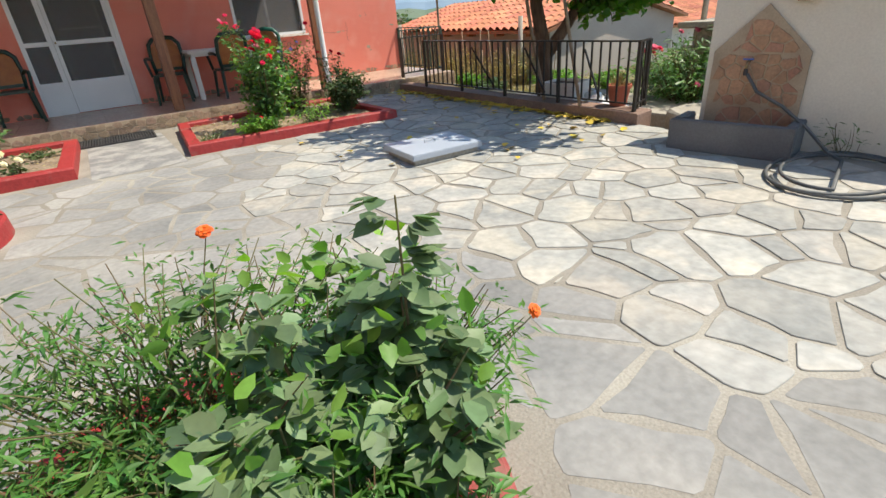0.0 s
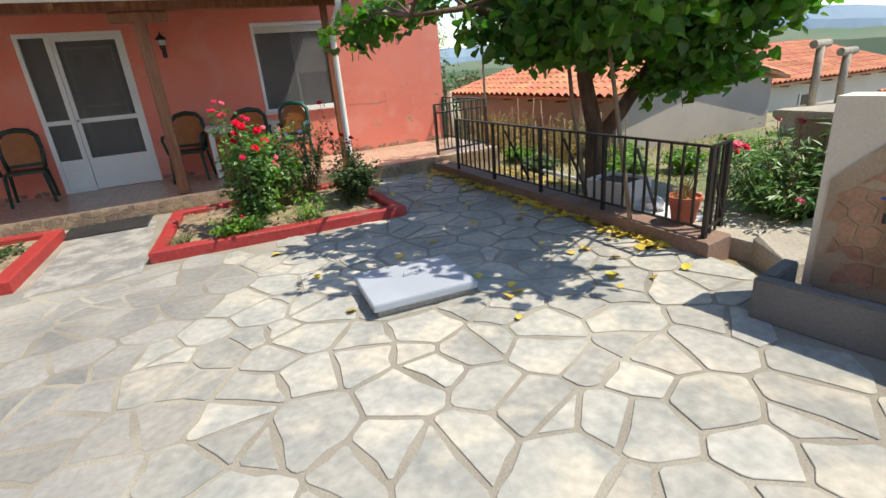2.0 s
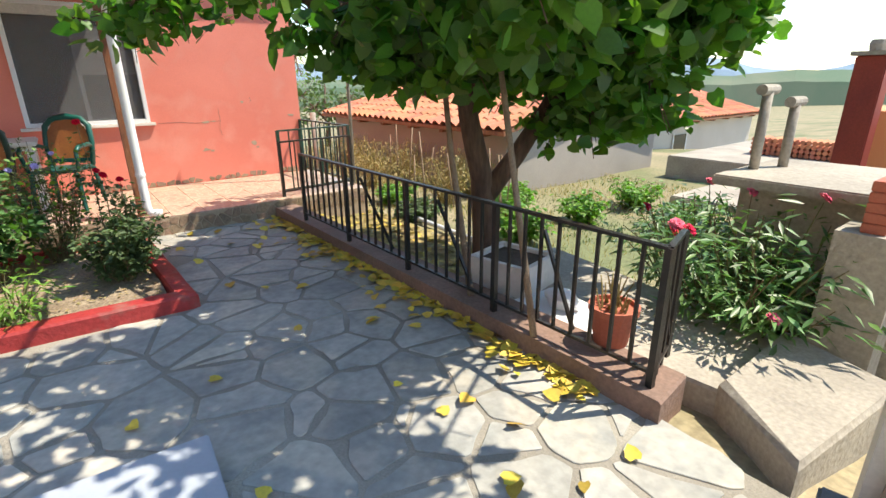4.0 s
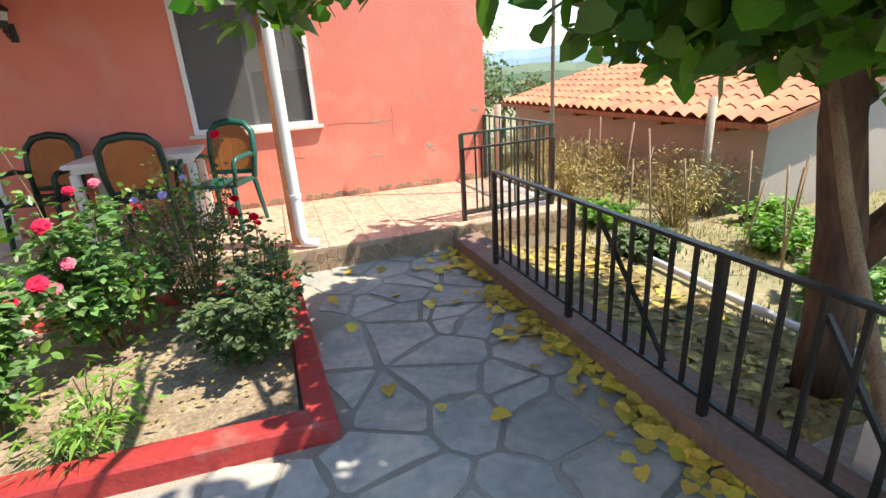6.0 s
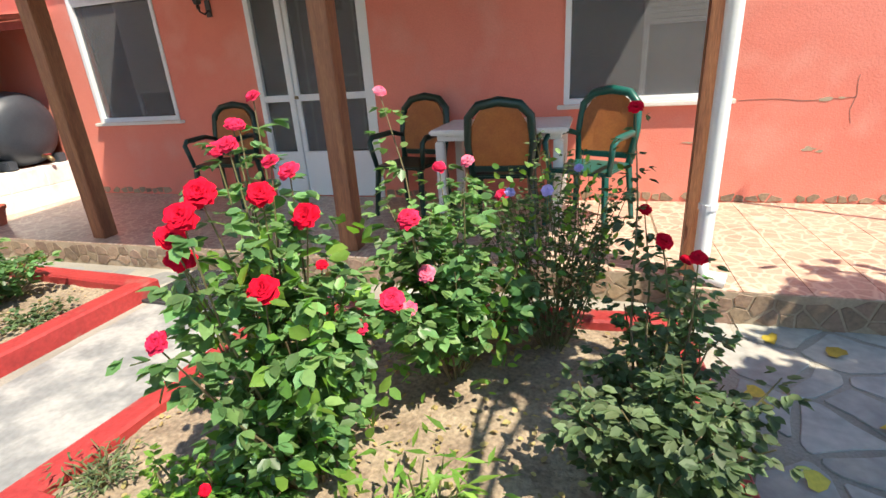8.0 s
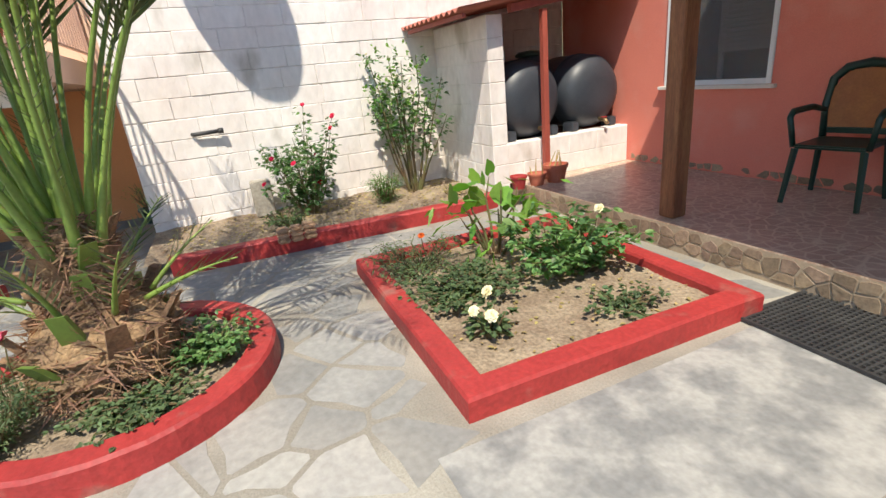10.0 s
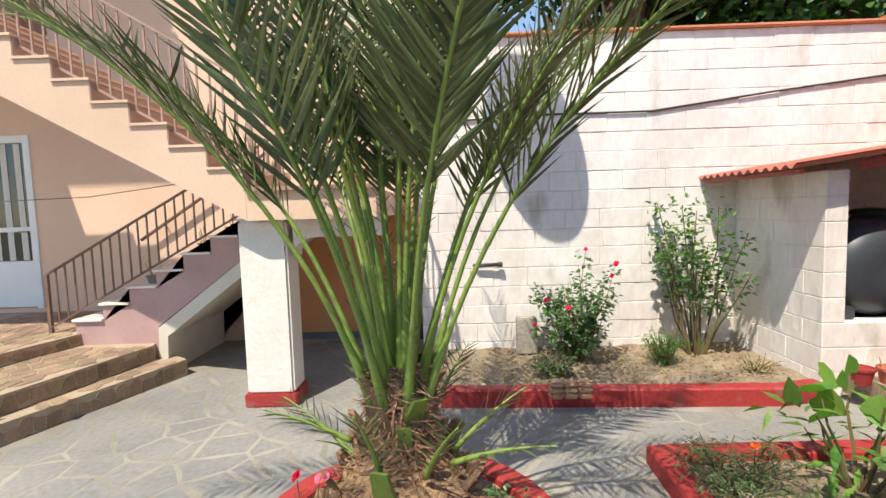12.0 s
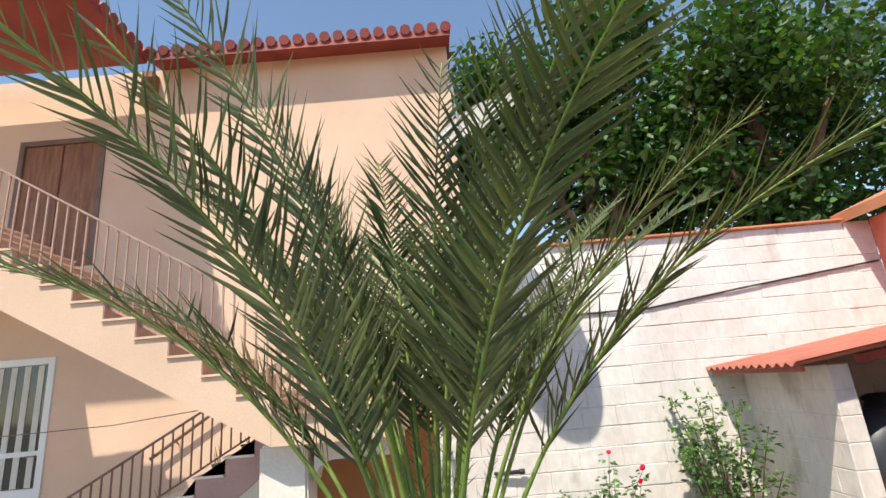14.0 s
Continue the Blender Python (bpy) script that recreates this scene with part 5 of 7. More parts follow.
def wall_lamp(x, z):
    t = thing("wall_lamp", (x, FY, z), "black iron carriage lantern on the salmon wall", "wall lamp", "carriage lanterns")
    part("back_plate", boxed((-0.03, -0.015, -0.10), (0.03, -0.001, 0.05), 0.004), M_BLACKM, t)
    part("arm", tube(bmesh.new(), [(0, -0.01, -0.04), (0, -0.07, -0.08), (0, -0.13, -0.06), (0, -0.14, 0.0)], 0.008, 8), M_BLACKM, t, smooth=True)
    cage = part("cage", lathe(bmesh.new(), [(0.03, 0.0), (0.035, 0.01), (0.055, 0.13), (0.075, 0.135), (0.07, 0.15), (0.03, 0.19), (0.012, 0.2), (0.012, 0.22), (0.004, 0.235)], 6, (0, -0.14, 0)), M_BLACKM, t)
    part("glass", lathe(bmesh.new(), [(0.034, 0.015), (0.057, 0.125)], 6, (0, -0.14, 0)), M_SHUTTER, cage, "frosted lantern glass")
    part("finial", lathe(bmesh.new(), [(0.015, -0.04), (0.02, -0.02), (0.01, 0)], 8, (0, -0.14, 0)), M_BLACKM, t)


wall_lamp(1.93, 2.02)
wall_lamp(-0.17, 2.05)


# ---- porch furniture ----
def chair(x, y, rz, frame_mat, label, z=0.20):
    t = thing("garden_chair", (x, y, z), label, "chair", "porch chairs", rz=rz)
    part("seat", boxed((-0.22, -0.22, 0.40), (0.22, 0.22, 0.43), 0.012), frame_mat, t)
    for sx in (-1, 1):
        for sy in (-1, 1):
            bm = bmesh.new()
            tube(bm, [(sx * 0.205, sy * 0.20, 0.40), (sx * 0.235, sy * 0.245, 0.0)], [0.026, 0.02], 6)
            part("leg", bm, frame_mat, t)
        part("armrest", tube(bmesh.new(), [(sx * 0.225, -0.19, 0.41), (sx * 0.255, -0.22, 0.62), (sx * 0.26, -0.17, 0.655), (sx * 0.25, 0.1, 0.66), (sx * 0.215, 0.235, 0.62)], [0.02, 0.022, 0.024, 0.024, 0.018], 6), frame_mat, t, smooth=True)
    outline = [(-0.20, 0.21, 0.42), (-0.225, 0.25, 0.66), (-0.21, 0.285, 0.84), (-0.14, 0.30, 0.915), (0, 0.305, 0.94), (0.14, 0.30, 0.915), (0.21, 0.285, 0.84), (0.225, 0.25, 0.66), (0.20, 0.21, 0.42)]
    fr = part("back_frame", tube(bmesh.new(), outline, [0.026, 0.026, 0.03, 0.032, 0.034, 0.032, 0.03, 0.026, 0.026], 8), frame_mat, t, smooth=True)
    bm = bmesh.new()
    rows = [(0.50, 0.225, 0.18), (0.62, 0.246, 0.20), (0.78, 0.272, 0.19), (0.87, 0.292, 0.14), (0.905, 0.298, 0.08)]
    prev = None
    for zz, yy, hw in rows:
        cur = [bm.verts.new((hw * s, yy + 0.012 * (1 - s * s), zz)) for s in (-1, -0.5, 0, 0.5, 1)] + [bm.verts.new((hw * s, yy - 0.012 + 0.012 * (1 - s * s), zz)) for s in (1, 0.5, 0, -0.5, -1)]
        if prev:
            for i in range(10):
                bm.faces.new((prev[i], prev[(i + 1) % 10], cur[(i + 1) % 10], cur[i]))
        else:
            bm.faces.new(cur[::-1])
        prev = cur
    bm.faces.new(prev)
    part("back_panel", bm, M_ORANGEPL, t, "orange woven-look back panel")
    part("crossbar", boxed((-0.2, 0.21, 0.455), (0.2, 0.235, 0.50), 0.006), frame_mat, t)
    return t


chair(-0.05, 10.12, 8, M_GREENPL, "dark green plastic armchair with orange back beside the door")
chair(1.93, 10.02, -12, M_GREENPL, "dark green plastic armchair with orange back between door and table")
chair(2.78, 9.72, 184, M_GREENPL, "dark green plastic armchair with its orange back to the garden")
chair(3.40, 9.82, -25, M_GREENPL_LIT, "dark green plastic armchair with orange back under the window, frame coloured sunlit teal")
tb = thing("garden_table", (2.72, 10.08, 0.2), "weathered white plastic table on the porch", "table")
part("tabletop", boxed((-0.52, -0.36, 0.68), (0.52, 0.36, 0.72), 0.012), M_WHITE, tb)
part("apron", boxed((-0.47, -0.31, 0.63), (0.47, 0.31, 0.678), 0.008), M_WHITE, tb)
for sx in (-1, 1):
    for sy in (-1, 1):
        part("leg", boxed((sx * 0.45 - 0.035, sy * 0.29 - 0.035, 0), (sx * 0.45 + 0.035, sy * 0.29 + 0.035, 0.629), 0.008), M_WHITE, tb)

# ---- rubber ring mat ----
mt = thing("door_mat", (0.935, 8.63, 0.0), "black perforated rubber mat before the porch step", "mat", rz=-2)
bm = bmesh.new()
W2, D2 = 0.42, 0.27
for i in range(29):
    x = -W2 + i * (2 * W2 / 28)
    box(bm, (x - 0.006, -D2, 0.008), (x + 0.006, D2, 0.022))
for j in range(17):
    y = -D2 + j * (2 * D2 / 16)
    off = 0.0
    box(bm, (-W2, y - 0.005, 0.009), (W2, y + 0.005, 0.019))
part("grid", bm, M_RUBBER, mt, kind="stuff")
bm = bmesh.new()
for lo_, hi_ in (((-W2 - 0.015, -D2 - 0.015, 0.007), (W2 + 0.015, -D2, 0.024)), ((-W2 - 0.015, D2, 0.007), (W2 + 0.015, D2 + 0.015, 0.024)), ((-W2 - 0.015, -D2, 0.007), (-W2, D2, 0.024)), ((W2, -D2, 0.007), (W2 + 0.015, D2, 0.024))):
    box(bm, lo_, hi_)
part("border", bm, M_RUBBER, mt)

# ---- hose ----
hs = thing("garden_hose", (4.6, 2.3, 0.0), "grey rubber garden hose coiled on the paving below the tap", "hose")
pts = []
for i in range(64):
    a = i * 0.22
    k = 1 + 0.12 * math.sin(a * 0.37)
    pts.append((0.20 + 0.50 * k * math.cos(a + 2.2), -0.16 + 0.36 * k * math.sin(a + 2.2), 0.018 + 0.012 * (i / 22) + 0.006 * math.sin(a * 1.7)))
rise = [(0.50, 0.02, 0.07), (0.56, 0.22, 0.22), (0.56, 0.42, 0.36), (0.56, 0.62, 0.45), (0.565, 0.72, 0.58)]

M_RUBBERGREY = material("grey_hose_rubber", (0.12, 0.125, 0.125), (0.08, 0.085, 0.085), scale=8, rough=0.6)
part("hose", tube(bmesh.new(), pts + [(0.40, -0.1, 0.06)] + rise, 0.0125, 8), M_RUBBERGREY, hs, smooth=True)


# ---- pots ----
def pot(x, y, z, r, h, mat, label, name="flower_pot", stems=0, seed=1):
    t = thing(name, (x, y, z), label, "flower pot")
    part("body", lathe(bmesh.new(), [(r * 0.68, 0), (r * 0.92, h * 0.82), (r * 0.93, h * 0.83), (r * 1.02, h * 0.84), (r * 1.03, h), (r * 0.92, h), (r * 0.9, h * 0.9), (0.01, h * 0.88)], 20), mat, t, smooth=False)
    if stems:
        rg = random.Random(seed)
        bm = bmesh.new()
        for _ in range(stems):
            a, q = rg.uniform(0, 6.28), rg.uniform(0, r * 0.7)
            p = Vector((q * math.cos(a), q * math.sin(a), h * 0.85))
            d = Vector((rg.uniform(-1, 1), rg.uniform(-1, 1), rg.uniform(1.5, 3))).normalized() * rg.uniform(0.08, 0.2)
            tube(bm, [p, p + d * 0.5 + Vector((rg.uniform(-.01, .01), 0, 0)), p + d], [0.007, 0.006, 0.003], 5)
        part("dry_growth", bm, M_LEAF_DRY, t, kind="stuff")
    return t


pot(-2.17, 8.78, 0.187, 0.085, 0.13, M_RED, "small dark red plastic pot beside the shed pier")
pot(-2.14, 8.98, 0.187, 0.095, 0.13, M_TERRA, "small terracotta pot with stalks beside the shed post", stems=4)
pot(-2.12, 9.20, 0.187, 0.125, 0.19, M_TERRA, "wide terracotta pot with a plastic jar at the shed post", stems=5, seed=3)
pot(5.60, 4.53, 0.122, 0.13, 0.22, M_TERRA, "orange-red plastic pot with dry succulent stems behind the fence", stems=26, seed=5)
gp = pot(-4.45, 3.15, 0.0, 0.08, 0.14, M_WHITEPAINT, "small white pot with a yellow plant in the alcove")
pot(-4.15, 5.30, 0.12, 0.13, 0.16, M_GREENM, "green pot with a feathery plant before the white wall")
pot(-2.36, 4.95, 1.836, 0.09, 0.12, M_TERRA, "terracotta pot on the landing edge")
for i, (y, z) in enumerate(((2.48, 0.93), (3.06, 1.26), (3.36, 1.425))):
    pot(-3.62, y, z + 0.002, 0.07, 0.08, M_CONC, "small stone-coloured pot on a step of the lower flight", stems=3, seed=9 + i)

# ---- things behind the fence ----
bx = thing("planter_box", (5.88, 5.55, 0.0), "grey-white concrete box with dark soil behind the fence", "planter", rz=12)
for lo_, hi_ in (((-0.22, -0.24, 0), (-0.18, 0.24, 0.28)), ((0.18, -0.24, 0), (0.22, 0.24, 0.28)), ((-0.18, -0.24, 0), (0.18, -0.2, 0.28)), ((-0.18, 0.2, 0), (0.18, 0.24, 0.28))):
    part("side", boxed(lo_, hi_, 0.004), M_WHITE, bx)

M_DARKSOIL = material("dark_soil", (0.10, 0.07, 0.05), (0.06, 0.045, 0.03), scale=12, rough=0.95, bump=1.0, bump_scale=40)
part("soil", boxed((-0.178, -0.198, 0.0), (0.178, 0.198, 0.25)), M_DARKSOIL, bx)
ws = thing("white_slab", (5.74, 4.93, 0.062), "white plastic sheet lying on the apron behind the fence", "sheet", rz=-4)
part("sheet", boxed((-0.14, -0.36, 0.0), (0.24, 0.36, 0.02), 0.004), M_WHITEPAINT, ws)
wb = thing("white_bag", (5.80, 5.02, 0.083), "crumpled white bag lying on the white sheet", "bag")
bm = bmesh.new()
bmesh.ops.create_icosphere(bm, subdivisions=3, radius=0.1)
for v in bm.verts:
    v.co = Vector((v.co.x * 0.8, v.co.y * 1.3, max(-0.05, v.co.z * 0.75))) * (1 + 0.25 * noise.noise(v.co * 14))
    v.co.z += 0.05
part("body", bm, M_WHITEPAINT, wb)


def stick(name, pts, r, label, mat=None, group=""):
    o = Vector(pts[0])
    t = thing(name, pts[0], label, "stick", group)
    part("shaft", tube(bmesh.new(), [Vector(p) - o for p in pts], r, 7), mat or M_GREYWOOD, t, smooth=True)
    return t


stick("tree_stake", [(5.40, 5.46, 0.12), (5.62, 5.95, 1.0), (5.86, 6.40, 1.9)], [0.024, 0.022, 0.018], "brown wooden stake leaning on the tree", group="tree stakes")
stick("tree_stake", [(5.31, 4.82, 0.12), (5.52, 5.24, 1.0), (5.76, 5.74, 2.1)], [0.020, 0.02, 0.016], "brown wooden stake leaning on a low branch", group="tree stakes")
ip = stick("iron_pole", [(6.62, 9.42, -0.3), (6.62, 9.42, 1.9), (6.60, 9.40, 4.2)], 0.022, "tall grey metal pole behind the porch railing", M_CONC)
rngs = random.Random(11)
for i in range(16):
    x, y = rngs.uniform(7.4, 9.3), rngs.uniform(7.5, 13.5)
    h = rngs.uniform(0.7, 1.15)
    stick("garden_cane", [(x, y, land(x, y) - 0.02), (x + rngs.uniform(-.08, .08), y + rngs.uniform(-.15, .15), land(x, y) + h)], 0.010, "thin grey-brown cane stuck in the garden soil", group="garden canes")
for x, y in ((6.94, 11.42), (8.9, 9.6)):
    stick("concrete_post", [(x, y, land(x, y) - 0.05), (x, y, 0.98)], 0.05, "pale concrete fence post in the garden", M_CONC, group="concrete posts")
hb = thing("edging_pipe", (6.75, 6.2, -0.16), "white plastic pipe edging on the garden soil", "pipe")
part("pipe", tube(bmesh.new(), [(0.05, -1.0, 0), (0.02, 0.6, 0), (0.05, 2.4, 0)], 0.03, 8), M_WHITEPAINT, hb, smooth=True)

# ---- terraces, flues and chimney beyond the garden ----
slab("terrace_lower", (11.2, 1.5, -1.0), (13.2, 7.2, -0.34), M_CONC, "pale concrete yard terrace beyond the garden", cat="terrace", bevel=0.02)
slab("terrace_back", (13.205, 0.5, -1.0), (17.5, 8.4, 0.0), M_CONC, "upper pale concrete yard beyond the garden", cat="terrace", bevel=0.02)
tp = thing("roof_tile_stack", (14.6, 6.2, 0.0), "stack of old terracotta roof tiles on the concrete yard", "tile stack")
rg = random.Random(4)
for j in range(4):
    for i in range(26):
        bm = bmesh.new()
        part("tile", tube(bm, [(0, i * 0.095 - 1.2, 0.05 + j * 0.085), (0.4, i * 0.095 - 1.2 + rg.uniform(-.03, .03), 0.05 + j * 0.085 + rg.uniform(-.01, .02))], 0.045, 6), M_TILEROOF, tp)
ov = thing("outdoor_oven", (7.3, 4.05, -0.4), "low outdoor oven under a grey concrete slab with two flues", "oven")
part("body", boxed((-0.35, -0.55, 0), (0.45, 0.5, 1.21), 0.02), M_CONC, ov)
part("top_slab", boxed((-0.5, -0.75, 1.213), (0.6, 0.62, 1.28), 0.01), M_CONC, ov)
for x, y, h in ((-0.1, 0.53, 0.5), (0.15, 0.44, 0.42)):
    fl = part("flue", tube(bmesh.new(), [(x, y, 1.281), (x, y, 1.281 + h)], 0.032, 10), M_CONC, ov, "pale flue pipe", smooth=True)
    part("cowl", tube(bmesh.new(), [(x - 0.11, y, 1.30 + h), (x + 0.11, y, 1.30 + h)], 0.035, 10), M_CONC, fl)
tiles2 = thing("brick_pile", (6.62, 3.75, -0.4), "few red bricks stacked on the low wall", "bricks")
for i in range(5):
    part("brick", boxed((-0.1, -0.05 + 0.002 * i, 1.14 + i * 0.052), (0.1, 0.05, 1.19 + i * 0.052), 0.004), M_TERRA, tiles2)
part("pier", boxed((-0.14, -0.14, 0), (0.14, 0.14, 1.138)), M_CONC, tiles2)
ch = thing("chimney_house", (9.6, 2.8, -1.0), "orange rendered house with a dark red chimney", "house")
part("wall", boxed((0.4, -2.5, 0), (4.5, 2.0, 2.15)), M_ORANGE, ch)
cm = part("chimney", boxed((-0.12, 1.70, 0), (0.12, 1.94, 2.66), 0.01), M_DARKRED, ch)
part("cap", boxed((-0.15, 1.67, 2.663), (0.16, 1.98, 2.70)), M_CONC, cm)
part("pot", lathe(bmesh.new(), [(0.06, 2.702), (0.07, 2.76), (0.06, 2.80)], 10, (0.0, 1.82, 0)), M_CONC, cm)

# ---- satellite dish behind the palm ----
dsh = thing("satellite_dish", (-2.52, 6.05, 0.10), "round grey satellite dish on an iron arm from the white wall", "satellite dish")
part("bracket", tube(bmesh.new(), [(WX + 2.50, 0, 3.15), (-0.4, 0, 3.45), (-0.05, 0, 3.9), (0.02, -0.02, 4.24)], 0.02, 10), M_CONC, dsh, smooth=True)
bm = bmesh.new()
prev = None
for q in (0.0, 0.12, 0.24, 0.34, 0.42, 0.47):
    cur = [bm.verts.new((q * math.cos(math.tau * j / 32), q * math.sin(math.tau * j / 32), 0.35 * q * q)) for j in range(32)] if q else [bm.verts.new((0, 0, 0))]
    if prev:
        for j in range(32):
            if len(prev) == 1:
                bm.faces.new((prev[0], cur[j], cur[(j + 1) % 32]))
            else:
                bm.faces.new((prev[j], cur[j], cur[(j + 1) % 32], prev[(j + 1) % 32]))
    prev = cur
bmesh.ops.solidify(bm, geom=list(bm.faces), thickness=0.008)
dr = part("reflector", bm, M_SHUTTER, dsh, "light grey round dish", smooth=True)
dr.matrix_basis = Matrix.Translation((0.02, -0.02, 4.26)) @ Vector((0.62, -0.42, 0.66)).to_track_quat("Z", "Y").to_matrix().to_4x4()
part("arm", tube(bmesh.new(), [(0, -0.5, 0.05), (0, -0.1, 0.5)], 0.01, 6), M_CONC, dr)

# ---- chipped plaster, block and pipe stub ----
def plaster_marks():
    rg5 = random.Random(12)
    north = bpy.data.objects["wall_north"]
    face = Matrix(((1, 0, 0, 0), (0, 0, -1, FY), (0, 1, 0, 0), (0, 0, 0, 1)))
    for x, z, w, h in ((5.02, 0.98, 0.055, 0.018), (5.12, 0.985, 0.03, 0.010), (4.98, 0.62, 0.05, 0.022), (5.05, 0.60, 0.03, 0.014), (5.62, 0.66, 0.05, 0.03), (5.66, 0.60, 0.025, 0.015), (5.52, 1.22, 0.022, 0.022), (4.15, 0.68, 0.06, 0.008), (6.18, 1.02, 0.05, 0.02)):
        pts = []
        for k in range(11):
            a = math.tau * k / 11
            q = rg5.uniform(0.55, 1.15)
            pts.append((x + w * q * math.cos(a), z + h * q * math.sin(a)))
        part("plaster_chip", prism(bmesh.new(), pts, 0.0006, 0.003, face), M_GROUT, north, "bare chip in the salmon plaster")
    for line in (((5.2, 0.80), (5.19, 0.9), (5.205, 1.0), (5.195, 1.1), (5.2, 1.14)), ((4.45, 0.995), (4.7, 0.99), (4.9, 0.975), (5.2, 0.99)), ((5.62, 1.28), (5.64, 1.24), (5.63, 1.21))):
        pts = [(x + rg5.uniform(-.006, .006), FY - 0.0008, z + rg5.uniform(-.006, .006)) for x, z in line]
        part("plaster_crack", tube(bmesh.new(), pts, 0.0022, 4), M_BROWNK, north, "hairline crack in the plaster")


plaster_marks()
blk = thing("concrete_block", (-3.42, 6.42, 0.125), "pale pinkish concrete block stood on end before the white wall", "block")
part("body", boxed((-0.07, -0.10, 0.0), (0.07, 0.10, 0.37), 0.01), M_CONC, blk)
stub = thing("pipe_stub", (WX, 6.05, 1.02), "short dark capped pipe sticking out along the white wall", "pipe")
part("pipe", tube(bmesh.new(), [(0.012, -0.14, 0.0), (0.05, -0.12, 0.0), (0.06, 0.10, 0.008)], 0.02, 10), M_RUBBER, stub, smooth=True)
part("cap", tube(bmesh.new(), [(0.06, 0.10, 0.008), (0.06, 0.15, 0.008)], 0.028, 10), M_RUBBER, stub, smooth=True)

# ---- cables ----
M_CABLE = material("dark_cable", (0.05, 0.045, 0.04), rough=0.6)
cb = thing("wall_cable", (WX, 5.36, 2.50), "dark cable clipped along the white boundary wall", "cable")
part("cable", tube(bmesh.new(), [(0.016, 0.0, 0.0), (0.017, 1.2, 0.05), (0.016, 2.4, 0.05), (0.018, 3.6, 0.2), (0.016, 5.05, 0.36)], 0.011, 6), M_CABLE, cb, smooth=True)
wl = thing("washing_line", (-3.0, 1.0, 1.95), "thin sagging line below the upper flight", "line")
part("line", tube(bmesh.new(), [(0, -2.0, -0.05), (0, 0, -0.14), (0.1, 1.4, -0.12), (0.55, 3.0, 0.0)], 0.004, 5), M_CABLE, wl)
cc = slab("coping_boundary", (WX - 0.26, 5.36, 3.342), (WX + 0.05, FY - 0.31, 3.375), M_TILEROOF_J, "row of broken clay tiles along the wall top", cat="coping", bevel=0.01)
bk = thing("broken_brick_lump", (-2.16, 6.55, 0.0), "lump of old bricks and mortar on the red kerb", "bricks")
for j in range(3):
    for i in range(3):
        part("brick", boxed((-0.02, i * 0.11 - 0.16, 0.155 + j * 0.045), (0.08, i * 0.11 - 0.06, 0.195 + j * 0.045), 0.012), M_FOUNT, bk)
wire = thing("overhead_wire", (-9.0, 4.0, 8.0), "thin pale overhead wire behind the houses", "wire")
part("wire", tube(bmesh.new(), [(0, -4, 0.3), (0, 3, 0.0), (0, 12, 0.2)], 0.012, 5), M_SHUTTER, wire)


# ---- plants ----
def unit(rng, n, up=0.0):
    v = rng.normal(size=(n, 3))
    v[:, 2] += up
    return v / (np.linalg.norm(v, axis=1, keepdims=True) + 1e-9)


def ragged_blob(rng, n, centre, radii, lumps=14, fill=0.55):
    """Points in clumps through an ellipsoid, denser to the outside."""
    c = unit(rng, lumps) * np.array(radii) * rng.uniform(0.45, 0.88, (lumps, 1)) + np.array(centre)
    which = rng.integers(0, lumps, n)
    r = min(radii) * fill
    return c[which] + unit(rng, n) * r * rng.uniform(0.25, 1.0, (n, 1)) * np.array([1, 1, 0.75])


def rose(parent, at, r, mat, way=(0, 0, 1), seed=0, sub=False):
    """A rose bloom of curled petals in rings."""
    rg = random.Random(seed)
    r *= 0.82
    bm = bmesh.new()
    q = Vector(way).to_track_quat("Z", "Y").to_matrix().to_4x4()
    m = Matrix.Translation(at) @ q
    for ring, (n, tilt, size, lift) in enumerate(((8, 80, 1.0, -0.05), (8, 62, 0.95, 0.05), (8, 46, 0.85, 0.1), (7, 30, 0.7, 0.14), (6, 14, 0.52, 0.16), (4, 2, 0.36, 0.2))):
        for i in range(n):
            a = math.tau * (i + 0.5 * ring) / n + rg.uniform(-0.25, 0.25)
            t = radians(tilt + rg.uniform(-8, 8))
            w, h = r * size * 0.62, r * size
            rows = []
            for k, (hh, ww, curl) in enumerate(((0.0, 0.25, 0.0), (0.5, 0.95, 0.02), (0.85, 0.9, -0.02), (1.02, 0.45, -0.16))):
                row = []
                for s in (-1, 0, 1):
                    lx = s * w * ww
                    d = h * hh
                    z = d * math.cos(t) + curl * r
                    y = d * math.sin(t) - (0.18 * w if s == 0 else 0) * -1 + (abs(curl) * r)
                    p = Vector((lx, y, z + lift * r))
                    if k > 1:
                        p += Vector((rg.uniform(-1, 1), rg.uniform(-1, 1), rg.uniform(-1, 1))) * 0.11 * r
                    p.rotate(Euler((0, 0, a)))
                    row.append(bm.verts.new(m @ p))
                rows.append(row)
            for u, v in zip(rows, rows[1:]):
                for s in range(2):
                    bm.faces.new((u[s], u[s + 1], v[s + 1], v[s]))
    return part("bloom", bm, mat, parent, smooth=True)


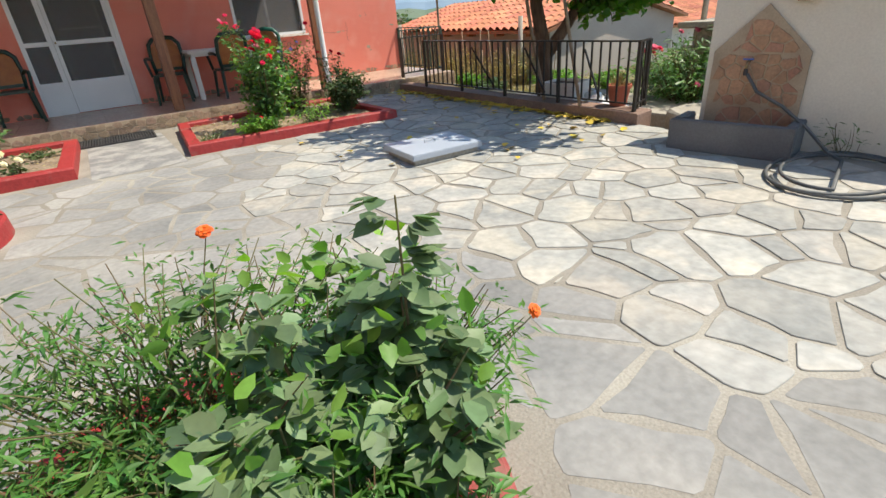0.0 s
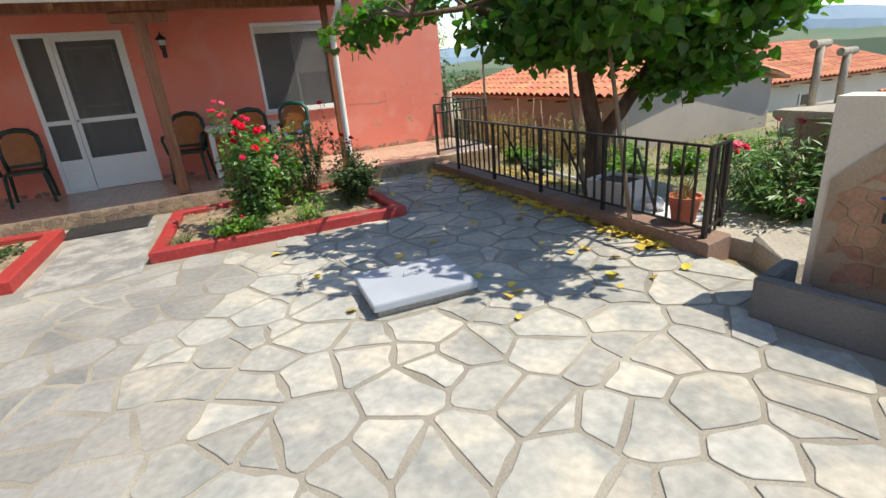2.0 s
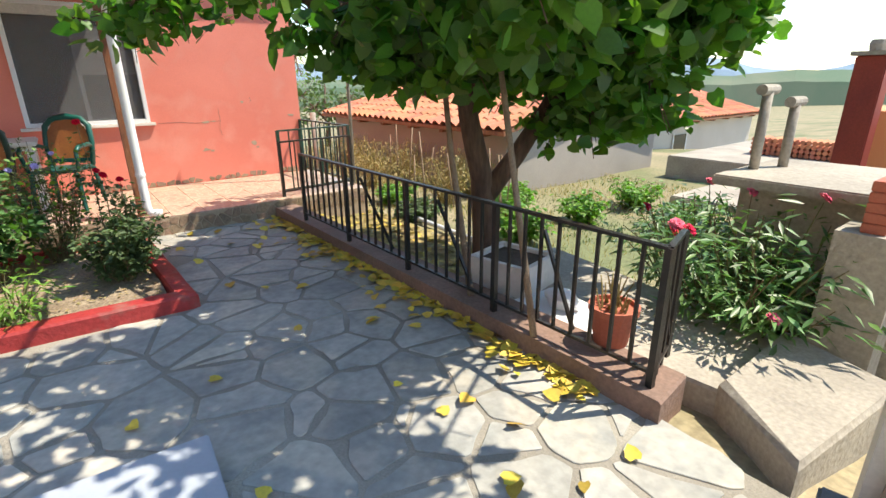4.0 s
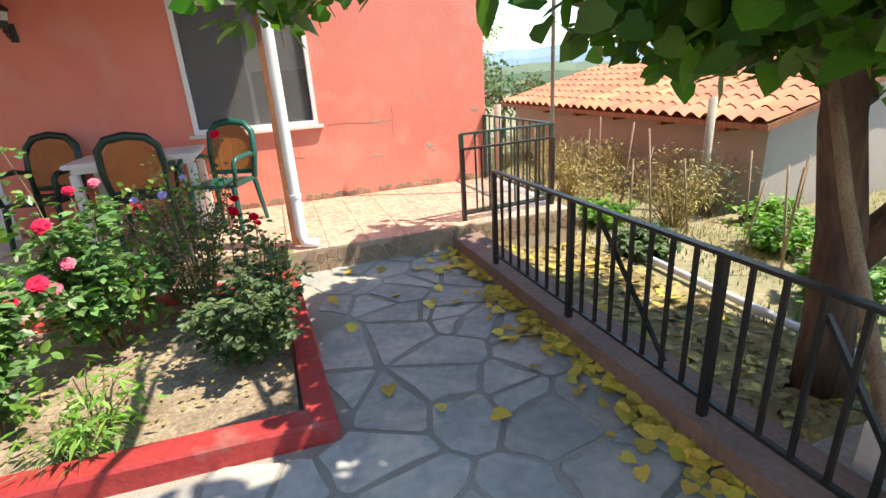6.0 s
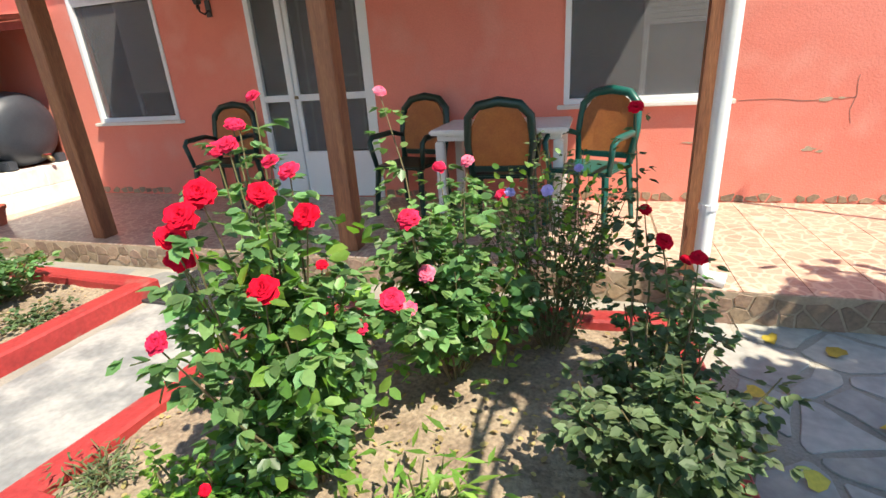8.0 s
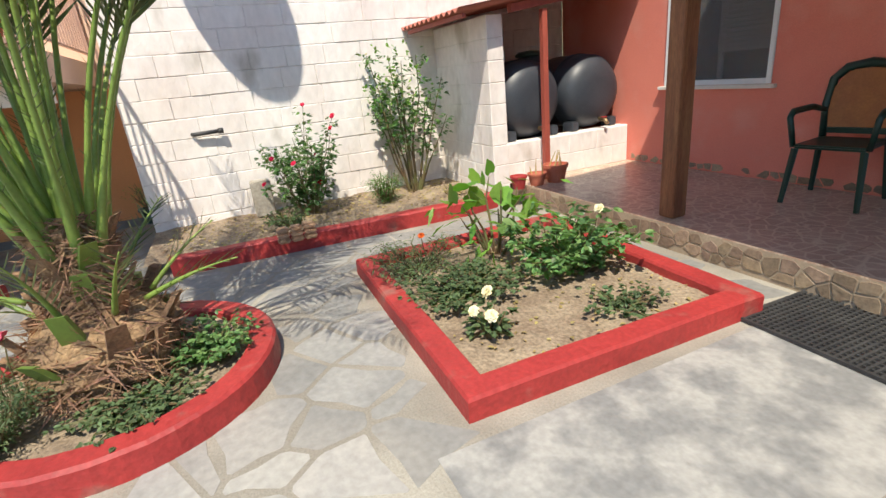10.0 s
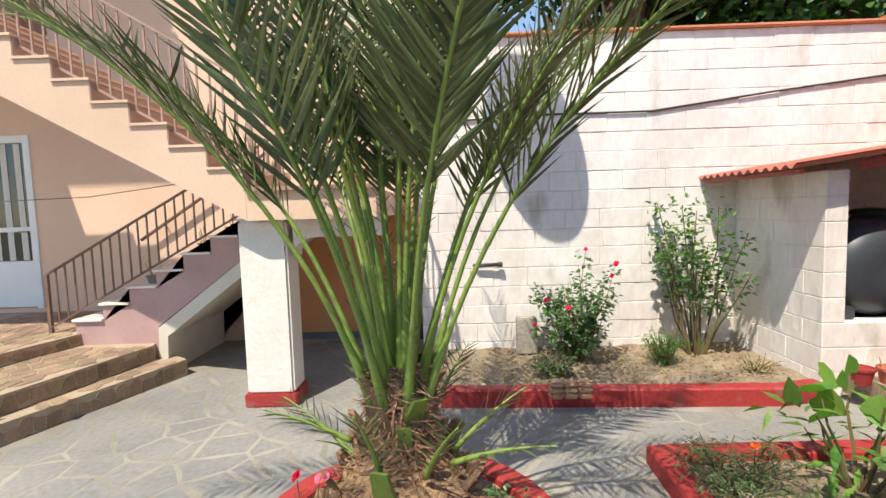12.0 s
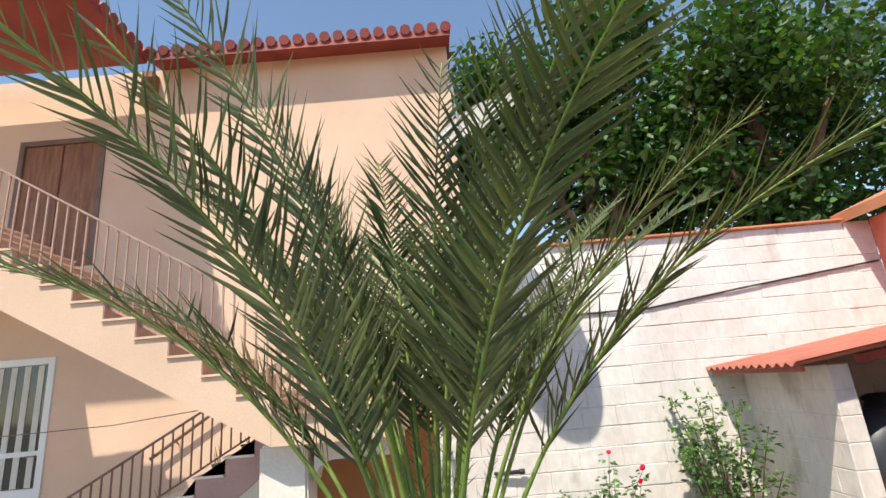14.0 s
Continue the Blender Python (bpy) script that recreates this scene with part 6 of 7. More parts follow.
def shrub(name, at, label, height, radius, stems, leaves, leaf, mat, shape="oval", blooms=(), seed=1, stem_mat=None, category="bush", group="", thin=0.006, low=0.15, spread=1.0, leaves2=None, extra=()):
    """A bush: crooked stems from one foot, leaves in sprays along them, blooms at given (dx, dy, z, radius, material)."""
    rg = np.random.default_rng(seed)
    t = thing(name, at, label, category, group)
    bm = bmesh.new()
    P, W, U, S = [], [], [], []
    ends = []
    for b in blooms:
        ends.append(Vector((b[0], b[1], b[2] - b[3] * 0.5)))
    while len(ends) < stems + len(blooms):
        a, q = rg.uniform(0, 6.283), math.sqrt(rg.uniform(0.02, 1)) * radius
        ends.append(Vector((q * math.cos(a), q * math.sin(a), height * rg.uniform(0.55, 1.0) * (1 - 0.25 * q / radius))))
    per = max(3, leaves // max(1, len(ends)))
    for e in ends:
        foot = Vector((e.x * 0.15 + rg.uniform(-.02, .02), e.y * 0.15 + rg.uniform(-.02, .02), -0.02))
        mid1 = foot.lerp(e, 0.35) + Vector((rg.uniform(-1, 1), rg.uniform(-1, 1), 0.4)) * radius * 0.12
        mid2 = foot.lerp(e, 0.7) + Vector((rg.uniform(-1, 1), rg.uniform(-1, 1), 0.6)) * radius * 0.10
        tube(bm, [foot, mid1, mid2, e], [thin, thin * 0.8, thin * 0.6, thin * 0.35], 5)
        path = [foot, mid1, mid2, e]
        for _ in range(per):
            u = low + (1 - low) * rg.uniform(0, 1) ** 0.8
            k = min(2, int(u * 3))
            p = path[k].lerp(path[k + 1], u * 3 - k)
            a = rg.uniform(0, 6.283)
            out = Vector((math.cos(a), math.sin(a), rg.uniform(-0.3, 0.5)))
            step = leaf * rg.uniform(0.3, 1.6) * spread
            n3 = 3 if shape == "oval" else 1
            for j in range(n3):
                d = Vector((out.x + rg.uniform(-.8, .8), out.y + rg.uniform(-.8, .8), rg.uniform(-0.6, 0.3)))
                P.append(p + out * step)
                W.append(d)
                U.append((rg.uniform(-.5, .5), rg.uniform(-.5, .5), 1))
                S.append(leaf * rg.uniform(0.6, 1.15))
    part("stem", bm, stem_mat or M_STEM, t, kind="stuff")
    leaf_part("foliage", t, shape, P, W, U, S, mat)
    for shape2, n2, size2, mat2, zlo, zhi in extra:
        P2 = np.column_stack([rg.uniform(-1, 1, n2) * radius * 0.8, rg.uniform(-1, 1, n2) * radius * 0.8, rg.uniform(zlo, zhi, n2)])
        leaf_part("young_foliage", t, shape2, P2, unit(rg, n2, 0.5), unit(rg, n2, 1.0), size2 * rg.uniform(0.6, 1.1, n2), mat2)
    for i, b in enumerate(blooms):
        w = Vector((rg.uniform(-.5, .5) + 0.2, rg.uniform(-.5, .2) - 0.5, 0.8))
        rose(t, Vector(b[:3]), b[3], b[4], w, seed * 100 + i)
    return t


# the big red rose and its neighbours
R, K, Q, W_ = M_ROSERED, M_ROSEPINK, M_ROSEPALE, M_ROSEWHITE
shrub("rose_bush", (2.53, 7.23, 0.06), "tall rose bush full of bright red and deep pink blooms", 1.02, 0.30, 24, 1150, 0.058, M_LEAF_ROSE, seed=3, group="rose bushes",
      blooms=[(0.08, -0.16, 0.81, 0.044, R), (0.15, -0.02, 0.97, 0.041, R), (-0.04, -0.17, 1.07, 0.041, R), (0.02, -0.02, 1.03, 0.039, R), (-0.01, -0.27, 1.04, 0.039, R), (-0.10, -0.22, 0.91, 0.039, R), (-0.08, -0.25, 0.98, 0.037, R),
              (0.22, 0.06, 0.59, 0.026, K), (-0.06, -0.38, 0.77, 0.030, K), (-0.18, 0.29, 1.27, 0.026, K), (-0.13, 0.07, 1.15, 0.031, K), (-0.16, 0.05, 1.14, 0.026, K), (0.08, 0.04, 1.08, 0.031, K), (0.04, 0.02, 1.11, 0.026, K),
              (-0.24, 0.24, 1.19, 0.026, K), (-0.20, 0.22, 1.19, 0.022, K), (-0.24, -0.34, 0.13, 0.022, K), (-0.18, -0.28, 0.19, 0.019, R), (0.16, 0.00, 0.82, 0.018, R)],
      extra=(("oval", 340, 0.07, M_LEAF_BRIGHT, 0.05, 0.9),))
shrub("rose_bush", (2.85, 7.95, 0.06), "leggy rose bush with pink and cream-pink blooms", 1.05, 0.36, 18, 850, 0.066, M_LEAF_ROSE, seed=5, group="rose bushes", low=0.25,
      blooms=[(-0.40, 0.36, 1.23, .032, Q), (-0.07, -0.25, 0.81, .045, K), (-0.07, -0.47, 0.59, .046, K), (-0.14, 0.38, 0.87, .034, K), (0.0, 0.38, 0.9, .034, Q), (0.14, 0.5, 0.7, .036, K), (0.0, -0.3, 0.62, .034, Q), (-0.02, -0.45, 0.55, .03, Q)],
      extra=(("oval", 360, 0.06, M_LEAF_BRIGHT, 0.05, 0.55),))
shrub("flowering_bush", (3.26, 8.26, 0.06), "grey-green bush with small lilac flowers", 1.12, 0.34, 44, 1500, 0.028, M_LEAF_GREY, seed=7, low=0.1, thin=0.004,
      blooms=[(-0.02, -0.16, 0.82, .026, M_LILAC), (-0.18, -0.12, 0.80, .022, M_LILAC), (0.1, -0.1, 0.9, .02, M_LILAC)], extra=(("oval", 160, 0.05, M_LEAF_BRIGHT, 0.3, 0.9),))
shrub("rose_bush", (3.64, 7.42, 0.06), "dark green bushy rose with small red blooms on thin stems", 0.62, 0.32, 34, 1500, 0.045, M_LEAF_GREY, seed=9, group="rose bushes",
      blooms=[(-0.07, 0.86, 1.12, .034, R), (0.0, 0.28, 0.76, .032, R), (0.1, 0.25, 0.72, .028, R), (-0.02, 0.7, 0.74, .028, R)])
shrub("rose_bush", (3.72, 7.95, 0.06), "small rose bush at the bed corner beside the drainpipe", 0.62, 0.22, 12, 300, 0.045, M_LEAF_ROSE, seed=10, group="rose bushes", blooms=[(0.02, -0.1, 0.64, .024, R)])
shrub("low_plant", (2.42, 6.98, 0.06), "low feathery green plant at the bed edge", 0.22, 0.14, 26, 700, 0.05, M_LEAF_FEATHER, "lance", seed=12, category="plant")
shrub("low_plant", (3.0, 7.05, 0.06), "bright green broad-leaved seedling clump", 0.34, 0.2, 14, 260, 0.09, M_LEAF_BRIGHT, "lance", seed=13, category="plant")
shrub("low_plant", (2.25, 6.98, 0.06), "low clump of green mint-like leaves", 0.25, 0.22, 26, 500, 0.04, M_LEAF_BRIGHT, "oval", seed=14, category="plant")
shrub("low_plant", (1.78, 7.05, 0.06), "low grey-green weeds in the bed corner", 0.14, 0.15, 20, 280, 0.04, M_LEAF_GREY, "lance", seed=15, category="plant")
shrub("low_plant", (2.9, 6.95, 0.05), "tuft of thin grass in the dry bed soil", 0.14, 0.09, 20, 120, 0.09, M_LEAF_GREY, "needle", seed=16, category="plant")

# small bed
shrub("rose_bush", (-0.42, 8.02, 0.06), "low rose bush with a cream bud in the small bed", 0.46, 0.46, 26, 700, 0.055, M_LEAF_ROSE, seed=20, group="rose bushes", blooms=[(0.32, -0.05, 0.5, .03, W_)])
shrub("leafy_plant", (-1.02, 7.80, 0.06), "large-leaved bright green plant in the small bed", 0.62, 0.34, 9, 60, 0.20, M_LEAF_BRIGHT, "lance", seed=21, category="plant", thin=0.012, extra=(("heart", 18, 0.17, M_LEAF_BRIGHT, 0.25, 0.6),))
shrub("marigold", (-1.02, 7.2, 0.06), "sprawling marigold with an orange-red flower", 0.26, 0.40, 34, 1100, 0.05, M_LEAF_GREY, "lance", seed=22, category="plant", blooms=[(0.1, 0.0, 0.3, .024, M_MARIGOLD)])
shrub("white_flowers", (0.02, 7.18, 0.06), "small clump of cream-white zinnia flowers", 0.20, 0.09, 8, 60, 0.05, M_LEAF_GREY, seed=23, category="plant", blooms=[(-0.07, 0.02, 0.22, .036, W_), (-0.06, -0.07, 0.14, .03, W_), (0.05, -0.03, 0.15, .036, W_)])
shrub("low_plant", (-0.55, 7.3, 0.06), "ground-hugging weeds in the small bed", 0.13, 0.42, 50, 900, 0.035, M_LEAF_GREY, seed=24, category="plant")
shrub("low_plant", (0.15, 7.9, 0.06), "low weeds along the small bed kerb", 0.10, 0.25, 18, 150, 0.035, M_LEAF_GREY, seed=25, category="plant")

# wall bed
shrub("climbing_rose", (-3.22, 8.05, 0.12), "tall thin-stemmed rose against the white wall", 1.62, 0.46, 16, 640, 0.058, M_LEAF_ROSE, seed=30, low=0.42, thin=0.011, group="rose bushes",
      blooms=[(0.1, -0.1, 1.25, .028, W_), (-0.2, -0.3, 1.5, .02, W_)], extra=(("oval", 120, 0.055, M_LEAF_BRIGHT, 0.9, 1.6),))
shrub("rose_bush", (-3.12, 6.85, 0.12), "pink and red rose bush before the white wall", 1.0, 0.42, 24, 950, 0.052, M_LEAF_ROSE, seed=31, group="rose bushes",
      blooms=[(0.1, -0.3, 0.62, .028, K), (0.14, 0.34, 0.95, .03, K), (0.2, -0.12, 0.56, .028, K), (0.2, 0.1, 0.34, .032, R), (0.1, 0.12, 0.6, .026, K), (0.16, -0.42, 0.4, .024, K), (0.0, 0.1, 1.08, .024, K), (0.15, 0.3, 0.84, .024, R)])
shrub("low_plant", (-2.95, 7.62, 0.12), "bushy green marigold before the white wall", 0.40, 0.2, 40, 1100, 0.045, M_LEAF_FEATHER, "lance", seed=32, category="plant")
shrub("low_plant", (-2.75, 6.55, 0.12), "low yellow-flowered plant at the red kerb", 0.2, 0.2, 20, 220, 0.035, M_LEAF_GREY, seed=33, category="plant")
shrub("feathery_plant", (-4.15, 5.30, 0.26), "feathery light green plant in a green pot", 0.36, 0.2, 30, 600, 0.06, M_LEAF_BRIGHT, "needle", seed=34, category="plant")
shrub("low_plant", (-2.7, 8.3, 0.12), "dry weeds at the shed wall foot", 0.16, 0.25, 20, 180, 0.04, M_LEAF_DRY, "lance", seed=35, category="plant")
shrub("wall_weed", (5.32, 2.30, 0.0), "dry weeds growing at the foot of the cream wall", 0.36, 0.18, 10, 60, 0.07, M_LEAF_GREY, "lance", seed=36, category="plant", thin=0.003)

# marigolds and rose in the near round kerb
PX, PY = PLANT
shrub("marigold", (PX + 0.02, PY + 0.18, 0.08), "dense feathery marigold clump inside the round red kerb", 0.74, 0.60, 150, 6000, 0.05, M_LEAF_FEATHER, "lance", seed=40, category="plant", thin=0.004, low=0.15,
      blooms=[(0.16, 0.19, 0.66, .022, M_MARIGOLD)])
shrub("marigold", (PX + 0.40, PY + 0.0, 0.08), "bushy feathery marigold leaning over the kerb by the rose", 0.62, 0.44, 110, 4600, 0.05, M_LEAF_FEATHER, "lance", seed=43, category="plant", thin=0.004, low=0.1,
      blooms=[(0.40, -0.20, 0.43, .02, M_MARIGOLD)])
shrub("marigold", (PX - 0.42, PY + 0.05, 0.08), "grey-green feathery marigold over the kerb", 0.46, 0.38, 120, 3800, 0.05, M_LEAF_FEATHER, "lance", seed=45, category="plant", thin=0.004, low=0.1)
shrub("marigold", (PX + 0.20, PY - 0.40, 0.08), "bright feathery marigold tuft at the near kerb", 0.50, 0.28, 80, 3000, 0.055, M_LEAF_FEATHER, "lance", seed=46, category="plant", thin=0.004, low=0.2)
shrub("rose_bush", (PX + 0.30, PY - 0.06, 0.08), "young rose bush with broad matt green leaves and no bloom", 0.74, 0.38, 30, 620, 0.076, M_LEAF_MATT, seed=41, group="rose bushes", low=0.4, thin=0.006, spread=0.5,
      extra=(("oval", 120, 0.062, M_LEAF_BRIGHT, 0.4, 0.66),))
shrub("rose_shoot", (PX + 0.42, PY - 0.20, 0.08), "tall young rose shoots with broad matt leaves above the marigolds", 1.0, 0.05, 2, 46, 0.07, M_LEAF_MATT, seed=44, category="plant", low=0.6, thin=0.006, spread=0.5)
shrub("rose_shoot", (PX + 0.30, PY - 0.05, 0.08), "tall young rose shoots with broad matt leaves above the marigolds", 0.94, 0.05, 2, 34, 0.055, M_LEAF_MATT, seed=47, category="plant", low=0.6, thin=0.005, spread=0.5)
shrub("rose_bush", (PX - 0.40, PY - 0.40, 0.08), "low rose bush with pale olive leaves", 0.50, 0.32, 18, 420, 0.08, M_LEAF_MATT, seed=42, group="rose bushes", extra=(("oval", 90, 0.075, M_LEAF_BRIGHT, 0.3, 0.52),), blooms=[(0.36, 0.0, 0.28, .03, K)])

# plants round the palm foot
shrub("marigold", (PALM[0] + 0.36, PALM[1] - 0.42, 0.09), "grey-green marigold clump with orange flowers at the palm", 0.36, 0.27, 70, 2600, 0.035, M_LEAF_GREY, "lance", seed=50, category="plant", thin=0.003, blooms=[(0.1, -0.3, 0.16, .018, M_MARIGOLD), (0.22, 0.1, 0.12, .016, M_LILAC)])
shrub("dianthus", (PALM[0] + 0.14, PALM[1] - 0.36, 0.09), "small pink-flowered plant beside the palm trunk", 0.36, 0.12, 10, 90, 0.035, M_LEAF_GREY, "lance", seed=51, category="plant", blooms=[(0.05, -0.08, 0.40, .03, K), (0.05, 0.06, 0.40, .03, Q), (0.0, 0.0, 0.36, .026, Q)])
shrub("ground_cover", (PALM[0] + 0.40, PALM[1] + 0.12, 0.08), "low weedy ground cover round the palm foot", 0.09, 0.30, 60, 700, 0.03, M_LEAF_GREY, seed=52, category="plant")
shrub("ground_cover", (PALM[0] + 0.05, PALM[1] + 0.45, 0.08), "dark low plant in the palm shade", 0.2, 0.24, 40, 600, 0.035, M_LEAF_ROSE, seed=53, category="plant")


# ---- palm ----
def palm_girth(z):
    """A shaggy bulge at the foot that draws in to a slim neck."""
    return 0.29 + 0.02 * smooth(0.0, 0.12, z) - 0.165 * smooth(0.26, 0.46, z) - 0.04 * smooth(0.5, 0.85, z)


def palm():
    t = thing("date_palm", (PALM[0], PALM[1], 0.08), "young date palm with rough fibrous trunk and long arching fronds", "palm")
    rg = np.random.default_rng(77)
    bm = bmesh.new()
    sides = 28
    prev = None
    for k in range(26):
        z = k * 0.032
        r = palm_girth(z)
        cur = []
        for j in range(sides):
            a = math.tau * j / sides
            q = max(0.05, r) * (1 + 0.16 * noise.noise(Vector((math.cos(a) * 3, math.sin(a) * 3, z * 9))) + 0.07 * math.sin(z * 60 + a * 3))
            cur.append(bm.verts.new((q * math.cos(a), q * math.sin(a), z)))
        if prev:
            for j in range(sides):
                bm.faces.new((prev[j], prev[(j + 1) % sides], cur[(j + 1) % sides], cur[j]))
        prev = cur
    bm.faces.new(prev)
    part("trunk", bm, M_PALMFIBRE, t)
    P, W, U, S = [], [], [], []
    for _ in range(2600):
        a, z = rg.uniform(0, 6.283), rg.uniform(0.02, 0.85)
        r = palm_girth(z) * rg.uniform(0.95, 1.12)
        P.append((r * math.cos(a), r * math.sin(a), z))
        W.append((math.cos(a) * 0.5 - math.sin(a) * rg.uniform(-1, 1) * 2, math.sin(a) * 0.5 + math.cos(a) * rg.uniform(-1, 1) * 2, rg.uniform(-1.2, 0.6)))
        U.append((math.cos(a), math.sin(a), 0.3))
        S.append(rg.uniform(0.06, 0.17))
    leaf_part("fibre", t, "needle", P, W, U, S, M_PALMFIBRE, "hairy brown palm fibre")
    for i in range(34):
        a = i * 2.39996
        z = 0.10 + 0.62 * i / 34
        r = palm_girth(z) - 0.01
        c = Vector((r * math.cos(a), r * math.sin(a), z))
        o = Vector((math.cos(a), math.sin(a), 0))
        b = bmesh.new()
        up = Vector((0, 0, 1))
        side = o.cross(up)
        w, h = rg.uniform(0.04, 0.06), rg.uniform(0.10, 0.16)
        v = [b.verts.new(c + side * sx * w * kx + o * d + up * zz) for kx, d, zz in ((1.0, 0.0, -0.05), (0.7, 0.05 + 0.03 * (i % 3), h)) for sx, d2 in ((-1, 0), (1, 0))]
        v2 = [b.verts.new(c + side * sx * w * kx + o * (d - 0.03) + up * zz) for kx, d, zz in ((1.0, 0.0, -0.05), (0.7, 0.05 + 0.03 * (i % 3), h * 0.95)) for sx in (-1, 1)]
        for f in ((v[0], v[1], v[3], v[2]), (v2[1], v2[0], v2[2], v2[3]), (v[2], v[3], v2[3], v2[2]), (v[0], v[2], v2[2], v2[0]), (v[1], v2[1], v2[3], v[3])):
            b.faces.new(f)
        part("leaf_base", b, M_PALMSTEM if i % 4 == 1 else M_PALMFIBRE, t, "cut green palm leaf base" if i % 4 == 1 else "cut brown palm leaf base")

    def frond(i, az, elev, length, leaflet=0.36, bare=0.38, z0=0.66, r0=0.1, droop=0.55):
        start = Vector((r0 * math.cos(az), r0 * math.sin(az), z0))
        out = Vector((math.cos(az), math.sin(az), 0))
        pts, p, e = [], start.copy(), radians(elev)
        n = 16
        for k in range(n + 1):
            pts.append(p.copy())
            e2 = e - droop * (k / n) ** 1.35
            p += (out * math.cos(e2) + Vector((0, 0, 1)) * math.sin(e2)) * length / n
        b = bmesh.new()
        tube(b, pts, [max(0.0035, 0.015 * (1 - k / n) ** 0.8 + (0.017 * max(0, 1 - k / 3) if bare > 0.1 else 0)) for k in range(n + 1)], 6)
        st = part("frond", b, M_PALMSTEM, t, "green palm frond", smooth=True)
        P, W, U, S = [], [], [], []
        m = int(length * 25)
        for k in range(m):
            u = bare * 0.4 + (1 - bare * 0.4) * k / m
            f = u * n
            j = min(n - 1, int(f))
            q = pts[j].lerp(pts[j + 1], f - j)
            d = (pts[j + 1] - pts[j]).normalized()
            side = d.cross(Vector((0, 0, 1)) if abs(d.z) < 0.98 else out).normalized()
            nrm = side.cross(d)
            thorn = u < bare
            for s in (-1, 1):
                if thorn and rg.uniform() < 0.5:
                    continue
                lift = rg.uniform(0.15, 0.7)
                w = d * rg.uniform(0.75, 1.1) + side * s * rg.uniform(0.75, 1.0) + nrm * lift * (1 if k % 2 else 0.25)
                P.append(q)
                W.append(w)
                U.append(nrm + side * s * 0.5)
                S.append(leaflet * (0.22 if thorn else 1.0) * (0.5 + 0.6 * math.sin(math.pi * min(1.0, 0.1 + 0.8 * u))) * rg.uniform(0.75, 1.1) * (1 if u < 0.9 else 0.75))
        if P:
            leaf_part("leaflet_fringe", st, "blade", P, W, U, S, M_LEAF_PALM, "narrow grey-green palm leaflets")

    i = 0
    for ring, (n, elev, length, bend) in enumerate(((4, 87, 2.6, 0.3), (7, 83, 2.9, 0.55), (8, 79, 3.1, 0.8), (9, 74, 3.0, 1.05))):
        for k in range(n):
            az = math.tau * (k + 0.5 * (1 if ring else 0.5)) / n + rg.uniform(-0.14, 0.14)
            frond(i, az, elev + rg.uniform(-4, 4), length * rg.uniform(0.88, 1.06), r0=0.03 + 0.02 * ring, z0=0.74 - 0.07 * ring, droop=bend + rg.uniform(-0.1, 0.2))
            i += 1
    for az, e, l in ((-1.9, 40, 0.5), (-1.5, 30, 0.42), (0.5, 55, 0.45), (1.2, 25, 0.5), (-0.3, 65, 0.4), (1.7, 45, 0.45), (2.6, 40, 0.5), (-2.6, 50, 0.45)):
        frond(i, az, e, l, 0.16, 0.1, 0.30 + 0.2 * rg.uniform(), 0.24, 0.3)
        i += 1
    return t


palm()


# ---- trees ----
def tree(name, at, label, limbs, clumps, leaves, leaf, mat, trunk_r, seed, shape="heart", clump_r=0.45, hang=0.5):
    """A tapered trunk with limbs; clumps are centres that twigs reach, each full of leaves."""
    rg = np.random.default_rng(seed)
    t = thing(name, at, label, "tree")
    bm = bmesh.new()
    for pts, r0, r1 in limbs:
        n = len(pts)
        tube(bm, pts, [r0 + (r1 - r0) * k / (n - 1) for k in range(n)], 12)
    for v in bm.verts:
        v.co += v.co.normalized() * 0.012 * noise.noise(v.co * 9)
    part("trunk", bm, M_BARK, t, smooth=True)
    tips = [Vector(p) for pts, _, _ in limbs for p in pts[1:]]
    bm = bmesh.new()
    P, W, U, S = [], [], [], []
    per = max(1, leaves // len(clumps))
    for c in clumps:
        c = Vector(c)
        near = min(tips, key=lambda q: (q - c).length)
        mid = near.lerp(c, 0.5) + Vector((0, 0, 0.12))
        tube(bm, [near, mid, c], [0.022, 0.014, 0.005], 5)
        for k in range(4):
            e = c + Vector(unit(rg, 1)[0]) * clump_r * 0.8
            tube(bm, [mid.lerp(c, 0.6), e], [0.006, 0.003], 4)
        q = unit(rg, per) * clump_r * rg.uniform(0.2, 1.0, (per, 1)) * np.array([1, 1, 0.7]) + np.array(c)
        P.append(q)
        w = unit(rg, per)
        w[:, 2] = w[:, 2] * 0.5 - hang
        W.append(w)
        U.append(unit(rg, per, 1.4))
        S.append(leaf * rg.uniform(0.55, 1.1, per))
    part("branch", bm, M_BARK, t, kind="stuff")
    leaf_part("crown", t, shape, np.concatenate(P), np.concatenate(W), np.concatenate(U), np.concatenate(S), mat)
    return t


rg = np.random.default_rng(21)
T0 = Vector((6.30, 6.30, -0.12))
cl = []
while len(cl) < 132:
    d = unit(rg, 1)[0] * rg.uniform(0.45, 1.0)
    p = np.array([6.15, 5.65, 2.6]) + d * np.array([2.2, 2.1, 1.15])
    sx, sy = p[0] - 0.52 * p[2], p[1] + 0.27 * p[2]
    if p[2] < 1.5 + 0.08 * abs(rg.normal()) or (p[0] < 4.7 and p[2] < 2.0) or (p[0] - 6.2) ** 2 + (p[1] - 6.2) ** 2 < 0.3:
        continue
    if (sx < 4.05 and sy > 6.4) or sy > 9.2 or (sx < 3.6 and rg.uniform() < 0.6):
        continue
    if 4.3 < sx < 6.4 and sy < 5.3 and rg.uniform() < 0.97:
        continue
    cl.append(Vector(p) - T0)
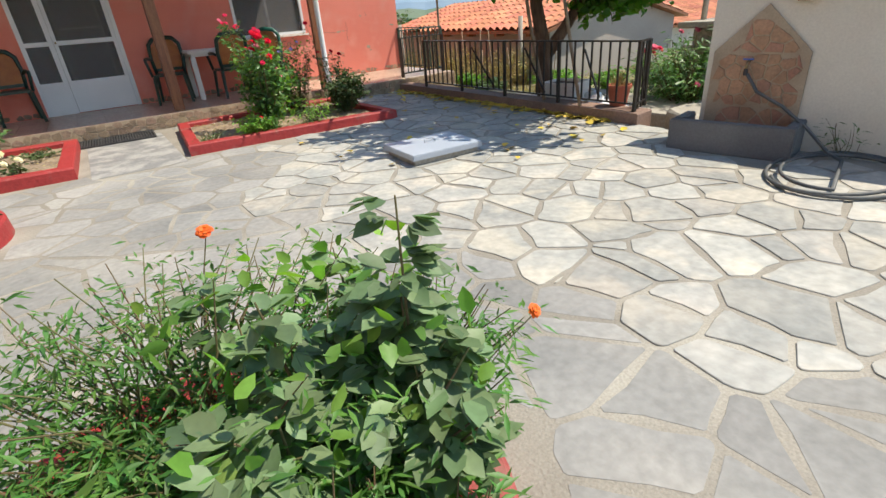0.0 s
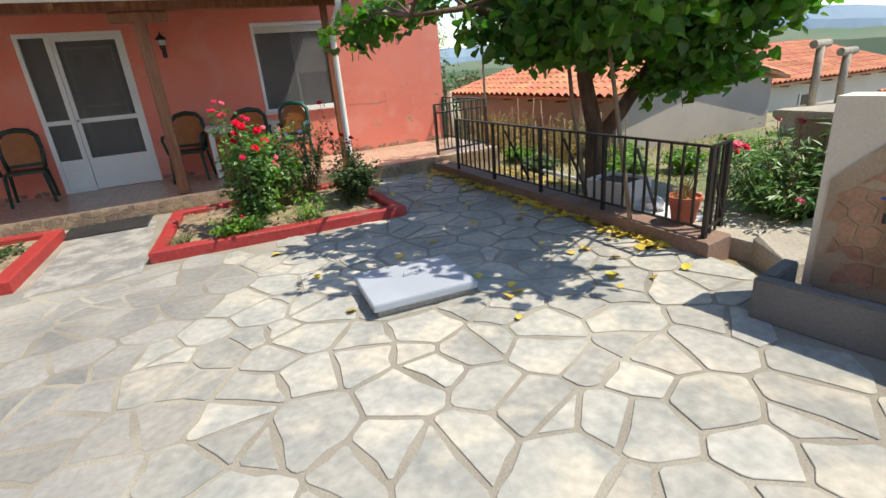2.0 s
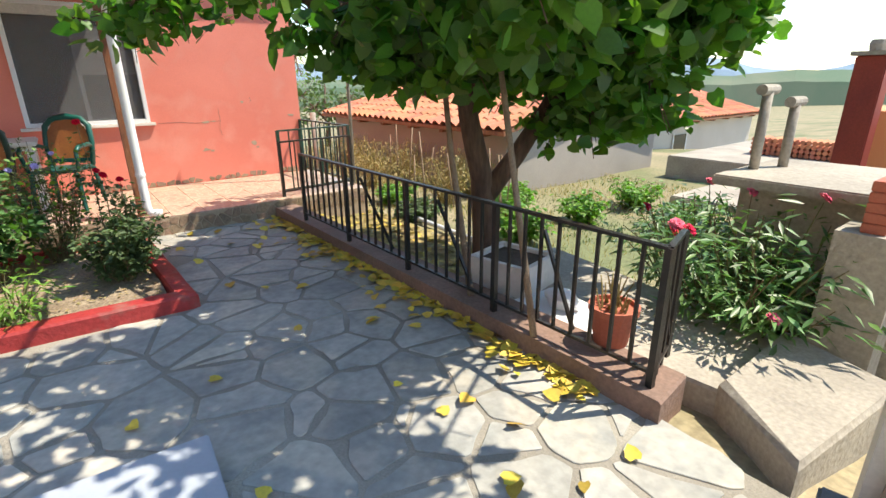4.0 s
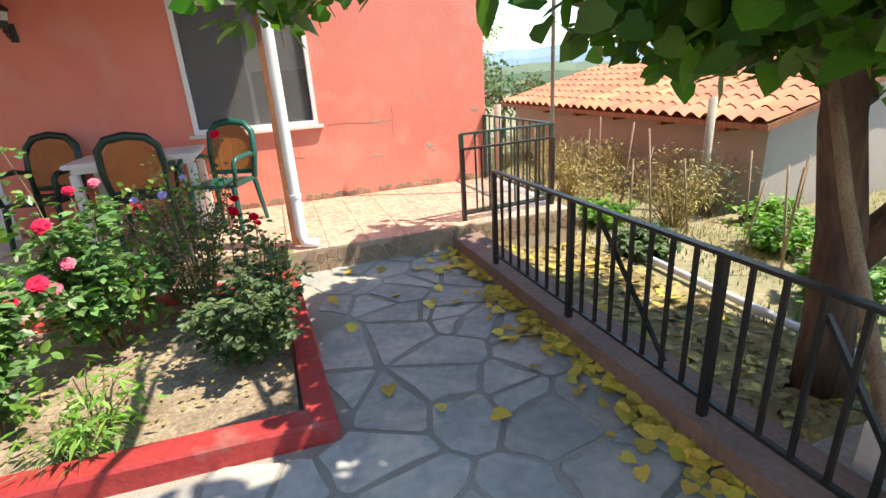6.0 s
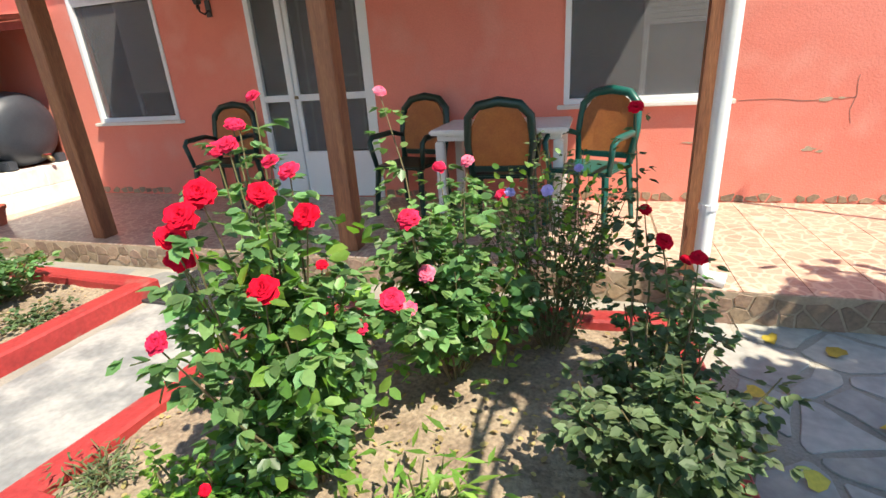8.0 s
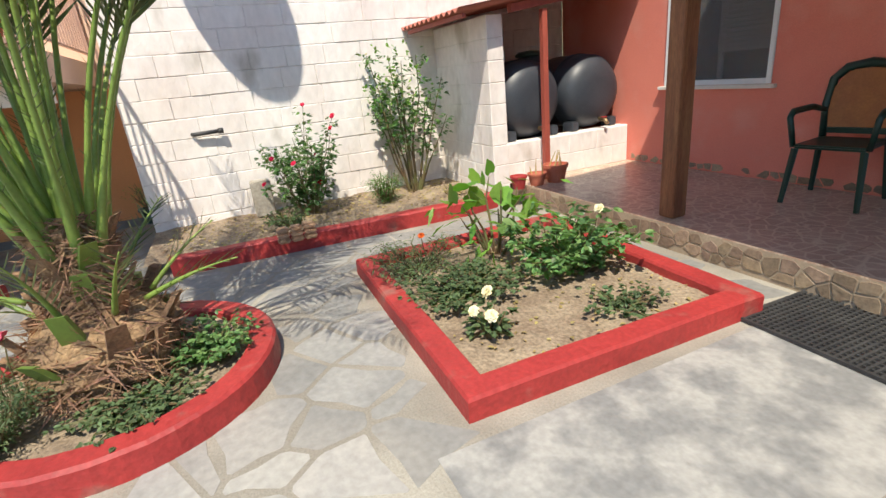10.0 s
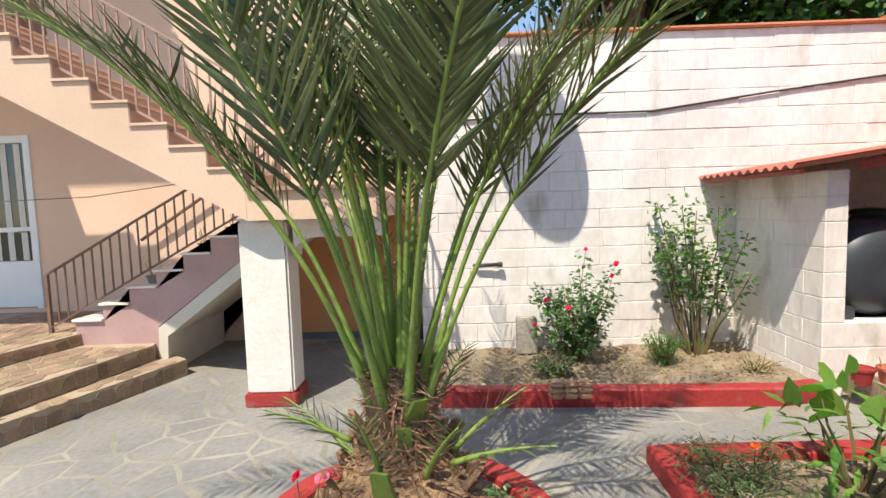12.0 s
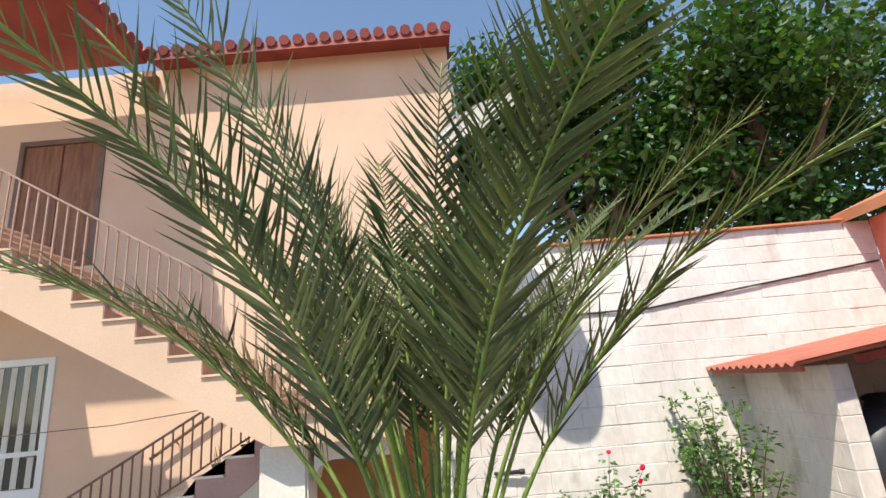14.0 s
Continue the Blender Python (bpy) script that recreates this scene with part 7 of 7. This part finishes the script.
for p in ((4.0, 7.9, 1.93), (4.12, 7.65, 2.0), (4.3, 7.45, 2.05), (4.7, 7.2, 2.15), (4.9, 6.4, 1.8), (5.3, 6.6, 1.72), (5.05, 4.95, 1.78), (6.9, 5.7, 1.5), (7.3, 6.2, 1.5), (5.6, 5.2, 1.7), (5.0, 5.8, 1.85), (5.5, 6.1, 1.62), (6.0, 5.6, 1.6), (6.3, 5.2, 1.5), (5.9, 6.8, 1.6), (6.6, 6.4, 1.5), (6.2, 6.9, 1.75), (6.5, 5.1, 1.95), (5.6, 5.7, 1.95)) + tuple((rg.uniform(5.2, 7.2), rg.uniform(4.7, 7.3), rg.uniform(1.6, 2.1)) for _ in range(16)):
    cl.append(Vector(p) - T0)
for x0_, x1_, y0_, y1_, z0_, z1_, n_ in ((5.5, 6.8, 6.3, 8.2, 2.2, 3.2, 17), (5.9, 7.5, 4.95, 6.0, 1.55, 2.0, 16), (6.4, 7.3, 5.05, 6.0, 1.15, 1.45, 8), (5.4, 6.2, 6.3, 7.2, 1.6, 1.9, 9), (5.3, 5.9, 6.2, 7.4, 2.3, 2.9, 9)):
    for _ in range(n_):
        cl.append(Vector((rg.uniform(x0_, x1_), rg.uniform(y0_, y1_), rg.uniform(z0_, z1_))) - T0)
tree("shade_tree", tuple(T0), "broad-leaved shade tree with a forked dark trunk behind the fence",
     [([(0, 0, -0.1), (-0.02, 0.0, 0.3), (-0.05, 0.02, 0.8), (-0.20, 0.02, 1.3), (-0.35, -0.05, 1.8), (-0.7, -0.2, 2.4), (-1.1, -0.5, 2.9)], 0.125, 0.04),
      ([(-0.02, 0.02, 0.62), (0.20, -0.15, 1.0), (0.42, -0.35, 1.5), (0.5, -0.6, 2.2), (0.9, -1.0, 2.9)], 0.09, 0.03),
      ([(-0.2, 0.0, 1.35), (-0.1, 0.3, 1.9), (0.1, 0.8, 2.5), (0.2, 1.2, 3.0)], 0.09, 0.03),
      ([(-0.35, -0.05, 1.8), (-0.9, 0.1, 2.0), (-1.6, 0.1, 2.1), (-2.2, 0.05, 2.05)], 0.06, 0.015),
      ([(0.42, -0.35, 1.5), (0.7, -0.9, 1.9), (0.6, -1.6, 2.2)], 0.06, 0.02)],
     cl, 25000, 0.125, M_LEAF_TREE, 0.17, 8, clump_r=0.40)


def plain_tree(at, label, height, radius, leaves, leaf, mat, seed, shape="oval", name="garden_tree"):
    rg2 = np.random.default_rng(seed)
    clumps = []
    for _ in range(34):
        d = unit(rg2, 1)[0] * rg2.uniform(0.35, 1.0)
        clumps.append(Vector((d[0] * radius, d[1] * radius, height * 0.62 + d[2] * height * 0.36)))
    limbs = [([(0, 0, -0.2), (0.05, 0, height * 0.3), (0.0, 0.08, height * 0.6), (0.05, 0, height * 0.8)], height * 0.045, 0.03)]
    for k in range(4):
        a = k * 1.57 + 0.4
        limbs.append(([(0.03, 0, height * 0.3), (radius * 0.3 * math.cos(a), radius * 0.3 * math.sin(a), height * 0.5), (radius * 0.6 * math.cos(a), radius * 0.6 * math.sin(a), height * 0.68)], height * 0.02, 0.015))
    return tree(name, at, label, limbs, clumps, leaves, leaf, mat, 0.1, seed, shape, clump_r=radius * 0.42)


plain_tree((-7.3, 8.6, 0.8), "tall dense dark green tree behind the white wall", 8.6, 2.5, 13000, 0.19, M_LEAF_WOOD, 61)
plain_tree((-6.6, 11.6, 0.8), "wide dark green tree behind the white wall", 8.4, 2.7, 13000, 0.18, M_LEAF_WOOD, 62)
plain_tree((-9.5, 14.2, 1.5), "pale green tree on the slope behind the wall", 9.5, 3.0, 6000, 0.22, M_LEAF_GREY, 63)
plain_tree((-9.6, 10.0, 1.2), "tall leafy tree on the slope", 10.5, 2.9, 7500, 0.22, M_LEAF_WOOD, 64)
plain_tree((-6.0, 14.8, 1.0), "bushy tree behind the salmon house gable", 7.6, 2.4, 6000, 0.18, M_LEAF_WOOD, 68)
plain_tree((7.6, 14.6, -0.4), "slender peach tree beyond the house corner", 3.6, 0.9, 1500, 0.13, M_LEAF_BRIGHT, 65, "lance")
plain_tree((12.0, 22.0, -0.8), "round green tree far beyond the garden", 2.6, 2.0, 900, 0.22, M_LEAF_GREY, 66)
plain_tree((12.5, 3.0, -1.0), "round green tree beside the orange house", 3.0, 1.3, 1200, 0.16, M_LEAF_GREY, 67)
plain_tree((17.0, 0.8, -1.5), "green tree beyond the concrete yard", 3.6, 1.7, 1200, 0.2, M_LEAF_TREE, 69)

# oleander
OB = [(rg.uniform(-.5, .5), rg.uniform(-.5, .5)) for _ in range(7)]
shrub("oleander", (6.62, 4.22, -0.2), "oleander bush with narrow leaves and pink flower clusters", 1.05, 0.55, 60, 2000, 0.13, M_LEAF_ROSE, "lance", seed=70, thin=0.008,
      blooms=[(-0.40, 0.35, 0.86, .05, Q), (-0.34, 0.40, 0.80, .05, K), (-0.38, 0.28, 0.84, .045, K), (0.1, -0.2, 1.04, .04, Q), (-0.45, -0.25, 0.5, .04, Q), (0.2, 0.2, 1.0, .04, Q)])
shrub("oleander", (7.2, 4.85, -0.25), "taller oleander bush with a few pink flowers", 1.0, 0.6, 56, 1900, 0.13, M_LEAF_ROSE, "lance", seed=71, thin=0.008, blooms=[(0.0, 0.0, 1.0, .04, Q), (-0.3, 0.3, 0.8, .04, K)])

# garden growth
rg = np.random.default_rng(5)
for i, (x, y, h, r, m, lab) in enumerate((
        (7.6, 9.9, 0.5, 0.45, M_LEAF_DRY, "withered yellow bean plants"), (8.3, 10.8, 0.6, 0.5, M_LEAF_DRY, "withered yellow bean plants"), (7.9, 11.9, 0.6, 0.5, M_LEAF_DRY, "withered yellow bean plants"),
        (9.0, 9.8, 0.42, 0.35, M_LEAF_DRY, "drying yellow-green plant"), (8.8, 12.4, 0.7, 0.5, M_LEAF_DRY, "tall dry stalks by the barn"), (7.5, 13.2, 0.7, 0.5, M_LEAF_DRY, "tall dry stalks by the barn"),
        (7.2, 9.3, 0.35, 0.28, M_LEAF_BRIGHT, "small green pepper plant"), (8.35, 8.1, 0.5, 0.4, M_LEAF_BRIGHT, "bushy green pepper plants"), (9.0, 7.2, 0.5, 0.42, M_LEAF_BRIGHT, "bushy green pepper plants"),
        (7.4, 6.9, 0.45, 0.3, M_LEAF_BRIGHT, "green plant behind the tree"), (9.8, 6.2, 0.55, 0.5, M_LEAF_ROSE, "leafy row before the yard"), (10.3, 5.2, 0.5, 0.5, M_LEAF_ROSE, "leafy row before the yard"),
        (10.5, 7.4, 0.5, 0.5, M_LEAF_BRIGHT, "leafy row before the yard"), (9.2, 8.9, 0.4, 0.35, M_LEAF_BRIGHT, "green plants among dry grass"), (9.6, 4.2, 0.5, 0.5, M_LEAF_ROSE, "leafy plants before the yard"), (6.95, 8.3, 0.3, 0.25, M_LEAF_GREY, "grey-green weeds on the garden edge"))):
    shrub("garden_plant", (x, y, land(x, y) - 0.01), lab + " in the vegetable garden", h, r, 30, 520, 0.075, m, "lance" if m is M_LEAF_DRY else "oval", seed=80 + i, category="plant", group="garden plants")


def scatter(name, label, n, area, z_of, shape, size, mat, seed, flat_lie=False, keep=None):
    rg3 = np.random.default_rng(seed)
    P, W, U = [], [], []
    while len(P) < n:
        x, y = rg3.uniform(area[0], area[1]), rg3.uniform(area[2], area[3])
        if keep and not keep(x, y, rg3.uniform()):
            continue
        P.append((x, y, z_of(x, y) + (0.012 if flat_lie else -0.005)))
        a = rg3.uniform(0, 6.283)
        if flat_lie:
            W.append((math.cos(a), math.sin(a), rg3.uniform(-0.05, 0.35)))
            U.append((rg3.uniform(-.5, .5), rg3.uniform(-.5, .5), 1))
        else:
            W.append((math.cos(a) * 0.5, math.sin(a) * 0.5, rg3.uniform(0.5, 1.4)))
            U.append((math.cos(a), math.sin(a), 0.2))
    ob = new(name, leaf_mesh(name, shape, P, W, U, size * rg3.uniform(0.5, 1.1, n), mat))
    return tagged(ob, label=label, category="litter" if flat_lie else "grass", kind="stuff")


patchy = lambda x, y, u: noise.noise(Vector((x * 0.8, y * 0.8, 3))) + 0.45 > u * 0.9
for i, (x, y) in enumerate(((8.9, 9.5), (9.1, 10.4), (8.9, 11.3), (9.1, 12.2), (8.8, 13.1), (9.0, 14.2), (8.2, 13.9), (8.1, 9.2), (7.7, 10.8), (7.5, 14.6))):
    shrub("dry_stalks", (x, y, land(x, y) - 0.01), "tall tangle of withered yellow bean stalks before the barn", 1.0, 0.5, 60, 800, 0.08, M_LEAF_DRY if i % 3 else M_LEAF_GREY, "lance", seed=120 + i, category="plant", group="dry stalks", stem_mat=M_LEAF_DRY, thin=0.006)
scatter("garden_grass", "dry and green grass tufts over the garden soil", 16000, (6.5, 12.5, 3.0, 16.0), land, "needle", 0.13, M_LEAF_DRY, 91, keep=patchy)
scatter("garden_grass", "low green weeds over the garden soil", 9000, (6.5, 12.5, 3.0, 16.0), land, "lance", 0.07, M_LEAF_GREY, 92, keep=lambda x, y, u: noise.noise(Vector((x * 0.6, y * 0.6, 8))) + 0.35 > u)

def by_kerb(x, y, u):
    edge = 5.315 - 0.019 * (y - 4.1)
    d = edge - x
    return 0.0 < d < 0.42 and u < math.exp(-d * 14) * (0.45 + 0.55 * (noise.noise(Vector((x * 2, y * 2.2, 1))) + 0.5))


scatter("fallen_leaves", "yellow fallen leaves swept along the brown kerb", 420, (4.9, 5.4, 4.4, 8.65), lambda x, y: 0.012, "heart", 0.085, M_LEAF_YELLOW, 93, True, by_kerb)
scatter("fallen_leaves", "single yellow leaves on the paving under the tree", 46, (2.2, 5.3, 4.0, 8.6), lambda x, y: 0.010, "heart", 0.085, M_LEAF_YELLOW, 94, True, lambda x, y, u: u < (x - 1.8) / 4 and not (1.4 < x < 4.05 and 6.6 < y < 8.7))
scatter("leaf_litter", "brown and yellow leaf litter behind the fence", 2400, (5.62, 6.6, 5.9, 9.0), lambda x, y: land(x, y) + 0.02, "heart", 0.08, M_LEAF_DRY, 95, True)
scatter("leaf_litter", "yellow leaves among the litter behind the fence", 120, (5.62, 6.5, 5.9, 9.0), lambda x, y: land(x, y) + 0.03, "heart", 0.085, M_LEAF_YELLOW, 96, True)
scatter("bed_litter", "dry leaf litter and crumbs on the bed soil", 500, (1.7, 3.8, 6.95, 8.4), lambda x, y: 0.055, "oval", 0.035, M_LEAF_DRY, 97, True)
scatter("bed_litter", "dry litter along the white wall", 700, (-3.55, -2.5, 5.5, 8.5), lambda x, y: 0.122, "oval", 0.04, M_LEAF_DRY, 98, True)
scatter("bed_litter", "dry litter on the small bed soil", 260, (-1.3, 0.35, 6.95, 8.4), lambda x, y: 0.06, "oval", 0.035, M_LEAF_DRY, 99, True)


# ---- pieces: porch tiles, stone veneers, paving ----
def piece(name, outline, z0, z1, mat, parent, m=None, inset=0.004):
    o = finish(name, prism(bmesh.new(), outline, z0, z1, m, inset), mat, parent)
    return o


rng = random.Random(31)
PORCH = bpy.data.objects["porch_floor"]
PORCH_E = bpy.data.objects["porch_floor_east"]
tile_me = {}


def tile_field(parent, x0, x1, y0, y1, z, s=0.33):
    nx, ny = max(1, round((x1 - x0) / s)), max(1, round((y1 - y0) / s))
    sx, sy = (x1 - x0) / nx, (y1 - y0) / ny
    key = (round(sx, 3), round(sy, 3))
    if key not in tile_me:
        bm = prism(bmesh.new(), [(-sx / 2 + 0.002, -sy / 2 + 0.002), (sx / 2 - 0.002, -sy / 2 + 0.002), (sx / 2 - 0.002, sy / 2 - 0.002), (-sx / 2 + 0.002, sy / 2 - 0.002)], 0, 0.008, inset=0.001)
        me = bpy.data.meshes.new("floor_tile")
        bm.to_mesh(me)
        bm.free()
        me.materials.append(M_CRAZYTILE)
        tile_me[key] = me
    for i in range(nx):
        for j in range(ny):
            o = new("floor_tile", tile_me[key])
            o.location, o.parent = (x0 + (i + 0.5) * sx, y0 + (j + 0.5) * sy, z), parent


def crazy_tile_material():
    """Printed tile with a pale vein network over brown stones."""
    m = material("crazy_pattern_tile", (0.50, 0.35, 0.26), (0.41, 0.27, 0.20), scale=7, rough=0.28, coords="World", fine=0.12, vary=0.06)
    t = m.node_tree
    n, k = t.nodes, t.links
    bsdf = n["Principled BSDF"]
    src = bsdf.inputs["Base Color"].links[0].from_socket
    geo = n.new("ShaderNodeNewGeometry")
    vo = n.new("ShaderNodeTexVoronoi")
    vo.feature = "DISTANCE_TO_EDGE"
    vo.inputs["Scale"].default_value = 11.0
    k.new(geo.outputs["Position"], vo.inputs["Vector"])
    r = n.new("ShaderNodeMapRange")
    r.inputs["From Min"].default_value, r.inputs["From Max"].default_value = 0.03, 0.09
    k.new(vo.outputs["Distance"], r.inputs["Value"])
    x = n.new("ShaderNodeMix")
    x.data_type = "RGBA"
    x.inputs[6].default_value = (0.62, 0.50, 0.38, 1)
    k.new(r.outputs["Result"], x.inputs["Factor"])
    k.new(src, x.inputs[7])
    k.new(x.outputs[2], bsdf.inputs["Base Color"])
    return m


M_CRAZYTILE = crazy_tile_material()
tile_field(PORCH, -2.40, 3.86, 8.90, 10.45, 0.186)
tile_field(PORCH_E, 3.87, 6.42, 8.72, 10.45, 0.186)


def veneer(parent, a, b, z0, z1, size, seed, normal_out, depth=0.006, mat=None, limit=300):
    """Crazy stones stuck on a vertical face from a to b (x, y)."""
    a, b = Vector((*a, 0)), Vector((*b, 0))
    d = (b - a)
    length = d.length
    d = d.normalized()
    nrm = Vector((*normal_out, 0)).normalized()
    m = Matrix(((d.x, 0, nrm.x, a.x), (d.y, 0, nrm.y, a.y), (0, 1, 0, 0), (0, 0, 0, 1)))
    rg4 = random.Random(seed)
    for poly in cells(rg4, 0, z0, length, z1, size, 0.012, wobble=0.3)[:limit]:
        piece("stone", poly, 0.002, depth, mat or M_VENEER1, parent, m, 0.002)


M_VENEER1 = material("veneer_stone", (0.34, 0.24, 0.16), (0.24, 0.17, 0.12), scale=3, rough=0.8, coords="World", fine=0.2, bump=0.5, bump_scale=30, vary=0.25)
veneer(PORCH, (-2.38, 8.90), (3.86, 8.90), 0.02, 0.178, 0.10, 41, (0, -1))
veneer(PORCH_E, (3.87, 8.72), (6.42, 8.72), 0.0, 0.18, 0.10, 42, (0, -1))
WN = bpy.data.objects["wall_north"]
veneer(WN, (1.46, FY), (6.30, FY), 0.20, 0.27, 0.09, 43, (0, -1))
veneer(WN, (-2.35, FY), (0.22, FY), 0.20, 0.27, 0.09, 44, (0, -1))
for nm, a, b, z0, z1, s in (("step_lowest", (-3.36, 2.92), (-1.5, 2.23), 0.0, 0.15, 45), ("step_middle", (-3.34, 2.60), (-1.8, 2.19), 0.172, 0.31, 46), ("step_top", (-3.41, 1.80), (-2.2, 1.45), 0.332, 0.43, 47)):
    veneer(bpy.data.objects[nm], a, b, z0, z1, 0.10, s, (0.36, 0.93))
for nm, pts, z in (("step_lowest", (-3.3, -1.55, 0.2, 2.85), 0.165), ("step_middle", (-3.3, -1.85, 0.2, 2.55), 0.325), ("step_top", (-4.6, -2.3, 0.2, 1.75), 0.448)):
    def inside(x, y, nm=nm):
        k = {"step_lowest": 2.92 - 0.371 * (x + 3.36), "step_middle": 2.60 - 0.266 * (x + 3.34), "step_top": 1.80 - 0.289 * (x + 3.41)}[nm]
        lowk = {"step_lowest": 2.60 - 0.266 * (x + 3.34), "step_middle": 1.80 - 0.289 * (x + 3.41), "step_top": 0.2}[nm]
        return lowk + 0.02 < y < k - 0.05
    for poly in cells(random.Random(48), pts[0], pts[2], pts[1], pts[3], 0.13, 0.012, inside):
        piece("stone", poly, z + 0.001, z + 0.006, M_VENEER1, bpy.data.objects[nm])

# paving of the court
PAVE = bpy.data.objects["pavement"]


def on_court(x, y):
    if 1.45 < x < 4.02 and 6.6 < y < 8.66:
        return False
    if 0.5 < x < 1.5 and y > 6.5:
        return False
    if -1.5 < x < 0.58 and 6.75 < y < 8.66:
        return False
    if math.hypot(x - PALM[0], y - PALM[1]) < 0.80 or math.hypot(x - PLANT[0], y - PLANT[1]) < 0.76:
        return False
    if x < -2.2 and y > 5.5 or y > 8.78 or x > 5.30:
        return False
    if y < 2.98 - 0.371 * (x + 3.36) and x < -1.45:
        return False
    if 4.70 < x < 5.25 and 2.5 < y < 3.42:
        return False
    if x > 5.12 + (3.38 - y) * 0.16 and y < 3.5:
        return False
    return True


rng = random.Random(8)
stones = cells(rng, -4.6, -0.4, 5.36, 8.86, 0.275, 0.026, on_court, 0.44, 0.22)


def nearness(poly):
    cx, cy = sum(p[0] for p in poly) / len(poly), sum(p[1] for p in poly) / len(poly)
    return min(math.hypot(cx - 2.9, cy - 3.6), math.hypot(cx - 4.4, cy - 6.0), math.hypot(cx - 1.0, cy - 6.6) + 0.5)


stones.sort(key=nearness)
rest, rest_w = bmesh.new(), bmesh.new()
for i, poly in enumerate(stones):
    cx, cy = sum(p[0] for p in poly) / len(poly), sum(p[1] for p in poly) / len(poly)
    out = roughened(rng, poly, 0.02)
    washed = cx + 0.25 * (cy - 4) < 1.9 + 0.9 * smooth(5.0, 6.2, cy) + 0.5 * noise.noise(Vector((cx, cy, 0)))
    top = rng.uniform(0.005, 0.008) if not washed else rng.uniform(0.001, 0.0018)
    if i < 300:
        piece("paving_stone", out, 0.0005, top, M_STONE_W if washed else M_STONE, PAVE, None, 0.0012 if washed else 0.003)
    else:
        prism(rest if not washed else rest_w, out, 0.0005, top, None, 0.0012 if washed else 0.002)
tagged(finish("cement_strip", prism(bmesh.new(), [(0.59, 6.6), (1.44, 6.6), (1.44, 8.655), (0.59, 8.655)], 0.0005, 0.003, None, 0.001), M_STRIP, PAVE), "plain washed grey cement between the beds", kind="structure")
tagged(finish("paving_stone", rest_w, M_STONE_W, PAVE), "washed-over slate paving, barely proud of its mortar", kind="stuff")
tagged(finish("paving_stone", rest, M_STONE_J, PAVE), "pale slate crazy paving further off", kind="stuff")

# blocks of the boundary wall
rng = random.Random(3)
bmesh_cache = {}
for r_ in range(17):
    y = 5.35
    first = True
    while y < FY - 0.02:
        ln = round(rng.choice((0.36, 0.40, 0.40, 0.44)) * (0.5 if first and r_ % 2 else 1), 2)
        first = False
        ln = min(ln, FY - y)
        key = round(ln, 3)
        if key not in bmesh_cache:
            b = boxed((-0.03, 0.0005, 0.002), (0, ln - 0.0005, 0.1955))
            bmesh.ops.bevel(b, geom=list(b.edges), offset=0.006, segments=1, affect="EDGES")
            me = bpy.data.meshes.new("block")
            b.to_mesh(me)
            b.free()
            me.materials.append(M_WALLW)
            bmesh_cache[key] = me
        o = new("block", bmesh_cache[key])
        o.location, o.parent = (WX + rng.uniform(-0.004, 0.004), y, 0.0 + r_ * 0.1965 + rng.uniform(-0.002, 0.0015)), WALL_B
        o.rotation_euler = (rng.uniform(-0.006, 0.006), 0, 0)
        y += ln
